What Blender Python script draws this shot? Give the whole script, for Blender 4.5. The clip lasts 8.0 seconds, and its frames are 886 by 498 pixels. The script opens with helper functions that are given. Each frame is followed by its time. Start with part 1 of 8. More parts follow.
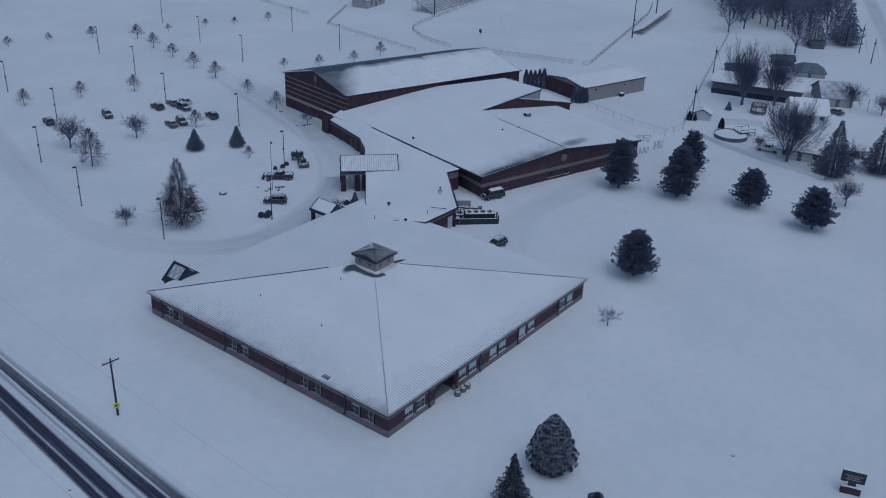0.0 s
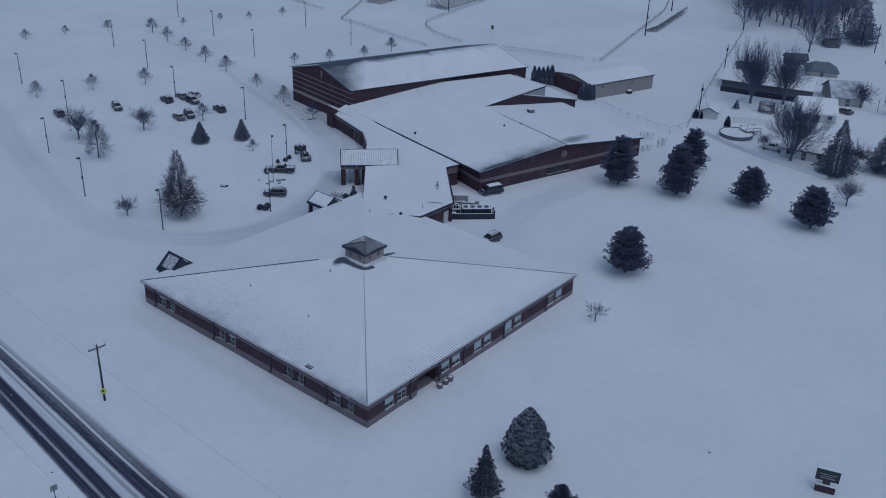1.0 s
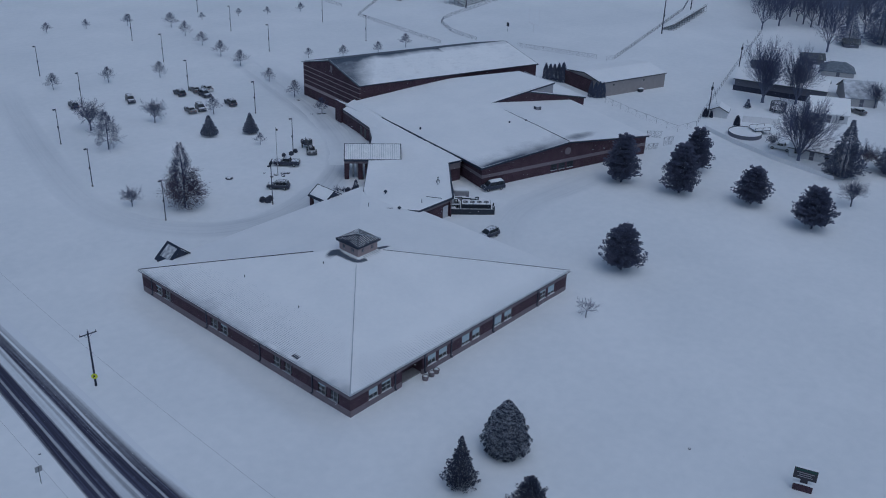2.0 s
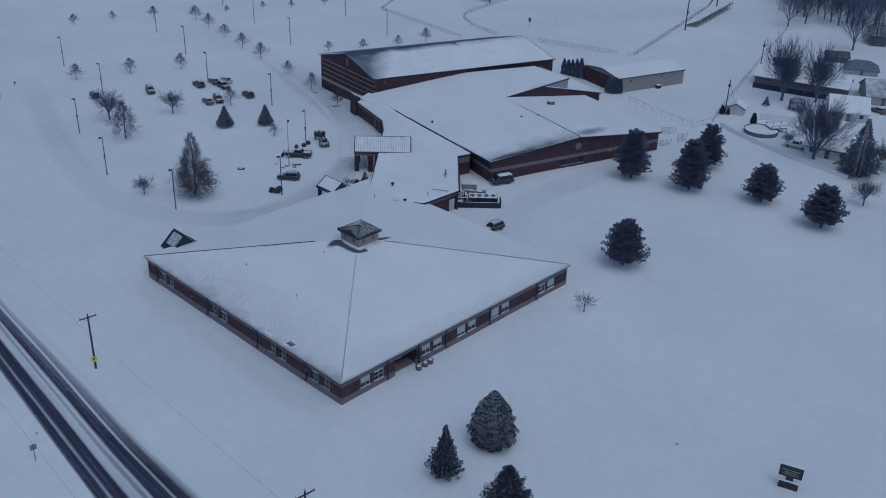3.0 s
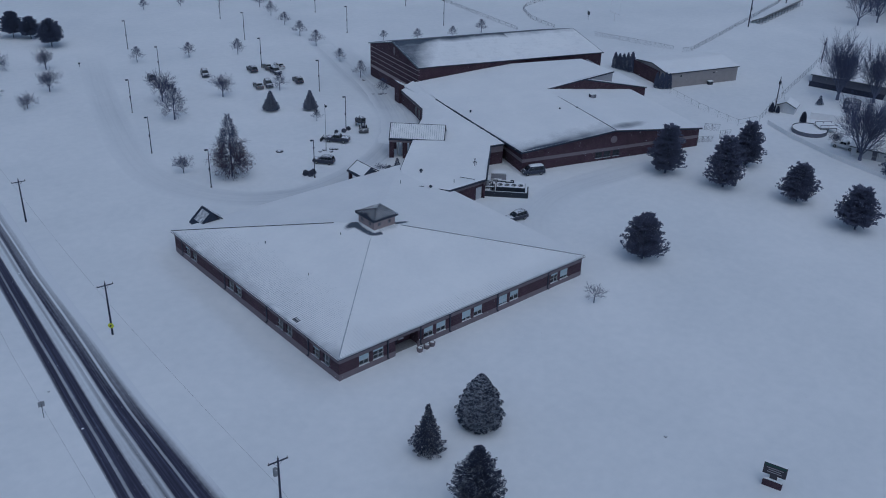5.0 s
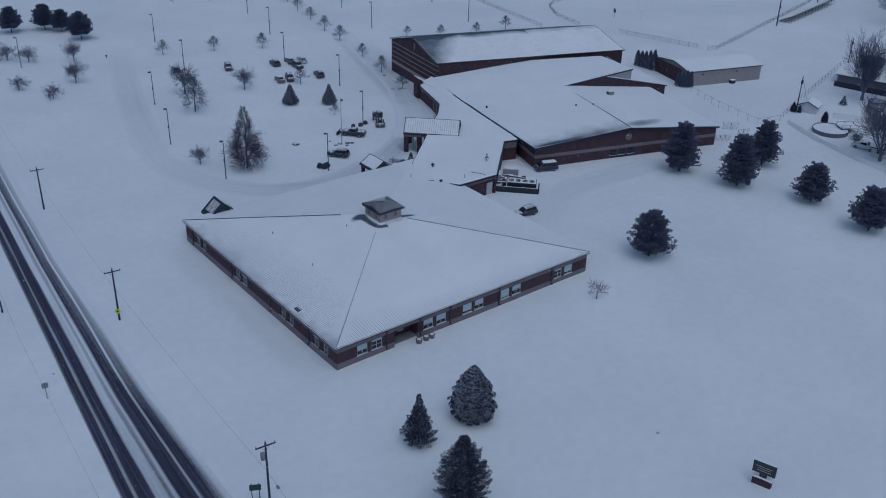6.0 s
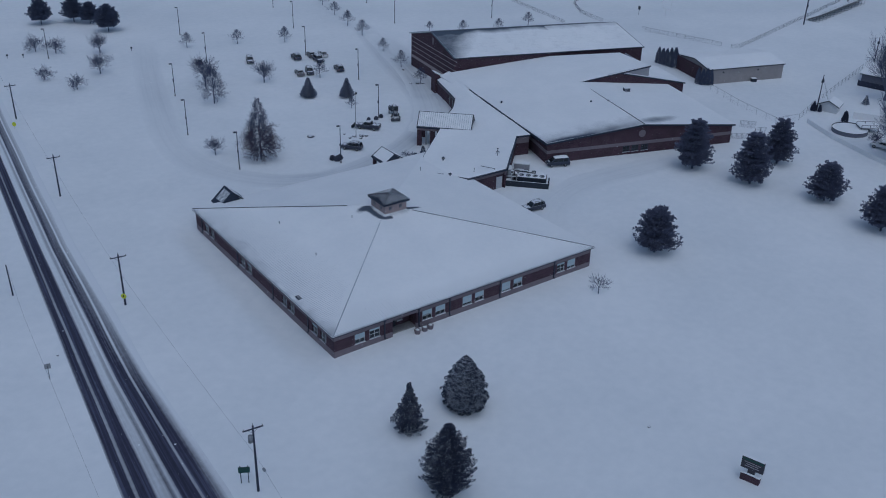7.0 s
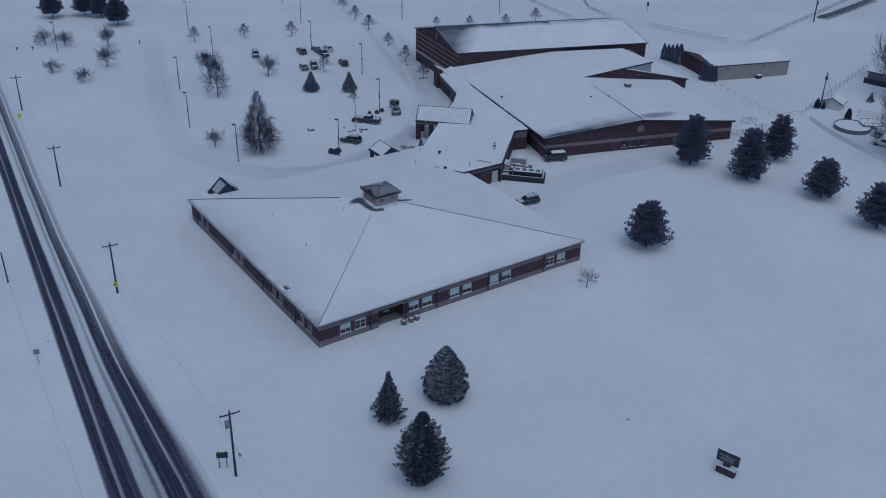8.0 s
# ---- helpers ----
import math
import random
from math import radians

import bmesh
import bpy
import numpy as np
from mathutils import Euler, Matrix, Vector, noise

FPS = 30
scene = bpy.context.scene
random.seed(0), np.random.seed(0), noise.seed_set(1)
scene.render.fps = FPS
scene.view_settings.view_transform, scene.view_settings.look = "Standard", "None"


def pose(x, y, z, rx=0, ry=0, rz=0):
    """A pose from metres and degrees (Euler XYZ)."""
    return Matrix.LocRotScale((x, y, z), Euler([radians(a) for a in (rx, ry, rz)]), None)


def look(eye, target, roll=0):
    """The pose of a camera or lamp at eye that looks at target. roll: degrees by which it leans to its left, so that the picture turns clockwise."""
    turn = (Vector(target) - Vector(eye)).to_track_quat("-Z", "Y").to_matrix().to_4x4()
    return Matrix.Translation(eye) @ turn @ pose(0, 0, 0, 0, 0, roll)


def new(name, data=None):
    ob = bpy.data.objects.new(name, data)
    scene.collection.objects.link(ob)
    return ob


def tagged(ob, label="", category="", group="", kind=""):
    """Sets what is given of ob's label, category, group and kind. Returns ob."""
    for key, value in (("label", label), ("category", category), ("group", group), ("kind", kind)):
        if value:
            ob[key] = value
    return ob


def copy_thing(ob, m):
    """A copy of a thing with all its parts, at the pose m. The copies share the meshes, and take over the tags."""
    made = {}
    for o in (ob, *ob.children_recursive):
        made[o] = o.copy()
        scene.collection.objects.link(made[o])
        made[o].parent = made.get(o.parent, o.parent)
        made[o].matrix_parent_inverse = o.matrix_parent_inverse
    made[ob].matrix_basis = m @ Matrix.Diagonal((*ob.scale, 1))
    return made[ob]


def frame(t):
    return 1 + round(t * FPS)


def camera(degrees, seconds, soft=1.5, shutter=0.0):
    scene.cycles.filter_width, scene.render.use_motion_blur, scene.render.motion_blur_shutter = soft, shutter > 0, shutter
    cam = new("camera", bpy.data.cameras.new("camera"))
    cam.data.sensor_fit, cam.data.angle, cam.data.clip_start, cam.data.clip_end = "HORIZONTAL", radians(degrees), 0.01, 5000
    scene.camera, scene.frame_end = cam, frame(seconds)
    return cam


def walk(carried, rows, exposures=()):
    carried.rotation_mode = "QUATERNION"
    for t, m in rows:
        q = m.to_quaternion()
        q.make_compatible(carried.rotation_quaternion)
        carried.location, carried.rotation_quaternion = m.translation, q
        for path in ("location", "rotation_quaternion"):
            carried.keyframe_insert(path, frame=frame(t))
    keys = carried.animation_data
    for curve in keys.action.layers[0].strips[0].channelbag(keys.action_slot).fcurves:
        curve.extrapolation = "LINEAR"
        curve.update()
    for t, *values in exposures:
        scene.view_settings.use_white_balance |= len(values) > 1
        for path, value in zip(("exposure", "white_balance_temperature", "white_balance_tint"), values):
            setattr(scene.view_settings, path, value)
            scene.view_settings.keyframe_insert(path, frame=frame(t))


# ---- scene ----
cam = camera(50.0, 8.0, soft=1.0)
PATH = [
    (0, (-79.221, -68.456, 79.452), (-77.79, -67.369, 78.574), 2.0),
    (0.5, (-77.867, -71.341, 79.615), (-76.454, -70.233, 78.734), 2.0),
    (1, (-76.392, -74.194, 79.815), (-74.999, -73.065, 78.929), 2.0),
    (1.5, (-74.861, -77.097, 79.978), (-73.489, -75.945, 79.089), 2.0),
    (3, (-70.302, -84.989, 80.057), (-69.004, -83.763, 79.155), 1.9),
    (3.5, (-68.697, -87.55, 80.168), (-67.431, -86.295, 79.261), 1.9),
    (4, (-67.019, -90.073, 80.213), (-65.785, -88.788, 79.303), 1.8),
    (4.5, (-65.283, -92.529, 80.155), (-64.083, -91.216, 79.241), 1.7),
    (6, (-60.051, -99.411, 80.059), (-58.945, -98.023, 79.135), 1.5),
    (6.5, (-58.266, -101.676, 79.999), (-57.191, -100.267, 79.072), 1.4),
    (7, (-56.424, -103.776, 79.723), (-55.379, -102.345, 78.794), 1.4),
    (7.5, (-54.543, -105.827, 79.58), (-53.521, -104.382, 78.648), 1.3),
    (8, (-52.748, -107.841, 79.458), (-51.741, -106.387, 78.524), 1.3),
]
walk(cam, [(t, look(eye, target, roll)) for t, eye, target, roll in PATH], [(0.0, -0.83, 5080, 4), (8.0, -0.83, 5080, 4)])

# ---- world, sun, exposure ----
world = bpy.data.worlds.new("world")
scene.world = world
world.use_nodes = True
wn = world.node_tree.nodes
sky = wn.new("ShaderNodeTexSky")
sky.sky_type = "NISHITA"
sky.sun_disc = False
sky.sun_elevation = radians(65)
sky.sun_rotation = radians(200)
sky.air_density, sky.dust_density, sky.ozone_density = 1.0, 4.0, 1.0
wn["Background"].inputs["Strength"].default_value = 0.1
world.node_tree.links.new(sky.outputs["Color"], wn["Background"].inputs["Color"])
sun_data = bpy.data.lights.new("sun", "SUN")
sun_data.energy, sun_data.angle, sun_data.color = 0.5, radians(120), (1.0, 0.97, 0.93)
sun = new("sun", sun_data)
sun.matrix_world = pose(0, 0, 200, 25, 0, -20)


# ---- materials ----
def tree_of(name):
    m = bpy.data.materials.new(name)
    m.use_nodes = True
    nt = m.node_tree
    return m, nt, nt.nodes, nt.links, nt.nodes["Principled BSDF"]


def noise_node(nt, scale, detail=4.0, rough=0.55, coords="Object", stretch=None):
    tc = nt.nodes.new("ShaderNodeTexCoord")
    n = nt.nodes.new("ShaderNodeTexNoise")
    n.inputs["Scale"].default_value = scale
    n.inputs["Detail"].default_value = detail
    n.inputs["Roughness"].default_value = rough
    if stretch:
        mp = nt.nodes.new("ShaderNodeMapping")
        mp.inputs["Scale"].default_value = stretch
        nt.links.new(tc.outputs[coords], mp.inputs["Vector"])
        nt.links.new(mp.outputs["Vector"], n.inputs["Vector"])
    else:
        nt.links.new(tc.outputs[coords], n.inputs["Vector"])
    return n.outputs["Fac"]


def ramp(nt, fac, stops):
    r = nt.nodes.new("ShaderNodeValToRGB")
    e = r.color_ramp.elements
    while len(e) < len(stops):
        e.new(0.5)
    for el, (p, c) in zip(e, stops):
        el.position = p
        el.color = (*c, 1) if len(c) == 3 else c
    nt.links.new(fac, r.inputs["Fac"])
    return r.outputs["Color"]


def mix(nt, fac, a, b, mode="MIX"):
    m = nt.nodes.new("ShaderNodeMix")
    m.data_type, m.blend_type = "RGBA", mode
    for sock, val in ((m.inputs[0], fac), (m.inputs[6], a), (m.inputs[7], b)):
        if isinstance(val, (int, float)):
            sock.default_value = val
        elif isinstance(val, tuple):
            sock.default_value = (*val, 1)
        else:
            nt.links.new(val, sock)
    return m.outputs[2]


def maths(nt, op, a, b=0.0):
    m = nt.nodes.new("ShaderNodeMath")
    m.operation = op
    for sock, val in zip(m.inputs, (a, b)):
        if isinstance(val, (int, float)):
            sock.default_value = val
        else:
            nt.links.new(val, sock)
    return m.outputs[0]


def bump(nt, height, strength, distance):
    b = nt.nodes.new("ShaderNodeBump")
    b.inputs["Strength"].default_value, b.inputs["Distance"].default_value = strength, distance
    nt.links.new(height, b.inputs["Height"])
    nt.links.new(b.outputs["Normal"], nt.nodes["Principled BSDF"].inputs["Normal"])


def plain(name, c, rough=0.6, metal=0.0, vary=0.25, scale=3.0, relief=0.0):
    """A surface with two scales of variation round one colour."""
    m, nt, nodes, links, p = tree_of(name)
    lo, hi = tuple(v * (1 - vary) for v in c), tuple(min(1, v * (1 + vary)) for v in c)
    a = noise_node(nt, scale)
    b = noise_node(nt, scale * 9, 2.0)
    f = maths(nt, "ADD", maths(nt, "MULTIPLY", a, 0.65), maths(nt, "MULTIPLY", b, 0.35))
    links.new(ramp(nt, f, [(0.3, lo), (0.7, hi)]), p.inputs["Base Color"])
    p.inputs["Roughness"].default_value, p.inputs["Metallic"].default_value = rough, metal
    if relief:
        bump(nt, b, 0.6, relief)
    return m


def snowy(name, c, rough=0.8, vary=0.3, scale=3.0, cover=0.55, soft=0.25, metal=0.0, patch=1.5):
    """A surface that carries snow where it faces up, in broken patches."""
    m, nt, nodes, links, p = tree_of(name)
    lo, hi = tuple(v * (1 - vary) for v in c), tuple(min(1, v * (1 + vary)) for v in c)
    base = ramp(nt, noise_node(nt, scale), [(0.3, lo), (0.7, hi)])
    g = nodes.new("ShaderNodeNewGeometry")
    xyz = nodes.new("ShaderNodeSeparateXYZ")
    links.new(g.outputs["Normal"], xyz.inputs[0])
    up = maths(nt, "ADD", xyz.outputs["Z"], maths(nt, "MULTIPLY", maths(nt, "SUBTRACT", noise_node(nt, patch), 0.5), 1.6))
    mr = nodes.new("ShaderNodeMapRange")
    mr.inputs["From Min"].default_value, mr.inputs["From Max"].default_value = cover, cover + soft
    links.new(up, mr.inputs["Value"])
    links.new(mix(nt, mr.outputs[0], base, (0.78, 0.8, 0.84)), p.inputs["Base Color"])
    p.inputs["Roughness"].default_value, p.inputs["Metallic"].default_value = rough, metal
    return m


def snow_material(name, lo, hi, broad, fine, relief):
    m, nt, nodes, links, p = tree_of(name)
    a, b = noise_node(nt, broad, 5.0, 0.6), noise_node(nt, fine, 4.0)
    f = maths(nt, "ADD", maths(nt, "MULTIPLY", a, 0.7), maths(nt, "MULTIPLY", b, 0.3))
    links.new(ramp(nt, f, [(0.32, lo), (0.66, hi)]), p.inputs["Base Color"])
    p.inputs["Roughness"].default_value, p.inputs["Specular IOR Level"].default_value = 0.75, 0.15
    bump(nt, f, 0.5, relief)
    return m


SNOW = snow_material("snow", (0.75, 0.775, 0.8), (0.875, 0.885, 0.9), 0.03, 0.6, 0.12)
ROOF_SNOW = snow_material("roof_snow", (0.82, 0.835, 0.855), (0.9, 0.905, 0.915), 0.12, 1.4, 0.05)



def dusted_material():
    """Roof snow that thins out to a dusting on blue-grey metal where the mesh says that little lies."""
    m, nt, nodes, links, p = tree_of("dusted_roof_snow")
    a, b = noise_node(nt, 0.12, 5.0, 0.6), noise_node(nt, 1.4, 4.0)
    f = maths(nt, "ADD", maths(nt, "MULTIPLY", a, 0.7), maths(nt, "MULTIPLY", b, 0.3))
    white = ramp(nt, f, [(0.32, (0.82, 0.835, 0.855)), (0.66, (0.9, 0.905, 0.915))])
    lies = nodes.new("ShaderNodeAttribute")
    lies.attribute_name = "snow_cover"
    grain = noise_node(nt, 5.0, 4.0, 0.7)
    tuft = noise_node(nt, 0.7, 3.0)
    k = maths(nt, "ADD", lies.outputs["Fac"], maths(nt, "MULTIPLY", maths(nt, "SUBTRACT", grain, 0.5), 0.32))
    k = maths(nt, "ADD", k, maths(nt, "MULTIPLY", maths(nt, "SUBTRACT", tuft, 0.5), 0.25))
    mr = nodes.new("ShaderNodeMapRange")
    mr.inputs["From Min"].default_value, mr.inputs["From Max"].default_value = 0.0, 0.85
    links.new(k, mr.inputs["Value"])
    links.new(mix(nt, mr.outputs[0], (0.075, 0.094, 0.13), white), p.inputs["Base Color"])
    p.inputs["Roughness"].default_value = 0.7
    bump(nt, f, 0.5, 0.05)
    return m


DUSTED = dusted_material()


def brick_material():
    m, nt, nodes, links, p = tree_of("brick")
    tc = nodes.new("ShaderNodeTexCoord")
    xyz = nodes.new("ShaderNodeSeparateXYZ")
    links.new(tc.outputs["Object"], xyz.inputs[0])
    cmb = nodes.new("ShaderNodeCombineXYZ")
    links.new(maths(nt, "ADD", xyz.outputs["X"], xyz.outputs["Y"]), cmb.inputs[0])
    links.new(xyz.outputs["Z"], cmb.inputs[1])
    br = nodes.new("ShaderNodeTexBrick")
    br.inputs["Scale"].default_value = 1.0
    br.inputs["Brick Width"].default_value, br.inputs["Row Height"].default_value = 0.22, 0.075
    br.inputs["Mortar Size"].default_value = 0.008
    br.inputs["Color1"].default_value, br.inputs["Color2"].default_value = (0.043, 0.018, 0.037, 1), (0.06, 0.028, 0.052, 1)
    br.inputs["Mortar"].default_value = (0.11, 0.083, 0.083, 1)
    links.new(cmb.outputs[0], br.inputs["Vector"])
    soot = ramp(nt, noise_node(nt, 0.5), [(0.3, (0.7, 0.7, 0.7)), (0.7, (1.15, 1.1, 1.1))])
    links.new(mix(nt, 1.0, br.outputs["Color"], soot, "MULTIPLY"), p.inputs["Base Color"])
    p.inputs["Roughness"].default_value = 0.85
    return m


BRICK = brick_material()
STRIPE = plain("pale_stone_stripe", (0.34, 0.28, 0.28), 0.85, vary=0.12, scale=1.5)
FROST = plain("frosted_snow", (0.47, 0.51, 0.6), 0.8, vary=0.25, scale=4.0)
STONE = plain("cast_stone_band", (0.19, 0.16, 0.178), 0.85, vary=0.15, scale=1.5)
METAL_DARK = plain("dark_metal_trim", (0.031, 0.041, 0.068), 0.45, 0.3, 0.3, 2.0)
ROOF_METAL = plain("standing_seam_metal", (0.12, 0.15, 0.18), 0.45, 0.4, 0.35, 1.2)
WHITE_FRAME = plain("white_frame", (0.52, 0.53, 0.56), 0.5, vary=0.08)
DULL_FRAME = plain("dull_window_frame", (0.36, 0.37, 0.4), 0.6, vary=0.15)
BLIND = plain("window_blind", (0.42, 0.52, 0.57), 0.8, vary=0.1)
CONCRETE = plain("concrete", (0.24, 0.235, 0.24), 0.9, vary=0.2, relief=0.01)
NETTING = plain("grey_netting", (0.16, 0.17, 0.21), 0.8, vary=0.15)
GREY_PANEL = plain("grey_panel", (0.33, 0.33, 0.36), 0.7, vary=0.12)
TAN = plain("tan_metal_siding", (0.31, 0.29, 0.29), 0.6, vary=0.1, scale=0.8)
STEEL = plain("galvanised_steel", (0.3, 0.31, 0.33), 0.45, 0.6, 0.2)
DARK_STEEL = plain("dark_painted_steel", (0.026, 0.034, 0.05), 0.5, 0.2, 0.3)
BRONZE = plain("dark_lamp_pole", (0.03, 0.038, 0.068), 0.5, 0.3, 0.25)
POLE_WOOD = plain("weathered_pole_wood", (0.044, 0.05, 0.08), 0.9, vary=0.35, scale=2.0, relief=0.01)
BARK = snowy("bark", (0.082, 0.096, 0.152), 0.95, cover=0.75, patch=2.5)
# distance haze is put into the next three base colours, paler and bluer
BARK_HAZE = plain("hazed_bark", (0.13, 0.146, 0.215), 0.95, vary=0.3)
TWIG_HAZE = plain("hazed_twig", (0.09, 0.104, 0.178), 0.95, vary=0.3)
TWIG_FAR_HAZE = plain("far_hazed_twig", (0.21, 0.24, 0.34), 0.95, vary=0.3)
TWIG = plain("twig", (0.066, 0.078, 0.14), 0.95, vary=0.3)
NEEDLE = snowy("spruce_needles", (0.034, 0.043, 0.078), 0.85, 0.45, 4.0, cover=0.98, soft=0.7, patch=0.9)
NEEDLE_FROST = snowy("frosted_needles", (0.03, 0.041, 0.07), 0.85, 0.45, 4.0, cover=0.92, soft=0.9, patch=1.3)
SHRUB_LEAF = snowy("frosted_shrub", (0.09, 0.1, 0.14), 0.85, 0.4, 3.0, cover=0.55, soft=0.5, patch=2.5)
# haze lightens the base colour of both far needles; the first also carries snow
NEEDLE_FAR = snowy("hazed_frosted_needles", (0.088, 0.106, 0.17), 0.85, 0.45, 3.0, cover=1.1, soft=0.6, patch=0.8)
NEEDLE_HAZE = snowy("hazed_needles", (0.15, 0.178, 0.27), 0.85, 0.4, 3.0, cover=1.35, soft=0.6, patch=0.8)
NEEDLE_DARK = snowy("pine_needles", (0.108, 0.12, 0.185), 0.85, 0.4, 3.0, cover=1.4, soft=0.5, patch=0.8)
OAK_LEAF = plain("dead_leaf", (0.085, 0.06, 0.078), 0.85, vary=0.4, scale=2.0)
SIGN_YELLOW = plain("yellow_green_sign", (0.62, 0.66, 0.03), 0.5, vary=0.08)
SIGN_GREEN = plain("green_sign", (0.012, 0.06, 0.05), 0.5, vary=0.15)
BLACK = plain("black", (0.012, 0.012, 0.014), 0.6, vary=0.3)
RUBBER = plain("rubber", (0.02, 0.02, 0.021), 0.9, vary=0.3)
PAINT_DARK = snowy("dark_car_paint", (0.03, 0.036, 0.062), 0.35, 0.2, 3.0, cover=0.85, soft=0.35, patch=2.4)
PAINT_BLUE = snowy("navy_car_paint", (0.025, 0.034, 0.062), 0.35, 0.2, 3.0, cover=1.0, soft=0.35, patch=2.4)
PAINT_GREY = snowy("grey_car_paint", (0.12, 0.125, 0.14), 0.35, 0.2, 3.0, cover=1.0, soft=0.35, patch=2.4)
CAR_SNOW = snowy("patchy_car_snow", (0.07, 0.075, 0.09), 0.7, 0.2, 3.0, cover=0.72, soft=0.3, patch=2.2)
PAINT_WHITE = plain("white_car_paint", (0.62, 0.63, 0.64), 0.3, 0.0, 0.06)
MACHINE = snowy("machine_paint", (0.045, 0.052, 0.075), 0.5, 0.3, 3.0, cover=0.85, soft=0.4, patch=1.8)
LAMP_LENS = plain("lamp_lens", (0.35, 0.2, 0.18), 0.2, vary=0.1)
VINYL = plain("white_vinyl_fence", (0.82, 0.82, 0.83), 0.5, vary=0.06)
SIDING_WHITE = plain("white_siding", (0.62, 0.63, 0.65), 0.7, vary=0.08)
SIDING = plain("pale_siding", (0.42, 0.42, 0.43), 0.7, vary=0.12)
SIDING_DARK = plain("dark_siding", (0.14, 0.148, 0.19), 0.8, vary=0.2)
SHINGLE = snowy("shingle", (0.09, 0.1, 0.115), 0.9, 0.3, 1.5, cover=1.0, soft=0.4, patch=0.35)
RIB = snowy("weathered_roof_seam", (0.33, 0.37, 0.42), 0.6, 0.3, 1.0, cover=0.95, soft=0.7, patch=0.5)
HIP_METAL = plain("dark_hip_cap", (0.02, 0.026, 0.045), 0.7, 0.0, 0.3, 2.0)
FRONT_CAP = snowy("pale_hip_cap", (0.4, 0.44, 0.5), 0.6, 0.3, 1.0, cover=0.95, soft=0.7, patch=0.5)
ROOF_THIN = snowy("thinly_snowed_shingle", (0.2, 0.22, 0.26), 0.9, 0.2, 1.5, cover=0.5, soft=0.8, patch=0.5)
SHINGLE_GREY = snowy("grey_shingle", (0.15, 0.175, 0.21), 0.9, 0.2, 1.5, cover=1.25, soft=0.5, patch=0.35)
CHAIN = plain("fence_wire", (0.2, 0.21, 0.24), 0.5, 0.5, 0.15)
SIGN_PANEL = plain("dark_sign_panel", (0.03, 0.028, 0.04), 0.4, vary=0.25)
BAR = plain("pale_bar", (0.35, 0.34, 0.36), 0.6, vary=0.1)


def glass_material():
    m, nt, nodes, links, p = tree_of("window_glass")
    links.new(ramp(nt, noise_node(nt, 0.4), [(0.35, (0.012, 0.015, 0.02)), (0.7, (0.04, 0.05, 0.06))]), p.inputs["Base Color"])
    p.inputs["Roughness"].default_value = 0.08
    return m


GLASS = glass_material()


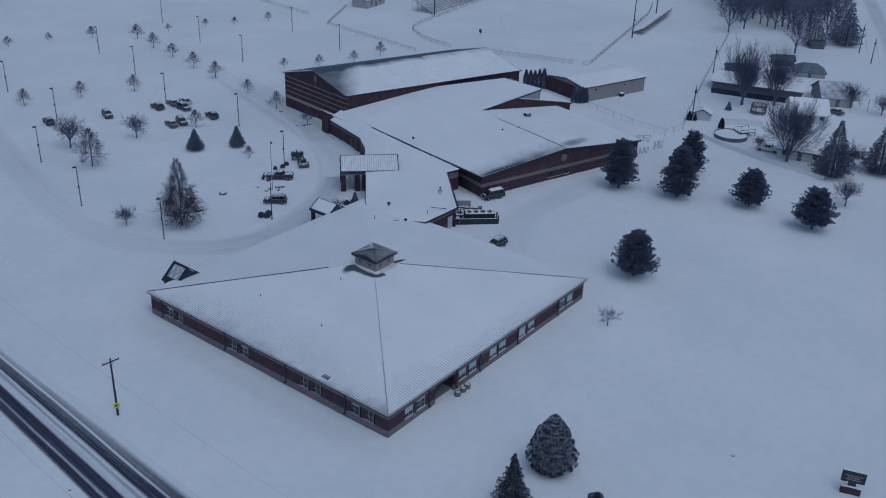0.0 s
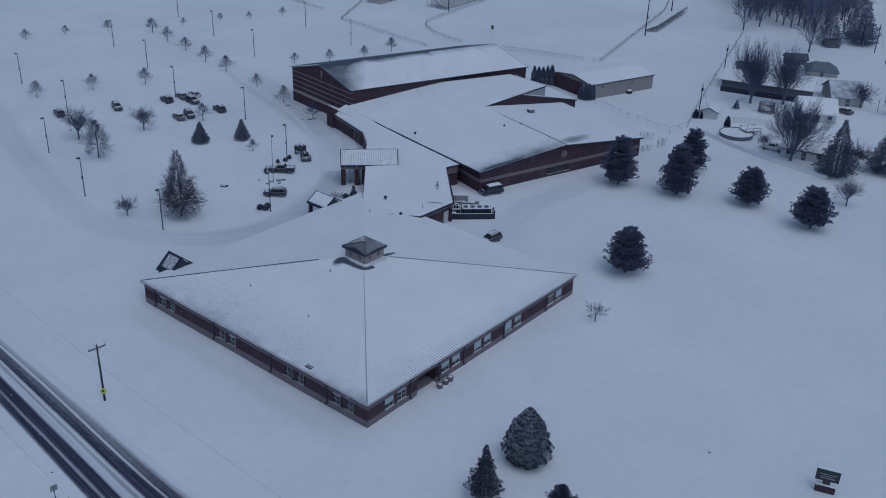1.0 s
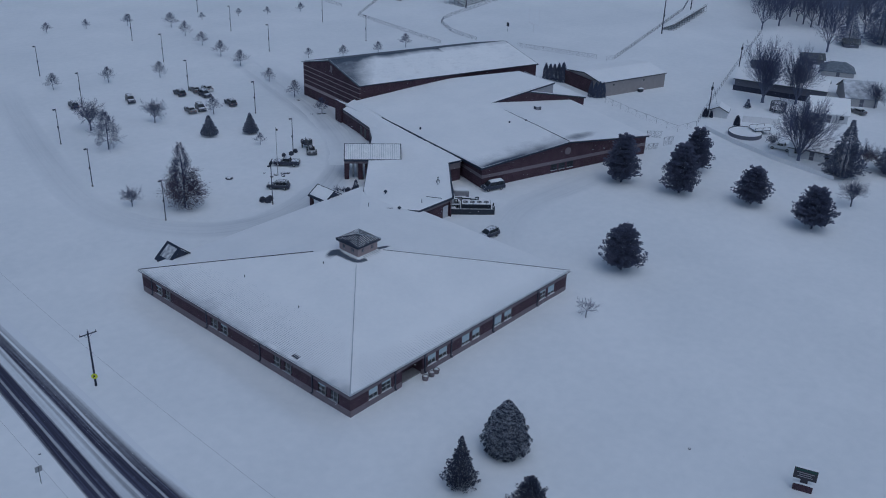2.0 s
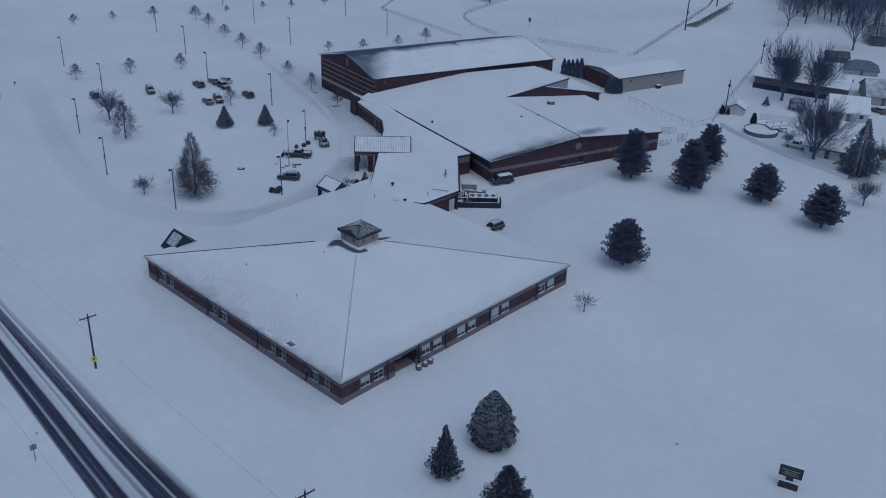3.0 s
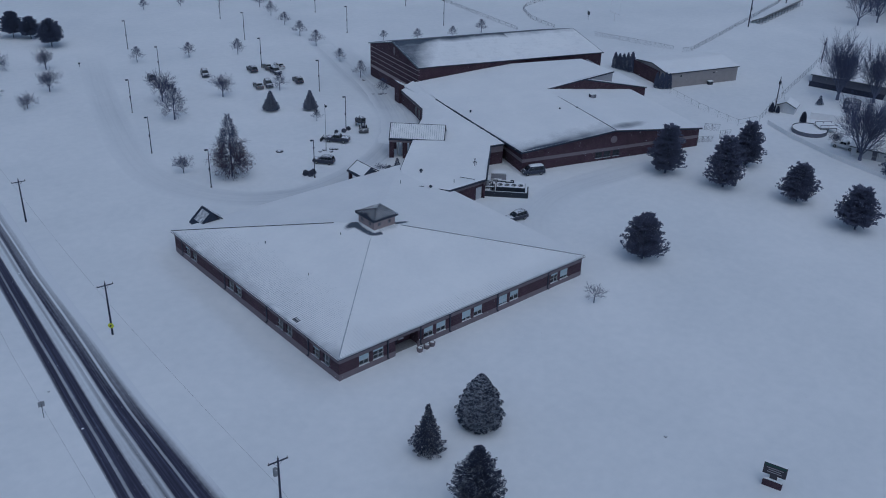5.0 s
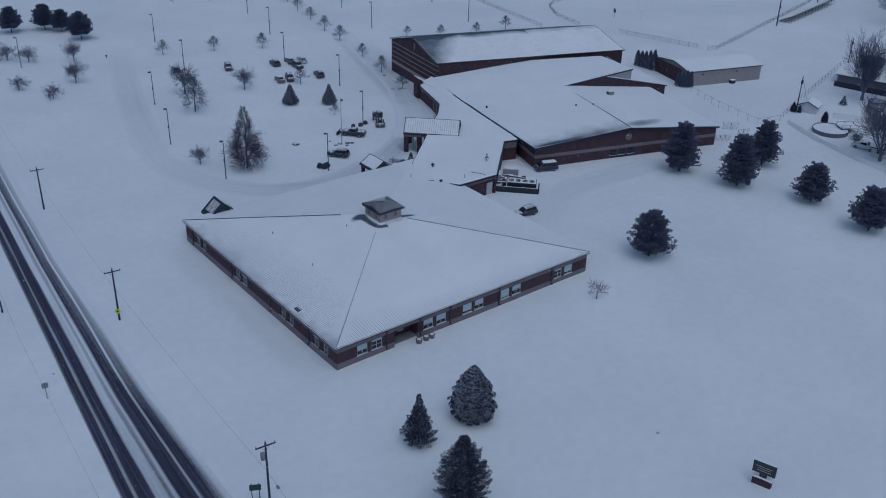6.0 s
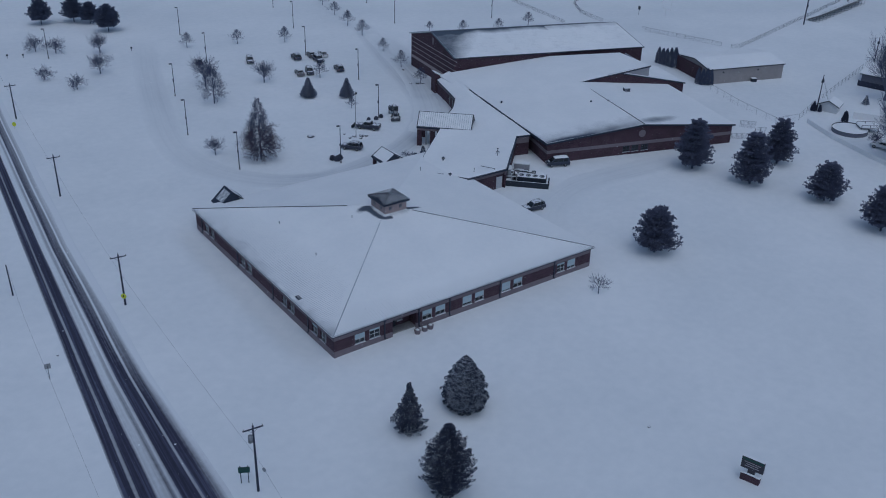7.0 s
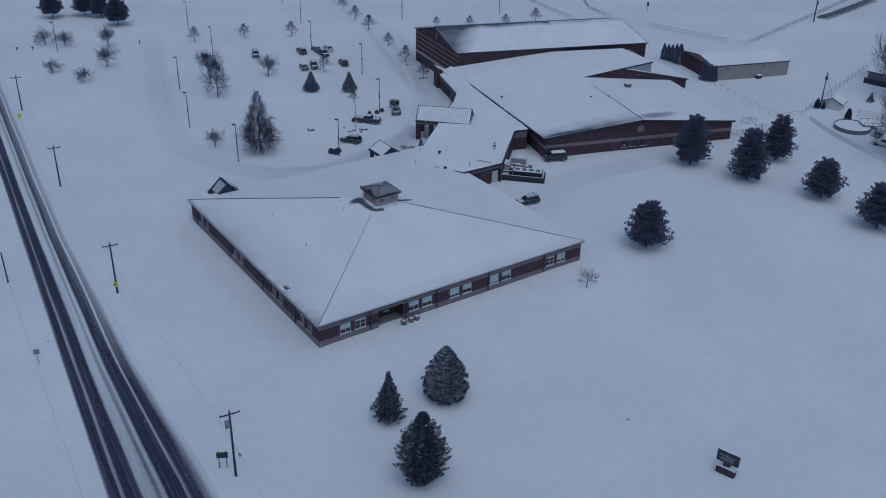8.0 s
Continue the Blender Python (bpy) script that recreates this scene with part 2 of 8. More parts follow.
def road_material():
    """Asphalt showing in the wheel tracks, slush between; U is metres across, V metres along."""
    m, nt, nodes, links, p = tree_of("snowy_asphalt")
    uv = nodes.new("ShaderNodeUVMap")
    mp = nodes.new("ShaderNodeMapping")
    mp.inputs["Scale"].default_value = (7.0, 0.03, 1.0)
    links.new(uv.outputs[0], mp.inputs[0])
    long_n = nodes.new("ShaderNodeTexNoise")
    long_n.inputs["Scale"].default_value, long_n.inputs["Detail"].default_value = 1.0, 4.0
    links.new(mp.outputs[0], long_n.inputs["Vector"])
    fine = nodes.new("ShaderNodeTexNoise")
    fine.inputs["Scale"].default_value, fine.inputs["Detail"].default_value = 3.0, 5.0
    mf = nodes.new("ShaderNodeMapping")
    mf.inputs["Scale"].default_value = (8.0, 0.35, 1.0)
    links.new(uv.outputs[0], mf.inputs[0])
    links.new(mf.outputs[0], fine.inputs["Vector"])
    xyz = nodes.new("ShaderNodeSeparateXYZ")
    links.new(uv.outputs[0], xyz.inputs[0])
    streak = nodes.new("ShaderNodeTexNoise")
    streak.inputs["Scale"].default_value, streak.inputs["Detail"].default_value = 1.0, 3.0
    ms = nodes.new("ShaderNodeMapping")
    ms.inputs["Scale"].default_value = (38.0, 0.05, 1.0)
    links.new(uv.outputs[0], ms.inputs[0])
    links.new(ms.outputs[0], streak.inputs["Vector"])
    wob = maths(nt, "MULTIPLY", maths(nt, "SUBTRACT", long_n.outputs["Fac"], 0.5), 0.05)
    x = maths(nt, "ADD", xyz.outputs["X"], wob)
    g = lambda v: (v, v, v)
    stops = [(0.0, g(1)), (0.015, g(0.75)), (0.045, g(0.1)), (0.13, g(0.02)), (0.148, g(0.62)), (0.17, g(0.66)), (0.19, g(0.06)), (0.31, g(0.14)), (0.345, g(0.85)), (0.43, g(0.9)), (0.46, g(0.5)), (0.485, g(0.55)), (0.505, g(0.95)), (0.53, g(0.7)), (0.55, g(0.02)), (0.69, g(0)), (0.71, g(0.68)), (0.728, g(0.68)), (0.745, g(0.06)), (0.82, g(0.12)), (0.87, g(0.5)), (0.96, g(1.15))]
    mask = ramp(nt, x, stops)
    k = maths(nt, "ADD", mask, maths(nt, "MULTIPLY", maths(nt, "SUBTRACT", fine.outputs["Fac"], 0.5), 0.22))
    k = maths(nt, "ADD", k, maths(nt, "MULTIPLY", maths(nt, "SUBTRACT", long_n.outputs["Fac"], 0.5), 0.3))
    k = maths(nt, "ADD", k, maths(nt, "MULTIPLY", maths(nt, "SUBTRACT", streak.outputs["Fac"], 0.5), 0.3))
    wet = nodes.new("ShaderNodeMapRange")
    wet.inputs["From Min"].default_value, wet.inputs["From Max"].default_value = 385.0, 425.0
    wet.inputs["To Min"].default_value, wet.inputs["To Max"].default_value = 0.26, 0.0
    links.new(xyz.outputs["Y"], wet.inputs["Value"])
    k = maths(nt, "SUBTRACT", k, wet.outputs[0])
    blown = nodes.new("ShaderNodeMapRange")
    blown.inputs["From Min"].default_value, blown.inputs["From Max"].default_value = 425.0, 500.0
    blown.inputs["To Min"].default_value, blown.inputs["To Max"].default_value = 0.0, 0.06
    links.new(xyz.outputs["Y"], blown.inputs["Value"])
    k = maths(nt, "ADD", k, blown.outputs[0])
    # drifting snow feathers over the windward lane further up the road
    lane, drift = nodes.new("ShaderNodeMapRange"), nodes.new("ShaderNodeMapRange")
    lane.inputs["From Min"].default_value, lane.inputs["From Max"].default_value = 0.56, 0.9
    links.new(x, lane.inputs["Value"])
    drift.inputs["From Min"].default_value, drift.inputs["From Max"].default_value = 405.0, 450.0
    drift.inputs["To Min"].default_value, drift.inputs["To Max"].default_value = 0.0, 0.75
    links.new(xyz.outputs["Y"], drift.inputs["Value"])
    k = maths(nt, "ADD", k, maths(nt, "MULTIPLY", lane.outputs[0], drift.outputs[0]))
    lee = nodes.new("ShaderNodeMapRange")
    lee.inputs["From Min"].default_value, lee.inputs["From Max"].default_value = 0.06, 0.1
    links.new(x, lee.inputs["Value"])
    far_lane = maths(nt, "MULTIPLY", lee.outputs[0], maths(nt, "LESS_THAN", x, 0.34))
    k = maths(nt, "SUBTRACT", k, maths(nt, "MULTIPLY", far_lane, maths(nt, "MULTIPLY", drift.outputs[0], 0.4)))
    mr = nodes.new("ShaderNodeMapRange")
    mr.inputs["From Min"].default_value, mr.inputs["From Max"].default_value = 0.02, 1.0
    links.new(k, mr.inputs["Value"])
    tar = mix(nt, 0.6, ramp(nt, fine.outputs["Fac"], [(0.3, (0.024, 0.024, 0.05)), (0.7, (0.056, 0.053, 0.102))]), ramp(nt, streak.outputs["Fac"], [(0.32, (0.014, 0.014, 0.026)), (0.5, (0.036, 0.035, 0.064)), (0.68, (0.12, 0.13, 0.2))]))
    links.new(mix(nt, mr.outputs[0], tar, (0.79, 0.81, 0.84)), p.inputs["Base Color"])
    p.inputs["Roughness"].default_value = 0.65
    bump(nt, mr.outputs[0], 0.4, 0.03)
    return m


ROAD = road_material()


def drive_material():
    """Ploughed drive: packed, slightly dirty snow with wheel ruts along V, fading to fresh snow at the sides."""
    m, nt, nodes, links, p = tree_of("packed_snow")
    uv = nodes.new("ShaderNodeUVMap")
    mp = nodes.new("ShaderNodeMapping")
    mp.inputs["Scale"].default_value = (7.0, 0.06, 1.0)
    links.new(uv.outputs[0], mp.inputs[0])
    rut = nodes.new("ShaderNodeTexNoise")
    rut.inputs["Scale"].default_value, rut.inputs["Detail"].default_value = 1.0, 5.0
    links.new(mp.outputs[0], rut.inputs["Vector"])
    xyz = nodes.new("ShaderNodeSeparateXYZ")
    links.new(uv.outputs[0], xyz.inputs[0])
    rough_n0 = noise_node(nt, 0.05)
    side = ramp(nt, xyz.outputs["X"], [(0.0, (0, 0, 0)), (0.22, (1, 1, 1)), (0.78, (1, 1, 1)), (1.0, (0, 0, 0))])
    lines = ramp(nt, maths(nt, "ADD", xyz.outputs["X"], maths(nt, "MULTIPLY", maths(nt, "SUBTRACT", rough_n0, 0.5), 0.12)), [(0.26, (0, 0, 0)), (0.3, (0.9,) * 3), (0.34, (0.1,) * 3), (0.47, (0,) * 3), (0.5, (0.7,) * 3), (0.53, (0.05,) * 3), (0.63, (0.1,) * 3), (0.665, (1,) * 3), (0.71, (0,) * 3)])
    worn = mix(nt, rut.outputs["Fac"], (0.5, 0.53, 0.57), (0.78, 0.8, 0.83))
    worn = mix(nt, maths(nt, "MULTIPLY", lines, maths(nt, "MULTIPLY", rut.outputs["Fac"], 0.75)), worn, (0.42, 0.45, 0.5))
    rough_n = noise_node(nt, 0.12)
    wear = nodes.new("ShaderNodeAttribute")
    wear.attribute_name = "wear"
    side = maths(nt, "MULTIPLY", side, maths(nt, "MINIMUM", wear.outputs["Fac"], 1.0))
    f = maths(nt, "MULTIPLY", side, ramp(nt, rough_n, [(0.3, (0.55,) * 3), (0.65, (1, 1, 1))]))
    fresh_n = maths(nt, "ADD", maths(nt, "MULTIPLY", noise_node(nt, 0.03, 5.0, 0.6), 0.7), maths(nt, "MULTIPLY", noise_node(nt, 0.6, 4.0), 0.3))
    fresh = ramp(nt, fresh_n, [(0.32, (0.75, 0.775, 0.8)), (0.66, (0.875, 0.885, 0.9))])
    links.new(mix(nt, f, fresh, worn), p.inputs["Base Color"])
    p.inputs["Roughness"].default_value = 0.75
    bump(nt, maths(nt, "MULTIPLY", rut.outputs["Fac"], f), 0.5, 0.06)
    return m


DRIVE = drive_material()


# ---- mesh helpers ----
class Build:
    """Collects vertices and faces for one mesh."""

    def __init__(self):
        self.v, self.f, self.cover = [], [], {}

    def prism(self, bottom, top):
        n, k = len(self.v), len(bottom)
        self.v += [tuple(p) for p in bottom] + [tuple(p) for p in top]
        self.f.append(tuple(range(n + k - 1, n - 1, -1)))
        self.f.append(tuple(range(n + k, n + 2 * k)))
        for i in range(k):
            j = (i + 1) % k
            self.f.append((n + i, n + j, n + k + j, n + k + i))

    def box(self, x0, x1, y0, y1, z0, z1, m=None):
        b = [Vector(p) for p in ((x0, y0, z0), (x1, y0, z0), (x1, y1, z0), (x0, y1, z0))]
        t = [Vector((p.x, p.y, z1)) for p in b]
        if m:
            b, t = [m @ p for p in b], [m @ p for p in t]
        self.prism(b, t)

    def tube(self, pts, radii, sides=6, cap=True):
        rings = []
        for i, p in enumerate(pts):
            p = Vector(p)
            d = Vector(pts[min(i + 1, len(pts) - 1)]) - Vector(pts[max(i - 1, 0)])
            d = d.normalized() if d.length > 1e-6 else Vector((0, 0, 1))
            a = d.cross(Vector((0.3, 0.9, 0.2)) if abs(d.z) > 0.9 else Vector((0, 0, 1))).normalized()
            b = d.cross(a)
            n = len(self.v)
            for k in range(sides):
                w = 2 * math.pi * k / sides
                self.v.append(tuple(p + radii[i] * (math.cos(w) * a + math.sin(w) * b)))
            rings.append(n)
        for r0, r1 in zip(rings, rings[1:]):
            for k in range(sides):
                j = (k + 1) % sides
                self.f.append((r0 + k, r0 + j, r1 + j, r1 + k))
        if cap:
            self.f.append(tuple(rings[0] + k for k in reversed(range(sides))))
            self.f.append(tuple(rings[-1] + k for k in range(sides)))

    def spike(self, p, d, length, width):
        """A slim three-sided clump from p along d."""
        d = d.normalized()
        a = d.cross(Vector((0.31, 0.9, 0.29))).normalized()
        b = d.cross(a)
        m = p + d * (length * 0.4)
        n = len(self.v)
        self.v += [tuple(p), tuple(m + a * width), tuple(m - a * (0.5 * width) + b * (0.87 * width)), tuple(m - a * (0.5 * width) - b * (0.87 * width)), tuple(p + d * length)]
        for i, j in ((1, 2), (2, 3), (3, 1)):
            self.f += [(n, n + j, n + i), (n + i, n + j, n + 4)]

    def disc(self, c, r, normal, depth, sides=20):
        c, normal = Vector(c), Vector(normal).normalized()
        self.tube([c, c + normal * depth], [r, r], sides)

    def mesh(self, name, material, smooth=False):
        me = bpy.data.meshes.new(name)
        me.from_pydata(self.v, [], self.f)
        me.materials.append(material)
        if self.cover:
            at = me.attributes.new("snow_cover", "FLOAT", "POINT")
            at.data.foreach_set("value", [self.cover.get(i, 1.0) for i in range(len(self.v))])
        if smooth:
            me.polygons.foreach_set("use_smooth", [True] * len(me.polygons))
        me.update()
        return me


def thing(name, m, label, category, group=""):
    ob = new(name)
    ob.empty_display_size = 0.5
    ob.matrix_world = m
    return tagged(ob, label, category, group)


def part(name, b, material, parent, label="", smooth=False):
    ob = new(name, b.mesh(name, material, smooth))
    ob.parent = parent
    return tagged(ob, label)


def lone(name, b, material, label, category, kind="", group="", smooth=False, m=None):
    ob = new(name, b.mesh(name, material, smooth))
    if m:
        ob.matrix_world = m
    return tagged(ob, label, category, group, kind)


def bevel_all(b, width, segments=2):
    """Rounds every edge of what is collected so far."""
    bm = bmesh.new()
    vs = [bm.verts.new(p) for p in b.v]
    for f in b.f:
        try:
            bm.faces.new([vs[i] for i in f])
        except ValueError:
            pass
    bmesh.ops.recalc_face_normals(bm, faces=bm.faces)
    bmesh.ops.bevel(bm, geom=bm.edges[:], offset=width, segments=segments, profile=0.5, affect="EDGES", clamp_overlap=True)
    out = Build()
    bm.verts.index_update()
    out.v = [tuple(v.co) for v in bm.verts]
    out.f = [tuple(v.index for v in f.verts) for f in bm.faces]
    bm.free()
    return out


def lerp(a, b, t):
    return Vector(a) * (1 - t) + Vector(b) * t


def snow_patch(b, A, B, C, D, nu, nv, thick, skirt=0.3, field=None, cover=None):
    """A sheet of snow on the quad A B (low edge) C D (high edge); thick(s, t) in metres above it, sides drop by skirt."""
    A, B, C, D = Vector(A), Vector(B), Vector(C), Vector(D)
    n = len(b.v)
    for j in range(nv + 1):
        for i in range(nu + 1):
            s, t = i / nu, j / nv
            p = lerp(lerp(A, B, s), lerp(D, C, s), t)
            if cover:
                b.cover[len(b.v)] = cover(p.x, p.y) if field else cover(s, t)
            b.v.append((p.x, p.y, p.z + (field(p.x, p.y) if field else thick(s, t))))
    at = lambda i, j: n + j * (nu + 1) + i
    for j in range(nv):
        for i in range(nu):
            b.f.append((at(i, j), at(i + 1, j), at(i + 1, j + 1), at(i, j + 1)))
    rim = [at(i, 0) for i in range(nu + 1)] + [at(nu, j) for j in range(1, nv + 1)] + [at(i, nv) for i in range(nu - 1, -1, -1)] + [at(0, j) for j in range(nv - 1, 0, -1)]
    low, m = len(b.v), len(rim)
    b.v += [b.v[i] for i in rim] + [(b.v[i][0], b.v[i][1], b.v[i][2] - skirt) for i in rim]
    for k in range(m):
        j = (k + 1) % m
        b.f.append((low + k, low + m + k, low + m + j, low + j))


def slab(b, pts, depth):
    """A roof deck: its top runs through pts."""
    b.prism([(p[0], p[1], p[2] - depth) for p in pts], pts)


def wob(x, y, scale, seed=0.0):
    return noise.noise(Vector((x * scale, y * scale, seed)))


# ---- ground, road, drives ----
def bell(x, y, cx, cy, r):
    return math.exp(-((x - cx) ** 2 + (y - cy) ** 2) / (r * r))


def ground_z(x, y):
    """Height of the lawn: nearly level, with long low swells."""
    far = bell(x, y, 100, 60, 260)
    ends = lambda q: min(1.0, max(0.0, (q + 3.0) / 4)) * min(1.0, max(0.0, (54.0 - q) / 4))
    scoop = 0.7 * math.exp(-((x + 2.5) / 1.9) ** 2) * ends(y) + 0.2 * math.exp(-((y + 2.0) / 1.5) ** 2) * ends(x)
    return -scoop - 0.25 * bell(x, y, 0, 22, 34) + 0.32 * bell(x, y, 112, 24, 34) + 0.2 * bell(x, y, 168, 52, 30) + far * (0.1 * wob(x, y, 0.05) + 0.04 * wob(x, y, 0.21, 7))


def spread(lo, hi, step, reach):
    c = list(np.arange(lo, hi + step, step))
    d, a, z = step, c[0], c[-1]
    while z < reach:
        d *= 1.5
        a, z = a - d, z + d
        c = [a, *c, z]
    return [float(q) for q in c]


def build_ground():
    b = Build()
    xs, ys = spread(-60, 320, 1.5, 2600), spread(-70, 230, 1.5, 2600)
    b.v = [(x, y, ground_z(x, y)) for y in ys for x in xs]
    w = len(xs)
    b.f = [(j * w + i, j * w + i + 1, (j + 1) * w + i + 1, (j + 1) * w + i) for j in range(len(ys) - 1) for i in range(w - 1)]
    lone("ground", b, SNOW, "wide level lawn under fresh windblown snow", "ground", "structure", smooth=True)


build_ground()


def strip(name, rows, material, label, category, lift, berm=0.0, cols=9, worn=1.0):
    """A ribbon along rows of (left point, right point); U runs across, V along in metres."""
    b, uvs, wear = Build(), [], []
    total = sum((lerp(*q, 0.5) - lerp(*p, 0.5)).length for p, q in zip(rows, rows[1:]))
    run = 0.0
    for k, (l, r) in enumerate(rows):
        if k:
            run += (lerp(l, r, 0.5) - lerp(*rows[k - 1], 0.5)).length
        for i in range(cols):
            s = i / (cols - 1)
            p = lerp(l, r, s)
            h = lift + ground_z(p.x, p.y) + (berm * (0.6 + 0.8 * wob(p.x, p.y, 0.3, 3)) if i in (1, cols - 2) else 0.0)
            if i in (0, cols - 1):
                h = ground_z(p.x, p.y) - 0.05
            b.v.append((p.x, p.y, h))
            uvs.append((s, run))
            wear.append((worn(p.x, p.y) if callable(worn) else worn) * min(1.0, run / 55, (total - run) / 40))
    for k in range(len(rows) - 1):
        for i in range(cols - 1):
            b.f.append((k * cols + i, k * cols + i + 1, (k + 1) * cols + i + 1, (k + 1) * cols + i))
    me = b.mesh(name, material, True)
    me.attributes.new("wear", "FLOAT", "POINT").data.foreach_set("value", wear)
    uv = me.uv_layers.new(name="UVMap")
    for loop in me.loops:
        uv.data[loop.index].uv = uvs[loop.vertex_index]
    ob = new(name, me)
    return tagged(ob, label, category, "", "structure")


def main_road():
    right_x = lambda y: float(np.interp(y, [-400, -60, -19, 11, 31, 57, 86, 500], [-61.7, -28.4, -24.7, -23.9, -22.4, -20.8, -18.2, 21.5]))
    rows = [(Vector((-34.95 + 0.0961 * y, y, 0)), Vector((right_x(y), y, 0))) for y in [*range(-400, -60, 20), *range(-60, 140, 3), *range(140, 501, 20)]]
    strip("road", rows, ROAD, "two-lane asphalt road with bare wheel tracks between slushy snow", "road", 0.04, 0.0, 41)


def smooth_line(pts, n=6):
    """Points along a soft curve through pts."""
    pts = [Vector((*p, 0)) for p in pts]
    out = []
    for i in range(len(pts) - 1):
        p0, p1, p2, p3 = pts[max(i - 1, 0)], pts[i], pts[i + 1], pts[min(i + 2, len(pts) - 1)]
        for k in range(n):
            t = k / n
            out.append(0.5 * (2 * p1 + (p2 - p0) * t + (2 * p0 - 5 * p1 + 4 * p2 - p3) * t * t + (3 * p1 - p0 - 3 * p2 + p3) * t ** 3))
    return [*out, pts[-1]]


def drive(name, pts, width, label, lift=0.05, berm=0.12, worn=1.0):
    line = smooth_line(pts)
    rows = []
    for i, p in enumerate(line):
        d = line[min(i + 1, len(line) - 1)] - line[max(i - 1, 0)]
        side = Vector((-d.y, d.x, 0)).normalized() * (width / 2)
        rows.append((p + side, p - side))
    strip(name, rows, DRIVE, label, "driveway", lift, berm, 9, worn)


main_road()
drive("driveway_loop", [(37, 182), (31, 163), (26, 148), (19, 124), (13.5, 103), (11.2, 88), (12.5, 76), (18, 66), (25, 60.5), (33, 58.5), (43, 60), (56, 65), (66, 73), (75, 85), (81, 100), (86, 116), (93, 136), (104, 165)], 8.5, "ploughed school drive of packed snow with ruts", worn=lambda x, y: 0.38 + 0.62 * min(1.0, max(0.0, (x - 14) / 16)) * (1.0 if y < 95 else 0.75))
drive("driveway_apron", [(101, 150), (95.5, 132), (90.5, 116), (86, 104), (81, 93.5), (76, 84), (70.5, 76), (64, 69)], 10.5, "broad ploughed apron of packed snow along the gymnasium", 0.085, 0.3, 1.5)
drive("driveway_service", [(52, 6), (57, 17), (64, 23), (75, 26.5), (88, 26), (102, 24.5), (116, 21)], 9.0, "ploughed service yard of packed snow beside the brick wing", 0.055, 0.12, 0.75)
drive("driveway_entry", [(-19, 160), (-5, 156), (10, 148), (22, 141)], 6.5, "snowed-over entry drive from the road", 0.04, 0.02, 0.3)
drive("side_road", [(225, -13), (258, 1), (292, 13), (332, 28), (373, 43.5), (440, 69), (560, 115)], 7.0, "packed snowy side street between bare trees", 0.05, 0.1, 1.9)


# ---- school building ----
def holes_wall(b, length, z0, z1, thick, openings, m):
    """One wall mesh along local x from 0 to length, outer face at y = 0, with rectangular openings (x0, x1, z0, z1) right through it."""
    xs = sorted({0.0, length, *(min(max(v, 0.0), length) for o in openings for v in o[:2])})
    zs = sorted({z0, z1, *(min(max(v, z0), z1) for o in openings for v in o[2:])})
    solid = lambda i, k: 0 <= i < len(xs) - 1 and 0 <= k < len(zs) - 1 and not any(o[0] < (xs[i] + xs[i + 1]) / 2 < o[1] and o[2] < (zs[k] + zs[k + 1]) / 2 < o[3] for o in openings)
    index = {}

    def at(i, k, side):
        if (i, k, side) not in index:
            index[i, k, side] = len(b.v)
            b.v.append(tuple(m @ Vector((xs[i], thick * side, zs[k]))))
        return index[i, k, side]

    for i in range(len(xs) - 1):
        for k in range(len(zs) - 1):
            if not solid(i, k):
                continue
            b.f.append((at(i, k, 0), at(i + 1, k, 0), at(i + 1, k + 1, 0), at(i, k + 1, 0)))
            b.f.append((at(i, k + 1, 1), at(i + 1, k + 1, 1), at(i + 1, k, 1), at(i, k, 1)))
            for di, dk, p, q in ((-1, 0, (i, k), (i, k + 1)), (1, 0, (i + 1, k + 1), (i + 1, k)), (0, -1, (i + 1, k), (i, k)), (0, 1, (i, k + 1), (i + 1, k + 1))):
                if not solid(i + di, k + dk):
                    b.f.append((at(*p, 1), at(*p, 0), at(*q, 0), at(*q, 1)))


def window_unit(parent, m, x0, x1, z0, z1, blind, panes=2, name="window", frame=None):
    """A framed window in an opening; parts: frame, sill, panes, and a half-drawn blind."""
    fr = Build()
    t = 0.07
    for a, c, e, g in ((x0, x1, z0, z0 + t), (x0, x1, z1 - t, z1), (x0, x0 + t, z0 + t, z1 - t), (x1 - t, x1, z0 + t, z1 - t)):
        fr.box(a, c, 0.06, 0.16, e, g, m)
    w = (x1 - x0 - 2 * t) / panes
    for k in range(1, panes):
        fr.box(x0 + t + k * w - 0.035, x0 + t + k * w + 0.035, 0.07, 0.15, z0 + t, z1 - t, m)
    zm = z0 + (z1 - z0) * 0.42
    fr.box(x0 + t, x1 - t, 0.075, 0.145, zm - 0.03, zm + 0.03, m)
    win = part(name, fr, frame or WHITE_FRAME, parent, "plain framed window" if frame else "white-framed school window")
    for k in range(panes):
        g = Build()
        g.box(x0 + t + k * w + 0.035, x0 + t + (k + 1) * w - 0.035, 0.1, 0.115, z0 + t, z1 - t, m)
        part("pane", g, GLASS, win)
    s = Build()
    s.box(x0 - 0.06, x1 + 0.06, -0.07, 0.12, z0 - 0.09, z0, m)
    part("sill", s, VINYL if not frame else WHITE_FRAME, win, "snow-white window sill")
    if blind > 0:
        bl = Build()
        bl.box(x0 + t, x1 - t, 0.085, 0.098, z1 - t - blind * (z1 - z0 - 2 * t), z1 - t, m)
        part("blind", bl, BLIND, win, "pale half-drawn blind")


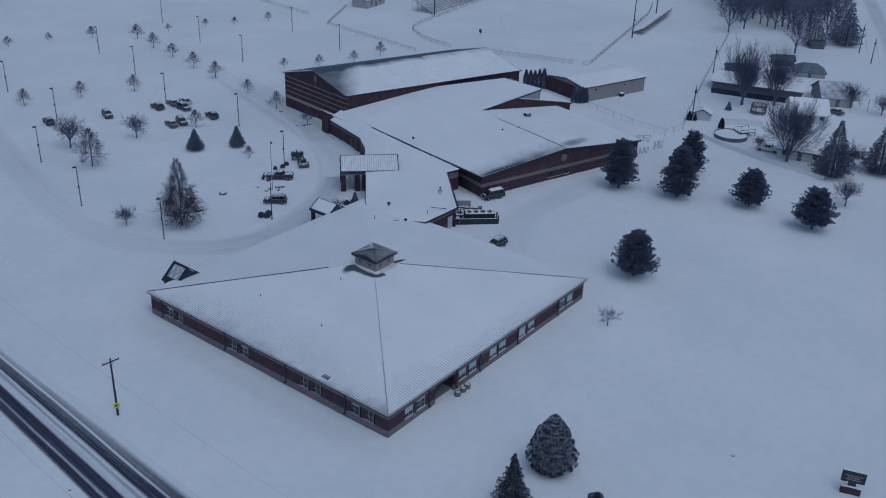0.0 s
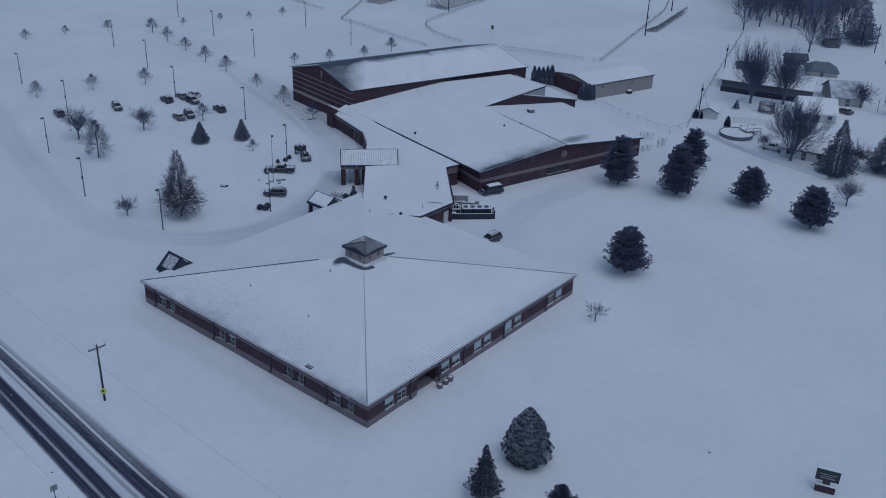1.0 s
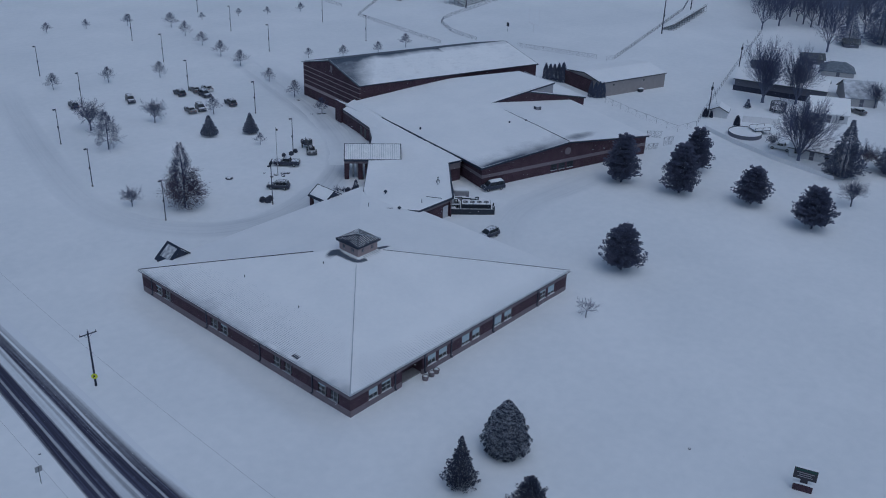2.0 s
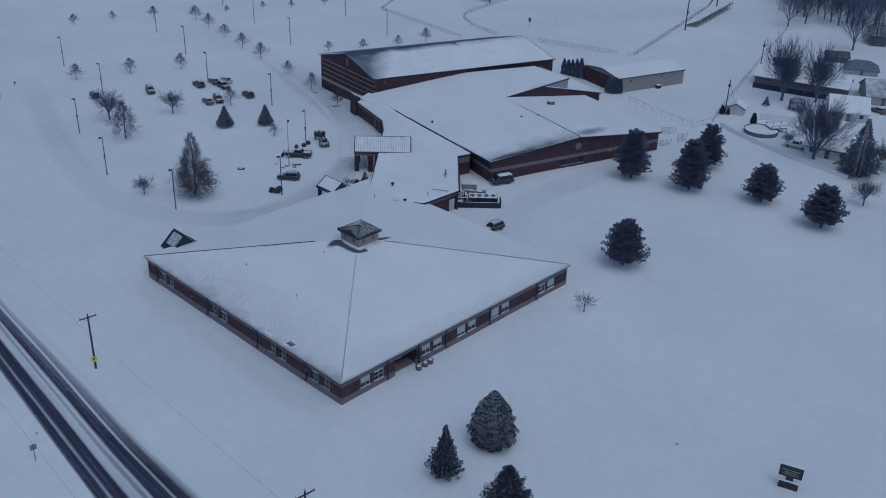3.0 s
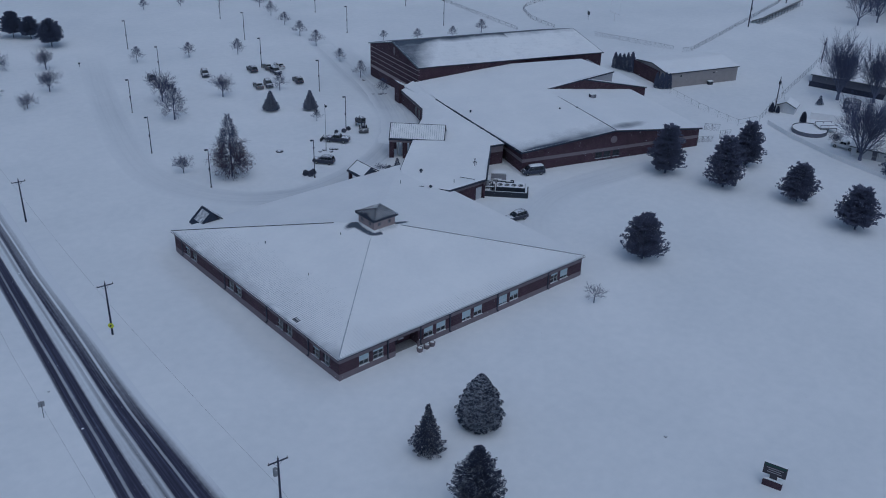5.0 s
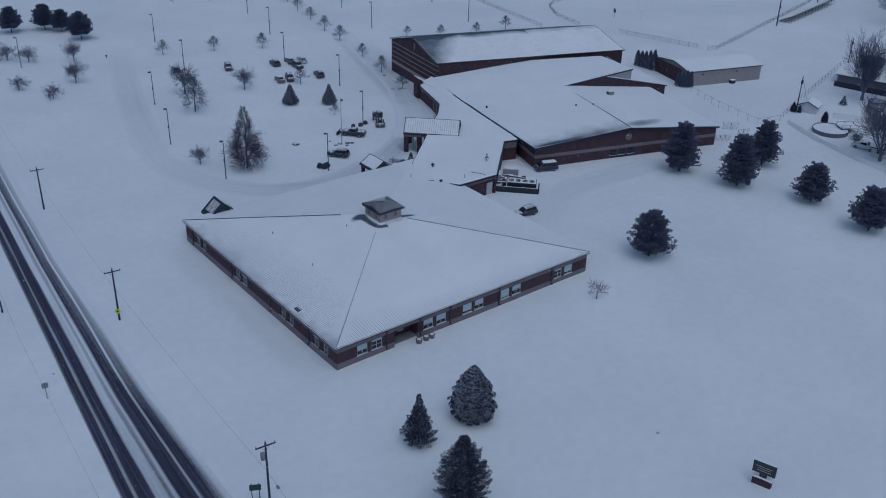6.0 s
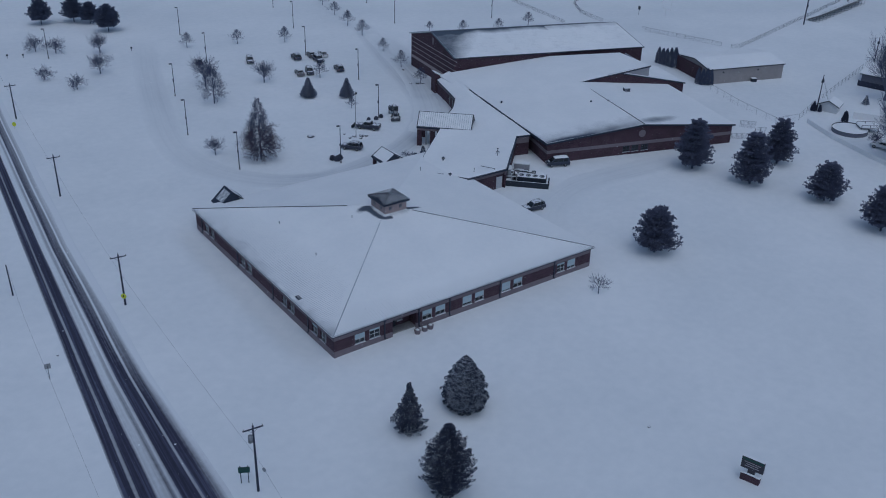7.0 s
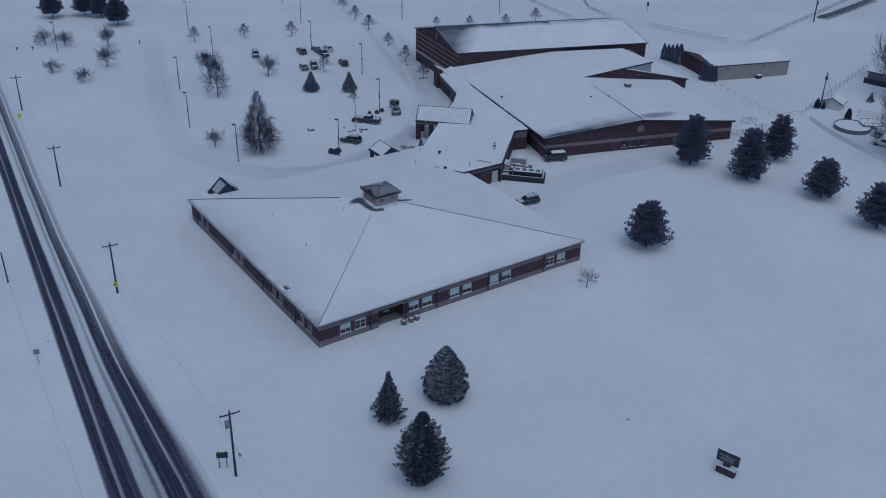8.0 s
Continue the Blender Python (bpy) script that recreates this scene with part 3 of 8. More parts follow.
def downspout(parent, m, x, z1):
    b = Build()
    b.box(x - 0.09, x + 0.09, -0.16, -0.02, 0.25, z1, m)
    b.box(x - 0.09, x + 0.09, -0.42, -0.1, 0.12, 0.28, m)
    b.box(x - 0.16, x + 0.16, -0.2, -0.01, z1 - 0.3, z1, m)
    part("downspout", b, METAL_DARK, parent, "dark square downspout")


S0, S1 = -0.15, 51.2          # outer faces of the square wing
EAVE, PITCH = 3.7, 0.1667     # roof edge height and slope
MID = (S0 + S1) / 2


def square_wing():
    wing = thing("classroom_wing", pose(0, 0, 0), "single-storey square brick classroom wing under a snowy hipped metal roof", "school building")
    size = S1 - S0
    fronts = {
        "south": (pose(S0, S0, 0), [(3.4, 5.2), (5.95, 7.85), (15.6, 17.45), (18.1, 20.0), (23.4, 25.25), (25.9, 27.7), (31.4, 33.25), (33.9, 35.8), (43.5, 45.2), (45.85, 47.7)], [8.6, 14.9, 20.8, 31.0, 42.8], (10.1, 14.5)),
        "west": (pose(S0, S1, 0, 0, 0, -90), [(S1 - b_, S1 - a_) for a_, b_ in ((2.5, 4.3), (5.1, 6.9), (12.6, 14.35), (15.1, 16.9), (27.85, 29.7), (30.4, 32.35), (43.3, 44.95), (45.7, 47.5))], [S1 - y for y in (7.7, 19.6, 33.0, 48.3)], None),
        "north": (pose(S1, S1, 0, 0, 0, 180), [(9, 10.8), (11.6, 13.4), (30, 31.8), (32.6, 34.4)], [8.0, 29.0], None),
        "east": (pose(S1, S0, 0, 0, 0, 90), [(4, 5.8), (6.6, 8.4), (16, 17.8), (18.6, 20.4)], [12.0, 24.0], None),
    }
    shift = 0.15
    for n, (side, (m, wins, spouts, recess)) in enumerate(fronts.items()):
        off = shift if side == "south" else 0.0
        ops = [(a + off, c + off, 0.87, 2.55) for a, c in wins]
        if recess:
            ops.append((recess[0] + off, recess[1] + off, -0.5, 2.75))
        for name, z0, z1, mat, lab, out in (("stone_base", -0.7, 0.78, STONE, "pale cast-stone base course", 0.03), ("wall", 0.78, 2.62, BRICK, "dark red brick wall", 0.0), ("stone_band", 2.62, 3.47, STONE, "pale cast-stone band under the eave", 0.025)):
            b = Build()
            holes_wall(b, size if side in ("south", "north") else size - 0.7, z0, z1, 0.35 + out, ops, m @ pose(0 if side in ("south", "north") else 0.35, -out, 0))
            part(name, b, mat, wing, lab)
        for k, (a, c) in enumerate(wins):
            blind = (0.55, 0.9, 0.5, 0.62, 0.8)[k % 5] if side == "south" else (0.0, 0.18, 0.0)[k % 3]
            if side == "south" and k in (1, 8):
                blind = 0.2
            # south frames are white, the other three sides a darker grey
            window_unit(wing, m, a + off, c + off, 0.87, 2.55, blind, 2, "window", None if side == "south" else DULL_FRAME)
        for x in spouts:
            downspout(wing, m, x + off, 3.4)
    # recessed entry with a glazed door
    m = pose(S0, S0, 0)
    a, c = 10.4, 14.8
    b = Build()
    b.box(a, c, 2.2, 2.5, -0.4, 2.75, m)
    b.box(a - 0.3, a, 0.36, 2.5, -0.4, 2.75, m)
    b.box(c, c + 0.3, 0.36, 2.5, -0.4, 2.75, m)
    part("recess_wall", b, BRICK, wing, "brick walls of a recessed entry")
    b = Build()
    b.box(a - 0.3, c + 0.3, 0.36, 2.5, 2.75, 2.9, m)
    part("recess_ceiling", b, STONE, wing, "pale entry soffit")
    # entry floor in a grey much darker than the snow outside
    b = Build()
    b.box(a, c, 0.5, 2.2, -0.3, 0.06, m)
    part("recess_floor", b, CONCRETE, wing, "grey concrete entry floor")
    b = Build()
    b.box(a + 0.6, a + 1.7, 2.08, 2.18, 0.0, 2.2, m)
    door = part("door", b, DARK_STEEL, wing, "dark steel entry door")
    b = Build()
    b.box(a + 0.78, a + 1.5, 2.05, 2.075, 1.0, 2.0, m)
    part("pane", b, GLASS, door)
    b = Build()
    b.box(a + 1.58, a + 1.66, 1.98, 2.07, 0.9, 1.2, m)
    part("handle", b, STEEL, door)
    window_unit(wing, m @ pose(0, 2.02, 0), a + 2.0, a + 2.9, 0.9, 2.3, 0.0, 1)
    # roof deck, four slopes with ribs and snow
    e0, e1 = S0 - 0.35, S1 + 0.35
    apex = (MID, MID, EAVE + PITCH * (MID - e0))
    crn = [(e0, e0), (e1, e0), (e1, e1), (e0, e1)]
    qx0, qx1, qy0, qy1 = 23.55, 28.05, 23.2, 27.75      # cupola walls

    def scoured(X, Y, k):
        """How far the wind has blown the roof bare round the cupola: a ring on the west, a tongue on the east, thin on the south."""
        dx, dy = max(qx0 - X, X - qx1, 0.0), max(qy0 - Y, Y - qy1, 0.0)
        q = math.hypot(dx, dy)
        if q > 6:
            return 0.0
        fray = 0.2 * wob(X, Y, 1.3, 41)
        c = 0.0
        if k == 3 or (k == 0 and X < qx0 + 0.8):
            open_ = min(1.0, max(0.0, (qy1 + 0.7 - Y) / 0.6))
            c += 2.7 * math.exp(-((q - 1.15 + fray) / 0.45) ** 2) * open_
            c += 2.6 * math.exp(-((X - qx0 + 1.5) / 1.1) ** 2 - ((Y - qy1 + 0.2 + fray) / 0.75) ** 2)
        elif k == 0:
            c += 0.85 * max(0.0, 1.0 - max(0.0, q - 0.5 + fray) / 1.5) * (qx0 < X < qx1 + 1.5)
        elif k == 1 and X > qx1:
            c += 3.0 * math.exp(-((Y - qy0 - 0.1 + fray) / (0.55 - 0.1 * (X - qx1))) ** 2) * max(0.0, min(1.0, (qx1 + 3.6 - X) / 1.5)) if X < qx1 + 3.6 else 0.0
        return c

    for k in range(4):
        p, q = crn[k], crn[(k + 1) % 4]
        P, Q = Vector((*p, EAVE)), Vector((*q, EAVE))
        A = Vector(apex)
        b = Build()
        slab(b, [P, Q, A], 0.22)
        roof = part("roof", b, ROOF_METAL, wing, "dark standing-seam metal roof slope")
        inward = Vector((-(Q - P).y, (Q - P).x, 0)).normalized()
        along = (Q - P).normalized()
        L = (Q - P).length
        sn = Build()
        nu, nv = 150, 110

        def depth(s, t, k=k, L=L):
            d = t * L / 2
            x = (s - 0.5) * (1 - t) * L
            corner = L / 2 + x if k == 0 else L / 2 - x      # metres from the front corner
            band = max(2.2, 6.0 - 0.18 * corner) if k == 0 else 5.4
            h = (0.055 if k in (0, 3) else 0.1) + 0.06 * min(1.0, max(0.0, (d - 0.2 * band - 2.0 * wob(x, d, 0.09, k)) / (1.6 * band)))
            h += 0.02 * wob(x, d, 0.3, 4 + k) + 0.012 * wob(x, d, 1.1, 9)
            edge = min(1.0, min(d, (1 - abs(2 * s - 1)) * 6) * 3 + (0.3 if k in (0, 3) else 0.8))
            return max(0.02, h * edge)

        def shown(s, t, k=k, L=L):
            d, x = t * L / 2, (s - 0.5) * (1 - t) * L
            X, Y = ((MID + x, e0 + d), (e1 - d, MID + x), (MID - x, e1 - d), (e0 + d, MID - x))[k]
            c = (1.04 if k == 3 else 1.25) + 0.2 * wob(x, d, 0.5, 6) * min(1.0, (k == 3) + 0.4) + 0.26 * wob(x, d, 0.06, 14 + k)
            seam = 0.74 + 0.26 * math.cos(6.2832 * x / (0.42 if k == 3 else 0.5))
            c -= scoured(X, Y, k) * seam
            return c - (0.45 * math.exp(-d / 1.6) if k in (0, 3) else 0.0)

        n = int(L / (0.42 if k == 3 else 0.5))
        for i in range(1, n):
            s = i * L / n
            if k == 0:
                reach = 2.6 + 7.5 * math.exp(-s / 8)
            else:
                reach = 8.6
            reach = min(s - 0.05, L - s - 0.05, reach + 1.6 * wob(s, k, 0.15, 31) + 1.2 * wob(s, k, 1.9, 32))
            if reach < 0.3 or k in (1, 2):
                continue
            rows = []
            for j in range(6):
                d = 0.02 + (reach - 0.02) * j / 5
                w = along * ((0.004 + 0.04 * (1 - j / 5) ** 1.2) if k == 0 else (0.002 + 0.03 * (1 - j / 5) ** 1.5))
                t = 2 * d / L
                c = P + along * s + inward * d + Vector((0, 0, PITCH * d))
                top = Vector((0, 0, depth((s - L / 2) / max(0.01, (1 - t) * L) + 0.5, t) + 0.006 + 0.022 * (1 - j / 5)))
                rows.append((c - w, c + w, c - w + top, c + w + top))
            rib = Build()
            for (a0, a1, a2, a3), (b0, b1, b2, b3) in zip(rows, rows[1:]):
                rib.prism([a0, a1, b1, b0], [a2, a3, b3, b2])
            part("seam", rib, RIB, roof)
        inset = -0.14 if k in (1, 2) else 0.12
        snow_patch(sn, P + along * inset * 2 + inward * inset + Vector((0, 0, PITCH * inset)), Q - along * inset * 2 + inward * inset + Vector((0, 0, PITCH * inset)), A, A, nu, nv, depth, 0.2 if k in (1, 2) else 0.06, None, shown)
        part("roof_snow", sn, DUSTED, roof, "thin windblown snow on the roof slope", True)
        g = Build()
        o = -inward * 0.13
        g.prism([P + o - along * 0.13 - Vector((0, 0, 0.15)), Q + o + along * 0.13 - Vector((0, 0, 0.15)), Q - Vector((0, 0, 0.15)), P - Vector((0, 0, 0.15))], [P + o - along * 0.13, Q + o + along * 0.13, Q, P])
        gutter = part("gutter", g, METAL_DARK, wing, "dark metal gutter")
        if k in (0, 3):
            g = Build()
            snow_patch(g, P + o * 0.85, Q + o * 0.85, Q + o * 0.1, P + o * 0.1, 320, 2, lambda s, t, k=k: 0.012 + 0.14 * max(0.0, wob(s * 52, k, 0.8, 51) + 0.5 * wob(s * 52, k, 2.6, 52)) * (1 - abs(2 * t - 1)), 0.02)
            part("snow", g, ROOF_SNOW, gutter, "broken rim of snow on the gutter", True)
        so = Build()
        so.prism([P + inward * 0.01 + Vector((0, 0, -0.24)), Q + inward * 0.01 + Vector((0, 0, -0.24)), Q - along * 0.5 + inward * 0.5 + Vector((0, 0, -0.24)), P + along * 0.5 + inward * 0.5 + Vector((0, 0, -0.24))], [P + inward * 0.01 + Vector((0, 0, -0.225)), Q + inward * 0.01 + Vector((0, 0, -0.225)), Q - along * 0.5 + inward * 0.5 + Vector((0, 0, -0.225)), P + along * 0.5 + inward * 0.5 + Vector((0, 0, -0.225))])
        part("soffit", so, STONE, wing)
        if k == 2:
            continue
        h = Build()
        top = P.lerp(A, (0.84, 0.88, 0.8, 0.8)[k])
        lift = (0.1, 0.16, 0.02, 0.16)[k]
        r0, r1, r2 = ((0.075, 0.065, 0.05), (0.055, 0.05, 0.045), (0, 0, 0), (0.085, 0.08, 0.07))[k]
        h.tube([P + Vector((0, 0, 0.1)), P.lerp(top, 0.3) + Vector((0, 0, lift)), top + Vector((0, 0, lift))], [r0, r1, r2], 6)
        # side hips get the dark cap, the front hip the pale one
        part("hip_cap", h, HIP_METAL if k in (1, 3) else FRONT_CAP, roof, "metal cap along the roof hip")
    # cupola
    z0, z1 = 6.6, 9.55
    cup = Build()
    cup.box(qx0, qx1, qy0, qy1, z0, z1)
    cupola = part("cupola", cup, STRIPE, wing, "square pale stone-faced cupola on the roof peak")
    cm = [(pose(qx0, qy0, 0), qx1 - qx0), (pose(qx0, qy1, 0, 0, 0, -90), qy1 - qy0), (pose(qx1, qy1, 0, 0, 0, 180), qx1 - qx0), (pose(qx1, qy0, 0, 0, 0, 90), qy1 - qy0)]
    for m2, run in cm:
        for x in (run * 0.25, run * 0.72):
            v = Build()
            v.box(x - 0.28, x + 0.28, -0.03, 0.02, z1 - 1.2, z1 - 0.6, m2)
            vent = part("vent", v, METAL_DARK, cupola, "small dark louvred vent")
            for j in range(3):
                v = Build()
                v.box(x - 0.25, x + 0.25, -0.06, -0.03, z1 - 1.15 + j * 0.19, z1 - 1.1 + j * 0.19, m2)
                part("louvre", v, GREY_PANEL, vent)
    k0, k1, j0, j1, ze, zt = qx0 - 0.42, qx1 + 0.42, qy0 - 0.42, qy1 + 0.42, 9.72, 10.42
    peak = Vector(((k0 + k1) / 2, (j0 + j1) / 2, zt))
    cr = [Vector((k0, j0, ze)), Vector((k1, j0, ze)), Vector((k1, j1, ze)), Vector((k0, j1, ze))]
    for k in range(4):
        P, Q = cr[k], cr[(k + 1) % 4]
        b = Build()
        slab(b, [P, Q, peak], 0.3)
        r = part("cupola_roof", b, METAL_DARK, cupola, "dark ribbed pyramid roof slope")
        along = (Q - P).normalized()
        L = (Q - P).length
        inward = Vector((-along.y, along.x, 0))
        deep = (peak - P).dot(inward)
        rise = (zt - ze) / deep
        n = 13
        for i in range(1, n):
            s = i * L / n
            reach = min(s, L - s) * deep / (L / 2) - 0.02
            base = P + along * s
            tip = base + inward * reach + Vector((0, 0, rise * reach))
            w, up = along * 0.04, Vector((0, 0, 0.08))
            rib = Build()
            rib.prism([base - w, base + w, tip + w, tip - w], [base - w + up, base + w + up, tip + w + up, tip - w + up])
            part("rib", rib, METAL_DARK, r)
        for i in range(n):
            # drifts lie against one side of each rib, widest on the sheltered slopes
            wide = (0.15, 0.17, 0.22, 0.07)[k] * (1 + 0.35 * wob(i, k, 0.9, 8))
            s0 = i * L / n + 0.06
            s1 = s0 + wide
            r0 = min(s0, L - s0, s1, L - s1) * deep / (L / 2)
            if r0 < 0.2:
                continue
            a0 = r0 * (0.06 + 0.2 * (wob(i, k, 0.9, 5) + 0.5) if k != 3 else 0.35 + 0.3 * wob(i, k, 0.9, 5))
            a1 = r0 * (0.97 if (i + k) % 3 else 0.88)
            q = [P + along * s0 + inward * a0 + Vector((0, 0, rise * a0)), P + along * s1 + inward * a0 + Vector((0, 0, rise * a0)), P + along * (s1 - wide * 0.3) + inward * a1 + Vector((0, 0, rise * a1)), P + along * s0 + inward * a1 + Vector((0, 0, rise * a1))]
            sn = Build()
            sn.prism(q, [p + Vector((0, 0, 0.05)) for p in q])
            part("snow_strip", sn, ROOF_SNOW, r, "strip of snow beside a rib")
        hb = Build()
        hb.tube([P + Vector((0, 0, 0.06)), peak + Vector((0, 0, 0.1))], [0.09, 0.09], 6)
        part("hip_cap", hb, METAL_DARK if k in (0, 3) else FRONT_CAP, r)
    # plumbing vents
    for x, y in ((8.7, 34.5), (8.4, 20.6), (18.9, 26.6)):
        z = EAVE + PITCH * min(x - e0, y - e0)
        b = Build()
        b.tube([(x, y, z - 0.1), (x, y, z + 0.5)], [0.07, 0.07], 8)
        part("vent_pipe", b, METAL_DARK, wing, "dark plumbing vent pipe")
    # melted patch showing the roof by the west eave
    b = Build()
    for i in range(4):
        y = 11.4 + i * 0.34
        b.box(0.15, 1.3, y, y + 0.17, EAVE + 0.16, EAVE + 0.3)
    part("bare_patch", b, METAL_DARK, wing, "bare patch of dark roof seams")
    return wing


square_wing()


def porch(name, x0, x1, y0, y1, eave, ridge, label, rim=0.3):
    """A gabled entry porch on posts, ridge along y."""
    ob = thing(name, pose((x0 + x1) / 2, (y0 + y1) / 2, 0), label, "porch")
    w, d = (x1 - x0) / 2, (y1 - y0) / 2
    for sx in (-1, 1):
        b = Build()
        q = [(sx * w, -d, eave), (sx * w, d, eave), (0, d, ridge), (0, -d, ridge)]
        if sx > 0:
            q.reverse()
        slab(b, q, 0.22)
        r = part("roof", b, METAL_DARK, ob, "dark metal porch roof slope")
        s = Build()
        fall = (ridge - eave) / w
        snow_patch(s, (sx * (w - rim), sx * -(d - rim), eave + rim * fall), (sx * (w - rim), sx * (d - rim), eave + rim * fall), (sx * rim * 0.5, sx * (d - rim), ridge - rim * 0.5 * fall), (sx * rim * 0.5, sx * -(d - rim), ridge - rim * 0.5 * fall), 30, 20, lambda a, c: (0.06 if rim < 0.4 else 0.03) + 0.03 * wob(a * 5, c * 4, 1.0, sx) + 0.03 * wob(a * 20, c * 12, 1.0, 3), 0.12, None, lambda a, c: 1.2 if rim < 0.4 else (0.42 if sx < 0 else 0.9) + 0.35 * wob(a * 5, c * 4, 1.0, 9))
        part("roof_snow", s, DUSTED, r, "snow lying on the porch roof", True)
    for sy in (-1, 1):
        g = Build()
        yy = sy * (d - 0.3)
        g.prism([(-w + 0.3, yy - 0.08, eave - 0.25), (w - 0.3, yy - 0.08, eave - 0.25), (0, yy - 0.08, ridge - 0.3)], [(-w + 0.3, yy + 0.08, eave - 0.25), (w - 0.3, yy + 0.08, eave - 0.25), (0, yy + 0.08, ridge - 0.3)])
        part("gable", g, METAL_DARK, ob, "dark gable end")
    for sx in (-1, 1):
        for sy in (-1, 1):
            p = Build()
            p.box(sx * (w - 0.55) - 0.3, sx * (w - 0.55) + 0.3, sy * (d - 0.6) - 0.3, sy * (d - 0.6) + 0.3, -0.3, eave - 0.2)
            part("post", bevel_all(p, 0.02, 1), BRICK, ob, "square brick porch pier")
    for sx in (-1, 1):
        bm_ = Build()
        bm_.box(sx * (w - 0.55) - 0.18, sx * (w - 0.55) + 0.18, -d + 0.3, d - 0.3, eave - 0.55, eave - 0.22)
        part("beam", bm_, STONE, ob)
    return ob


porch("entry_porch", 41.2, 46.6, 51.2, 56.6, 3.4, 5.1, "gabled dark-roofed entry porch with brick piers at the school drive")
porch("side_porch", 4.2, 9.9, 50.0, 54.1, 3.3, 5.75, "gabled dark-roofed side porch partly buried by roof snow", 0.7)


def connector():
    ob = thing("connector_wing", pose(0, 0, 0), "low flat-roofed connecting wing under deep smooth snow", "school building")
    out = [(44.5, 42.5), (50.2, 34.2), (59.9, 33.9), (72.8, 46.5), (76.0, 45.5), (83.6, 84.0), (85.4, 90.5), (82.8, 91.5), (78.1, 77.0), (72.6, 70.6), (67.0, 65.6), (60.0, 58.7), (49.3, 48.9)]
    c0x, c0y = 64.0, 58.0

    def zt(x, y):
        """Roof height; it falls to a low eave along the link wall."""
        low = max(0.0, 1 - max(0.0, 0.951 * (x - 78.1) - 0.309 * (y - 77.0)) / 3.0) * min(1.0, max(0.0, (y - 66) / 9))
        return 4.25 + 0.9 * max(0, min(1, (x + y * 0.4 - 78) / 34)) - 1.35 * low

    b = Build()
    for (x, y), (x2, y2) in zip(out, out[1:] + out[:1]):
        w = (Vector((c0x, c0y)) - Vector((x, y))).normalized() * 0.5
        w2 = (Vector((c0x, c0y)) - Vector((x2, y2))).normalized() * 0.5
        q = [(x, y), (x2, y2), (x2 + w2.x, y2 + w2.y), (x + w.x, y + w.y)]
        b.prism([(*p, zt(*p) - 0.3) for p in q], [(*p, zt(*p) - 0.02) for p in q])
    roof = part("roof", b, METAL_DARK, ob, "dark metal roof edge")
    # snow as rings from one inner point out to the edge
    c = Vector((75, 62))
    rim = []
    for p, q in zip(out, out[1:] + out[:1]):
        p, q = Vector(p), Vector(q)
        n = max(1, int((q - p).length / 0.8))
        rim += [p.lerp(q, k / n) for k in range(n)]
    s, rings = Build(), 26
    for k in range(rings + 1):
        f = 1 - (1 - k / rings) ** 1.6
        for p in rim:
            q = c.lerp(p + (c - p).normalized() * 0.3, f)
            s.v.append((q.x, q.y, zt(q.x, q.y) + (0.0 if k == rings else 0.14 + 0.06 * wob(q.x, q.y, 0.15))))
    m = len(rim)
    s.f = [(k * m + a, (k + 1) * m + a, (k + 1) * m + (a + 1) % m, k * m + (a + 1) % m) for k in range(rings) for a in range(m)]
    s.f = [f[::-1] for f in s.f]
    part("roof_snow", s, ROOF_SNOW, roof, "smooth deep roof snow", True)
    # walls that show
    m = pose(50.4, 34.7, 0)
    for name, z0, z1, mat in (("wall", -0.3, 3.1, BRICK), ("stone_band", 3.1, 3.95, STONE)):
        b = Build()
        holes_wall(b, 9.7, z0, z1, 0.3, [(7.4, 9.0, -0.3, 2.6)], m)
        part(name, b, mat, ob)
    d = Build()
    d.box(7.4, 9.0, 0.05, 0.12, -0.2, 2.6, m)
    door = part("door", d, WHITE_FRAME, ob, "white steel service door")
    d = Build()
    d.box(8.75, 8.85, 0.0, 0.05, 0.9, 1.1, m)
    part("handle", d, STEEL, door)
    for p, q in (((59.8, 34.2), (72.5, 46.6)), ((72.6, 46.8), (75.8, 45.8)), ((82.9, 91.3), (78.3, 77.1)), ((78.3, 77.1), (72.8, 70.8)), ((72.8, 70.8), (67.2, 65.7)), ((59.8, 58.5), (49.5, 48.8))):
        P, Q = Vector((*p, 0)), Vector((*q, 0))
        ang = math.degrees(math.atan2((Q - P).y, (Q - P).x))
        mm = pose(P.x, P.y, 0, 0, 0, ang)
        for name, z0, z1, mat, o in (("wall", -0.3, 2.9, BRICK, 0.0), ("stone_band", 2.9, max(2.96, min(zt(*p), zt(*q)) - 0.28), STONE, 0.02)):
            b = Build()
            b.box(0, (Q - P).length, -o, 0.3, z0, z1, mm)
            part(name, b, mat, ob)
    P, Q = Vector((82.9, 91.3, 0)), Vector((78.3, 77.1, 0))
    mm = pose(P.x, P.y, 0, 0, 0, math.degrees(math.atan2((Q - P).y, (Q - P).x)))
    for i in range(2):
        x = 10.2 + i * 2.2
        b = Build()
        b.box(x, x + 1.0, -0.04, 0.05, 0.5, 2.7, mm)
        slot = part("window", b, GLASS, ob, "tall dark window between brick piers")
        b = Build()
        b.box(x - 0.08, x + 1.08, -0.08, -0.01, 0.38, 0.5, mm)
        part("sill", b, STONE, slot)
    # parapet edge along the service yard
    P, Q = Vector((60.0, 33.9, 0)), Vector((72.8, 46.5, 0))
    b = Build()
    mm = pose(P.x, P.y, 0, 0, 0, math.degrees(math.atan2((Q - P).y, (Q - P).x)))
    b.box(0, (Q - P).length, -0.08, 0.25, 4.0, 4.55, mm)
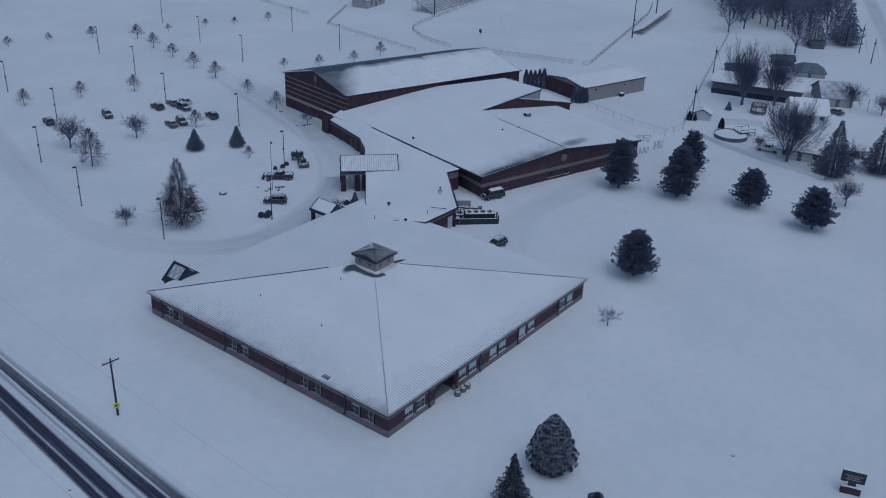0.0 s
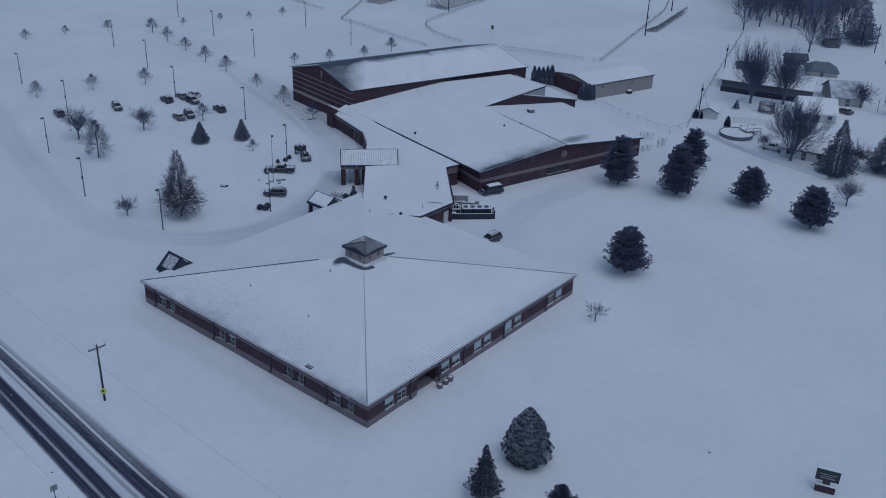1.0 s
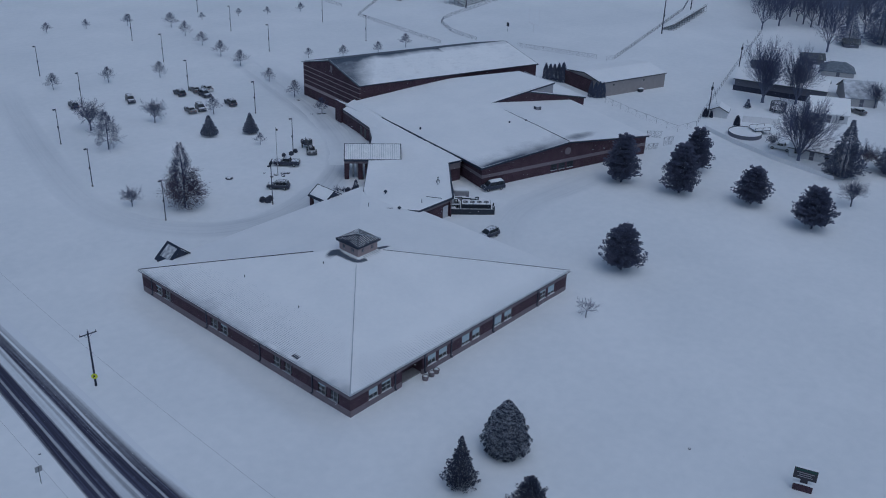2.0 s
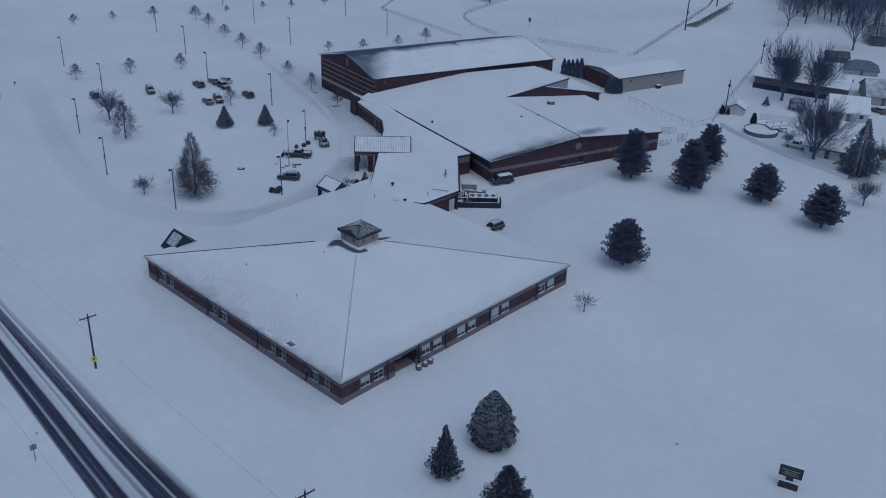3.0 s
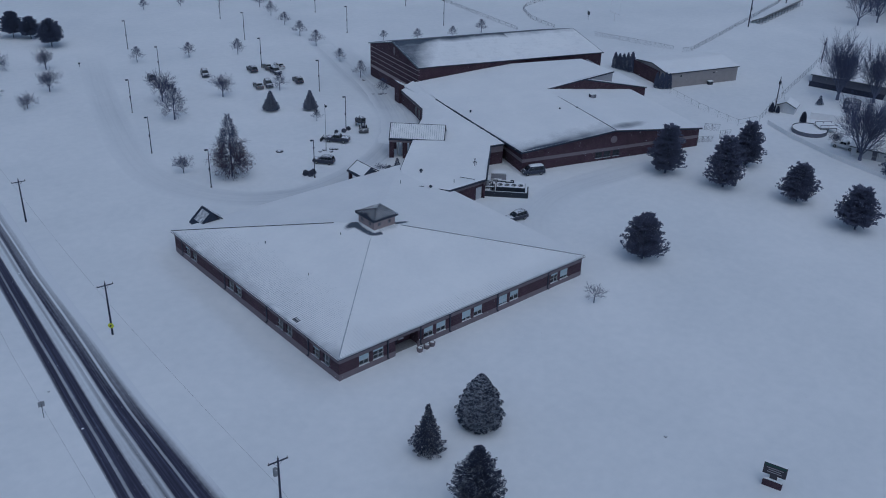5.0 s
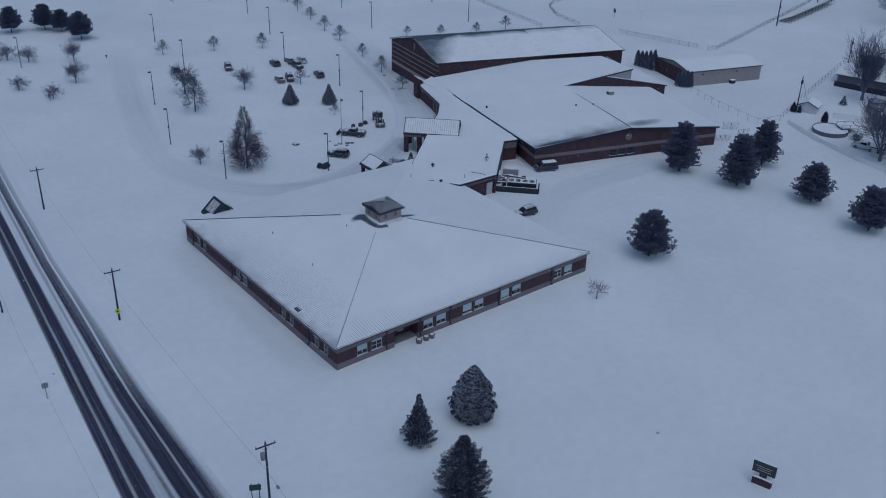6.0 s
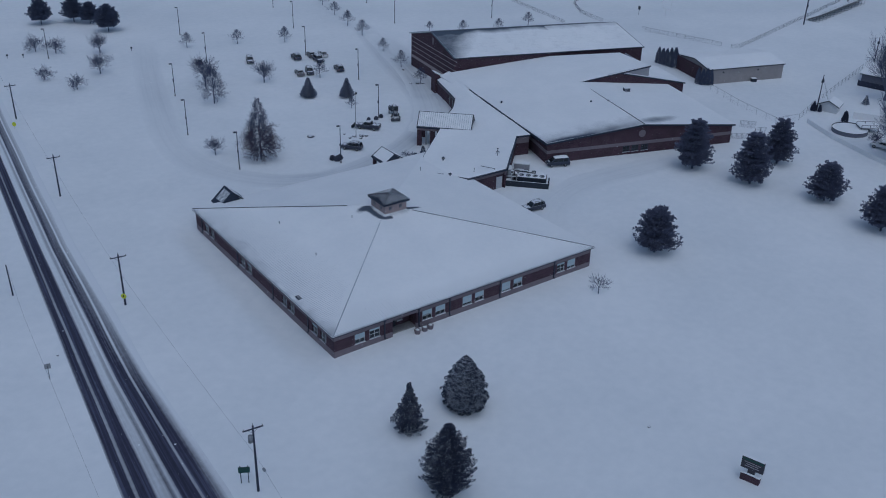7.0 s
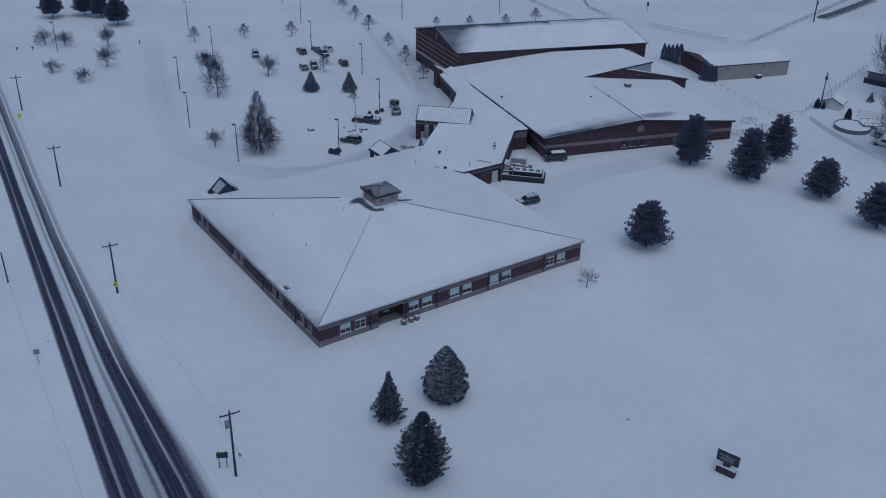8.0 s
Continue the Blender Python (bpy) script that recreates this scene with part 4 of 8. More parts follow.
    part("parapet", b, METAL_DARK, ob, "dark metal parapet")
    # rooftop vents
    for x, y, h in ((47.9, 37.3, 0.75), (51.4, 44.6, 0.95)):
        b = Build()
        z = zt(x, y)
        b.tube([(x, y, z - 0.1), (x, y, z + h * 0.55)], [0.16, 0.16], 10)
        b.tube([(x, y, z + h * 0.55), (x, y, z + h * 0.7), (x, y, z + h)], [0.34, 0.36, 0.1], 12)
        part("roof_vent", b, METAL_DARK, ob, "dark mushroom roof vent", True)
    b = Build()
    b.tube([(43.2, 41.0, 3.9), (43.2, 41.0, 6.0)], [0.06, 0.06], 8)
    b.tube([(43.2, 41.0, 4.75), (46.8, 38.0, 4.75)], [0.05, 0.05], 6)
    part("roof_pipe", b, METAL_DARK, ob, "dark pipe standing out of the snow")
    b = Build()
    b.tube([(53.2, 36.3, 4.0), (53.2, 36.3, 5.2)], [0.06, 0.06], 8)
    part("roof_pipe", b, METAL_DARK, ob, "short upright roof pipe")
    b = Build()
    b.tube([(55.6, 37.3, 4.75), (57.4, 34.9, 4.6)], [0.06, 0.06], 8)
    b.tube([(57.4, 34.9, 4.0), (57.4, 34.9, 4.6)], [0.06, 0.06], 8)
    part("roof_pipe", b, METAL_DARK, ob, "slanting roof pipe by the eave")
    b = Build()
    b.tube([(62.55, 40.5, 4.4), (62.55, 40.5, 6.0)], [0.07, 0.07], 8)
    for dx, dy in ((0.45, 0), (-0.45, 0), (0, 0.45), (0, -0.45)):
        b.tube([(62.55, 40.5, 5.5), (62.55 + dx, 40.5 + dy, 5.2), (62.55 + dx, 40.5 + dy, 4.9)], [0.05, 0.05, 0.05], 6)
    b.tube([(62.55, 40.5, 5.95), (62.55, 40.5, 6.1)], [0.22, 0.05], 10)
    part("roof_fan", b, METAL_DARK, ob, "slim dark roof ventilator with bent arms")
    return ob


connector()


def canopy():
    """Gabled drop-off canopy at the main doors."""
    P, Q = Vector((57.5, 63.5, 0)), Vector((66.5, 54.8, 0))
    length = (Q - P).length
    ob = thing("entrance_canopy", pose(P.x, P.y, 0, 0, 0, math.degrees(math.atan2((Q - P).y, (Q - P).x))), "gabled metal-roofed drop-off canopy on brick piers", "canopy")
    d, eave, ridge = 6.6, 4.55, 7.25
    for near in (True, False):
        b = Build()
        y0 = 0 if near else d
        q = [(0, y0, eave), (length, y0, eave), (length, d / 2, ridge), (0, d / 2, ridge)]
        slab(b, q if near else q[::-1], 0.25)
        r = part("roof", b, METAL_DARK, ob, "dark metal canopy roof slope")
        k = 1 if near else -1
        s = Build()
        a, c = y0 + k * 0.22, d / 2 - k * 0.15
        za, zc = eave + 0.18, ridge - 0.1
        A, B, C, D = (0.2, a, za), (length - 0.2, a, za), (length - 0.2, c, zc), (0.2, c, zc)
        snow_patch(s, *((A, B, C, D) if near else (B, A, D, C)), 60, 12, lambda u_, v_: 0.035 + 0.02 * wob(u_ * 10, v_ * 4, 1.0), 0.1, None, lambda u_, v_: 0.78 + 0.05 * wob(u_ * 9, v_ * 4, 1.0, 3))
        part("roof_snow", s, DUSTED, r, "thin snow with seams showing", True)
        n = 26
        for i in range(1, n):
            x = i * length / n
            rb = Build()
            rb.prism([(x - 0.03, a, za - 0.02), (x + 0.03, a, za - 0.02), (x + 0.03, c, zc - 0.02), (x - 0.03, c, zc - 0.02)], [(x - 0.03, a, za + 0.075), (x + 0.03, a, za + 0.075), (x + 0.03, c, zc + 0.075), (x - 0.03, c, zc + 0.075)])
            part("seam", rb, RIB, r)
    for x in (0.15, length - 0.3):
        g = Build()
        g.prism([(x, 0.25, eave - 0.25), (x, d - 0.25, eave - 0.25), (x, d / 2, ridge - 0.3)], [(x + 0.15, 0.25, eave - 0.25), (x + 0.15, d - 0.25, eave - 0.25), (x + 0.15, d / 2, ridge - 0.3)])
        part("gable", g, METAL_DARK, ob, "dark gable end")
    f = Build()
    f.box(0.1, length - 0.1, 0.1, 0.4, eave - 0.75, eave - 0.24)
    part("beam", f, STONE, ob, "pale fascia beam")
    for x, y in ((0.6, 0.6), (0.6, d - 0.6), (3.6, 0.6)):
        p = Build()
        p.box(x - 0.5, x + 0.5, y - 0.45, y + 0.45, -0.3, eave - 0.7)
        part("pier", bevel_all(p, 0.02, 1), BRICK, ob, "square brick pier")
    for x in (2.0, 2.9):
        p = Build()
        p.tube([(x, 1.6, -0.3), (x, 1.6, eave - 0.3)], [0.22, 0.22], 12)
        part("column", p, WHITE_FRAME, ob, "white round column", True)
    w = Build()
    w.box(4.6, length, 0.35, 0.6, -0.3, eave - 0.7)
    part("wall", w, BRICK, ob, "brick side wall")


canopy()

WING = pose(75.42, 39.28, 0, 0, 0, -17.1)


def gable_front(b, pts, y, thick):
    b.prism([(x, y, z) for x, z in pts], [(x, y + thick, z) for x, z in pts])


def main_wing():
    ob = thing("main_wing", WING, "long brick wing with a shallow snow-covered gable roof", "school building")
    # front gable wall in courses: base brick, pale band, upper brick
    part_defs = (("wall", [(0, -0.5), (46.6, -0.5), (46.6, 2.35), (0, 2.35)], BRICK, 0.0), ("stone_band", [(-0.02, 2.35), (46.62, 2.35), (46.62, 3.1), (-0.02, 3.1)], STONE, -0.03), ("wall", [(0, 3.1), (46.6, 3.1), (46.6, 4.6), (23.1, 6.85), (0, 4.6)], BRICK, 0.0))
    for name, pts, mat, o in part_defs:
        b = Build()
        gable_front(b, pts, o, 0.35 - o)
        part(name, b, mat, ob)
    # doors and windows on the front are framed panels set against the brick face
    for x in (18.6, 20.8, 23.2):
        window_unit(ob, pose(0, -0.12, 0), x, x + 1.7, 0.9, 2.3, 0.0, 2, frame=METAL_DARK)
    e = Build()
    e.disc((23.1, -0.02, 4.9), 0.85, (0, -1, 0), 0.08, 28)
    em = part("emblem", e, STONE, ob, "round grey wall emblem", False)
    e = Build()
    e.disc((23.1, -0.1, 4.9), 0.6, (0, -1, 0), 0.04, 28)
    part("emblem_face", e, STONE, em)
    # side walls
    for x0, x1 in ((0.0, 0.35),):
        for name, z0, z1, mat, o in (("wall", -0.5, 2.35, BRICK, 0), ("stone_band", 2.35, 3.1, STONE, 0.03), ("wall", 3.1, 4.6, BRICK, 0)):
            b = Build()
            b.box(x0 - o, x1, 0.36, 40.0, z0, z1)
            part(name, b, mat, ob)
    b = Build()
    b.box(46.25, 46.6, 0.36, 30.0, -0.5, 4.6)
    part("wall", b, BRICK, ob)
    A, B, C, D, R, R2 = (-0.5, -0.5, 4.9), (23.1, -0.5, 7.12), (21.6, 30, 7.5), (-3.7, 30, 5.1), (47.1, -0.5, 4.85), (47.1, 30, 4.85)
    F, G, E, U = (22.0, 51.0, 8.0), (-5.2, 51.0, 5.6), (41.5, 30, 10.25), (39.9, 43.5, 9.95)
    b = Build()
    for q in ((A, B, C, D), (B, R, R2, C), (D, C, F, G), (C, E, U, F)):
        slab(b, q, 0.32)
    deck = part("roof", b, METAL_DARK, ob, "dark metal roof deck edge")

    def smear(x, y, cx, cy, rx, ry):
        return math.exp(-((x - cx) / rx) ** 2 - ((y - cy) / ry) ** 2)

    def lying(x, y):
        """Depth of the snow on the main roof, thin along the front gable."""
        melt = smear(x, y, 12, -0.6, 10, 2.3) * (x < 23) + smear(x, y, 28.5, 1.8, 5.0, 1.5) * (x > 23.2)
        h = 0.17 + 0.04 * wob(x, y, 0.2) + 0.012 * wob(x, y, 1.2, 5)
        return max(0.03, h * min(1.0, 2.2 * (y + 0.45) + 0.3) - 0.1 * melt)

    def dusting(x, y):
        """Share of the roof metal that the snow hides: blown thin along the gable and beside the ridge."""
        left = x < 23.12
        c = 1.25
        if left:
            c -= 1.15 * smear(x, y, 4.5, -0.5, 5.5, 1.2) + 0.5 * smear(x, y, 15, 0.4, 8, 1.7)
            c -= 0.52 * (1 / (1 + math.exp((y - 5.6 - 1.6 * wob(x, y, 0.16, 3) - 0.08 * x) * 0.9)))
        else:
            c -= 1.05 * smear(x, y, 28.0, 1.4 + 0.28 * (x - 24), 7.0, 2.1)
        c -= 0.6 * smear(x, y, 34, 30.2, 7, 0.9) + 0.3 * smear(x, y, 27, 33, 5, 3)
        return c + 0.09 * wob(x, y, 0.35, 6)

    def plain_snow(s, t):
        return 0.17 + 0.04 * wob(s * 25, t * 20, 0.2, 12) + 0.012 * wob(s * 25, t * 20, 1.2, 6)

    sn = Build()
    snow_patch(sn, (-0.25, -0.3, 4.93), (23.0, -0.3, 7.11), C, D, 110, 130, None, 0.3, lying, dusting)
    part("roof_snow", sn, DUSTED, deck, "smooth roof snow thinning to grey along the gable edge", True)
    sn = Build()
    snow_patch(sn, (23.15, -0.3, 7.1), (46.9, -0.3, 4.88), R2, C, 110, 130, None, 0.3, lying, dusting)
    part("roof_snow", sn, DUSTED, deck, "smooth roof snow with a grey melted smear by the ridge", True)
    sn = Build()
    snow_patch(sn, D, C, F, G, 60, 40, None, 0.3, lying, dusting)
    part("roof_snow", sn, DUSTED, deck, "smooth deep roof snow", True)
    sn = Build()
    snow_patch(sn, (21.6, 30.0, 7.5), (41.3, 30.1, 10.2), (39.7, 43.4, 9.9), (22.0, 51.0, 8.0), 40, 40, None, 0.3, lying, dusting)
    part("roof_snow", sn, DUSTED, deck, "smooth deep roof snow", True)
    rc = Build()
    rc.tube([(23.1, -0.5, 7.3), (22.6, 10, 7.46), (21.9, 24, 7.6)], [0.07, 0.07, 0.05], 6)
    part("ridge_cap", rc, METAL_DARK, ob, "thin dark ridge line")
    ed = Build()
    ed.prism([(-0.62, -0.55, 4.55), (-0.45, -0.55, 4.55), (-4.3, 38, 4.8), (-4.5, 38, 4.8)], [(-0.62, -0.55, 5.0), (-0.45, -0.55, 5.0), (-4.3, 38, 5.4), (-4.6, 38, 5.4)])
    part("eave_edge", ed, METAL_DARK, ob, "dark eave edge above the lower roof")
    sn = Build()

    def bank(s, t):
        return 0.06 + (0.05 if s < 0.55 else 0.15) * t * (0.4 + wob(s * 44, 0, 0.5, 21) + 0.7 * wob(s * 44, 0, 1.7, 22))

    snow_patch(sn, (-5.6, 37.5, 4.7), (-2.8, 9.0, 4.42), (-1.6, 9.0, 4.75), (-4.5, 37.5, 5.0), 140, 5, bank, 0.3)
    snow_patch(sn, (-7.4, 52.0, 4.7), (-5.7, 37.5, 4.7), (-4.4, 37.5, 5.3), (-4.9, 52.0, 5.75), 40, 6, lambda s, t: 0.1 + 0.03 * wob(s * 14, t * 3, 0.6, 5), 0.3)
    part("snow_bank", sn, ROOF_SNOW, ob, "snow drifted against the eave step", True)
    # rooftop things
    b = Build()
    b.box(30.6, 32.0, 22.6, 23.8, 6.3, 7.5)
    unit = part("rooftop_unit", bevel_all(b, 0.05), METAL_DARK, ob, "dark rooftop ventilation unit with a snow cap")
    for z in (6.75, 7.0, 7.25):
        b = Build()
        b.box(30.56, 32.04, 22.56, 22.6, z, z + 0.1)
        part("louvre", b, GREY_PANEL, unit)
    b = Build()
    snow_patch(b, (30.5, 22.5, 7.5), (32.1, 22.5, 7.5), (32.1, 23.9, 7.5), (30.5, 23.9, 7.5), 6, 6, lambda s, t: 0.14, 0.16)
    part("snow", b, ROOF_SNOW, unit, "", True)
    for x, y, z in ((-0.6, 25.8, 5.45), (18.4, 16.7, 6.9), (22.2, 15.3, 7.2)):
        b = Build()
        b.tube([(x, y, z), (x, y, z + 0.45), (x, y, z + 0.6)], [0.2, 0.24, 0.08], 10)
        part("roof_vent", b, METAL_DARK, ob, "small dark roof vent", True)
    # rear cross wing with a clerestory
    b = Build()
    gable_front(b, [(21.6, -0.5), (51.9, -0.5), (51.9, 1.9), (21.6, 1.9)], 30.25, 0.3)
    part("wall", b, BRICK, ob)
    b = Build()
    gable_front(b, [(21.6, 1.9), (51.92, 1.9), (51.92, 2.6), (21.6, 2.6)], 30.22, 0.33)
    part("stone_band", b, STONE, ob)
    b = Build()
    gable_front(b, [(21.7, 2.6), (51.9, 2.6), (51.9, 4.75), (33.1, 8.75), (21.7, 7.2)], 30.25, 0.3)
    part("wall", b, BRICK, ob)
    b = Build()
    gable_front(b, [(33.1, 8.75), (41.3, 7.1), (41.3, 9.9)], 30.3, 0.25)
    part("clerestory", b, GREY_PANEL, ob, "grey clerestory panel")
    b = Build()
    b.box(51.6, 51.9, 30.56, 44, -0.5, 4.75)
    part("wall", b, BRICK, ob)
    b = Build()
    b.box(41.0, 41.3, 30.56, 43, 6.5, 9.9)
    part("clerestory", b, GREY_PANEL, ob)
    b = Build()
    slab(b, [(33.1, 30.05, 9.0), (52.3, 30.05, 4.95), (52.3, 44, 4.95), (33.1, 44, 9.0)], 0.3)
    r = part("roof", b, METAL_DARK, ob)
    sn = Build()
    snow_patch(sn, (33.2, 30.15, 9.0), (52.1, 30.15, 5.0), (52.1, 43.9, 5.0), (33.2, 43.9, 9.0), 24, 18, plain_snow)
    part("roof_snow", sn, ROOF_SNOW, r, "smooth deep roof snow", True)


main_wing()


def gymnasium():
    g = thing("gymnasium", pose(87.2, 89.8, 0, 0, 0, -19.4), "tall brick gymnasium with pale wall stripes and a snowy gable roof", "school building")
    skew = -4.8 / 26.3
    L, Wd, eave, ridge = 53.6, 26.3, 9.3, 12.75
    at = lambda u_, v_, z: (u_ + skew * v_, v_, z)
    fronts = [(-0.5, 2.6, BRICK, 0), (2.6, 3.4, STONE, 1), (3.4, 4.5, BRICK, 0), (4.5, 4.68, STONE, 1), (4.68, 5.8, BRICK, 0), (5.8, 5.98, STONE, 1), (5.98, 7.1, BRICK, 0), (7.1, 7.28, STONE, 1), (7.28, 8.35, BRICK, 0), (8.35, 8.53, STONE, 1), (8.53, 9.1, BRICK, 0)]
    for z0, z1, mat, proud in fronts:
        b = Build()
        o = -0.03 * proud
        b.prism([at(o, 0, z0), at(0.4, 0, z0), at(0.4, Wd, z0), at(o, Wd, z0)], [at(o, 0, z1), at(0.4, 0, z1), at(0.4, Wd, z1), at(o, Wd, z1)])
        part("stone_stripe" if proud else "wall", b, STRIPE if proud else mat, g, "thin pale stone stripe" if proud else "dark red brick courses")
    b = Build()
    b.prism([at(0, 0, 9.1), at(0, Wd, 9.1), at(0, Wd / 2, 12.4)], [at(0.4, 0, 9.1), at(0.4, Wd, 9.1), at(0.4, Wd / 2, 12.4)])
    part("wall", b, BRICK, g, "brick gable")
    for v0, v1 in ((0, 0.4), (Wd - 0.4, Wd)):
        b = Build()
        b.prism([at(0.41, v0, -0.5), at(L, v0, -0.5), at(L, v1, -0.5), at(0.41, v1, -0.5)], [at(0.41, v0, 9.1), at(L, v0, 9.1), at(L, v1, 9.1), at(0.41, v1, 9.1)])
        part("wall", b, BRICK, g, "long brick side wall")
    b = Build()
    b.prism([at(L - 0.4, 0.4, -0.5), at(L - 0.4, Wd - 0.4, -0.5), at(L - 0.4, Wd - 0.4, 9.1), at(L - 0.4, Wd / 2, 12.4), at(L - 0.4, 0.4, 9.1)], [at(L, 0.4, -0.5), at(L, Wd - 0.4, -0.5), at(L, Wd - 0.4, 9.1), at(L, Wd / 2, 12.4), at(L, 0.4, 9.1)])
    part("wall", b, BRICK, g)
    e = Build()
    c = Vector(at(-0.02, 12.6, 10.4))
    shield = [(-0.7, 1.0), (0.7, 1.0), (0.72, 0.1), (0.45, -0.6), (0.0, -1.05), (-0.45, -0.6), (-0.72, 0.1)]
    e.prism([(c.x - 0.08, c.y + p, c.z + q) for p, q in shield], [(c.x + 0.02, c.y + p, c.z + q) for p, q in shield])
    part("emblem", e, STONE, g, "grey shield-shaped wall emblem")
    for near in (True, False):
        v0 = -0.35 if near else Wd + 0.35
        b = Build()
        q = [at(-0.35, v0, eave), at(L + 0.35, v0, eave), at(L + 0.35, Wd / 2, ridge), at(-0.35, Wd / 2, ridge)]
        slab(b, q if near else q[::-1], 0.2)
        r = part("roof", b, ROOF_METAL, g, "blue-grey metal roof slope")
        ed = Build()
        k = 1 if near else -1
        ed.prism([at(-0.4, v0 - k * 0.06, eave - 0.24), at(L + 0.4, v0 - k * 0.06, eave - 0.24), at(L + 0.4, v0, eave - 0.24), at(-0.4, v0, eave - 0.24)], [at(-0.4, v0 - k * 0.06, eave + 0.02), at(L + 0.4, v0 - k * 0.06, eave + 0.02), at(L + 0.4, v0, eave + 0.02), at(-0.4, v0, eave + 0.02)])
        part("gutter", ed, METAL_DARK, g)
        sn = Build()

        def bare(s, t):
            """Share of the metal that the snow hides: blown clean at one end and along the ridge."""
            u_, d = s * L, t * Wd / 2
            edge = 0.2 + 9.0 * t + 0.8 * wob(u_, d, 0.25, 3)
            c = 0.12 + min(0.74, max(0.0, (u_ - edge + 2.6) / 9.0))
            c -= (1.0 if u_ < 32 else 0.4) * max(0.0, t - 0.84 + 0.06 * wob(u_, 1, 0.35) + 0.02 * wob(u_, 2, 2.5)) / 0.2
            return c + 0.07 * wob(u_, d, 0.35, 7) + 0.06 * wob(u_ * 0.2, d, 1.4, 12)

        def depth(s, t):
            return 0.03 + 0.1 * min(1.0, max(0.0, bare(s, t))) + 0.012 * wob(s * L, t * Wd / 2, 0.8, 8)

        if near:
            snow_patch(sn, at(0, v0 - 0.04, eave + 0.02), at(L, v0 - 0.04, eave + 0.02), at(L, Wd / 2 - 0.05, ridge), at(0, Wd / 2 - 0.05, ridge), 240, 70, depth, 0.08, None, bare)
        else:
            snow_patch(sn, at(L, v0 - 0.2, eave + 0.07), at(0, v0 - 0.2, eave + 0.07), at(0, Wd / 2 + 0.05, ridge), at(L, Wd / 2 + 0.05, ridge), 30, 12, lambda s, t: 0.12, 0.1)
        part("roof_snow", sn, DUSTED, r, "snow blown off one end of the slope", True)
        if not near:
            rk = Build()
            rk.tube([at(-0.3, v0, eave + 0.06), at(-0.3, Wd * 0.75, (eave + ridge) / 2 + 0.08), at(-0.3, Wd / 2 + 0.3, ridge + 0.06)], [0.12, 0.1, 0.08], 6)
            part("rake_snow", rk, ROOF_SNOW, r, "thin snow along the gable edge", True)
        if near:
            rb = Build()
            for i in range(18):
                u_ = 0.4 + i * 0.55
                low_t = min(0.95, max(0.02, (u_ - 1.2) / 9.0))
                A0, A1 = Vector(at(u_, v0 + 0.1, eave + 0.05)), Vector(at(u_, Wd / 2, ridge + 0.0))
                p0, p1 = A0.lerp(A1, low_t), A1
                w, up = Vector((0.03, 0, 0)), Vector((0, 0, 0.06))
                rb.prism([p0 - w, p0 + w, p1 + w, p1 - w], [p0 - w + up, p0 + w + up, p1 + w + up, p1 - w + up])
            part("standing_seams", rb, ROOF_METAL, r, "bare raised roof seams")


gymnasium()


def link_block():
    """Low brick corner block between gymnasium and link roof."""
    b = Build()
    pts = [(82.3, 91.6), (85.6, 90.6), (86.4, 93.4), (83.1, 94.4)]
    tops = (5.6, 3.7, 3.9, 5.6)
    b.prism([(x, y, -0.4) for x, y in pts], [(x, y, z) for (x, y), z in zip(pts, tops)])
    ob = thing("stair_block", pose(0, 0, 0), "small brick corner block with a sloping top beside the gymnasium", "school building")
    part("wall", b, BRICK, ob)
    s = Build()
    snow_patch(s, *[(x, y, z + 0.01) for (x, y), z in zip(pts, tops)], 6, 6, lambda a, c: 0.1, 0.1)
    part("roof_snow", s, ROOF_SNOW, ob, "snow on the sloping top", True)


link_block()


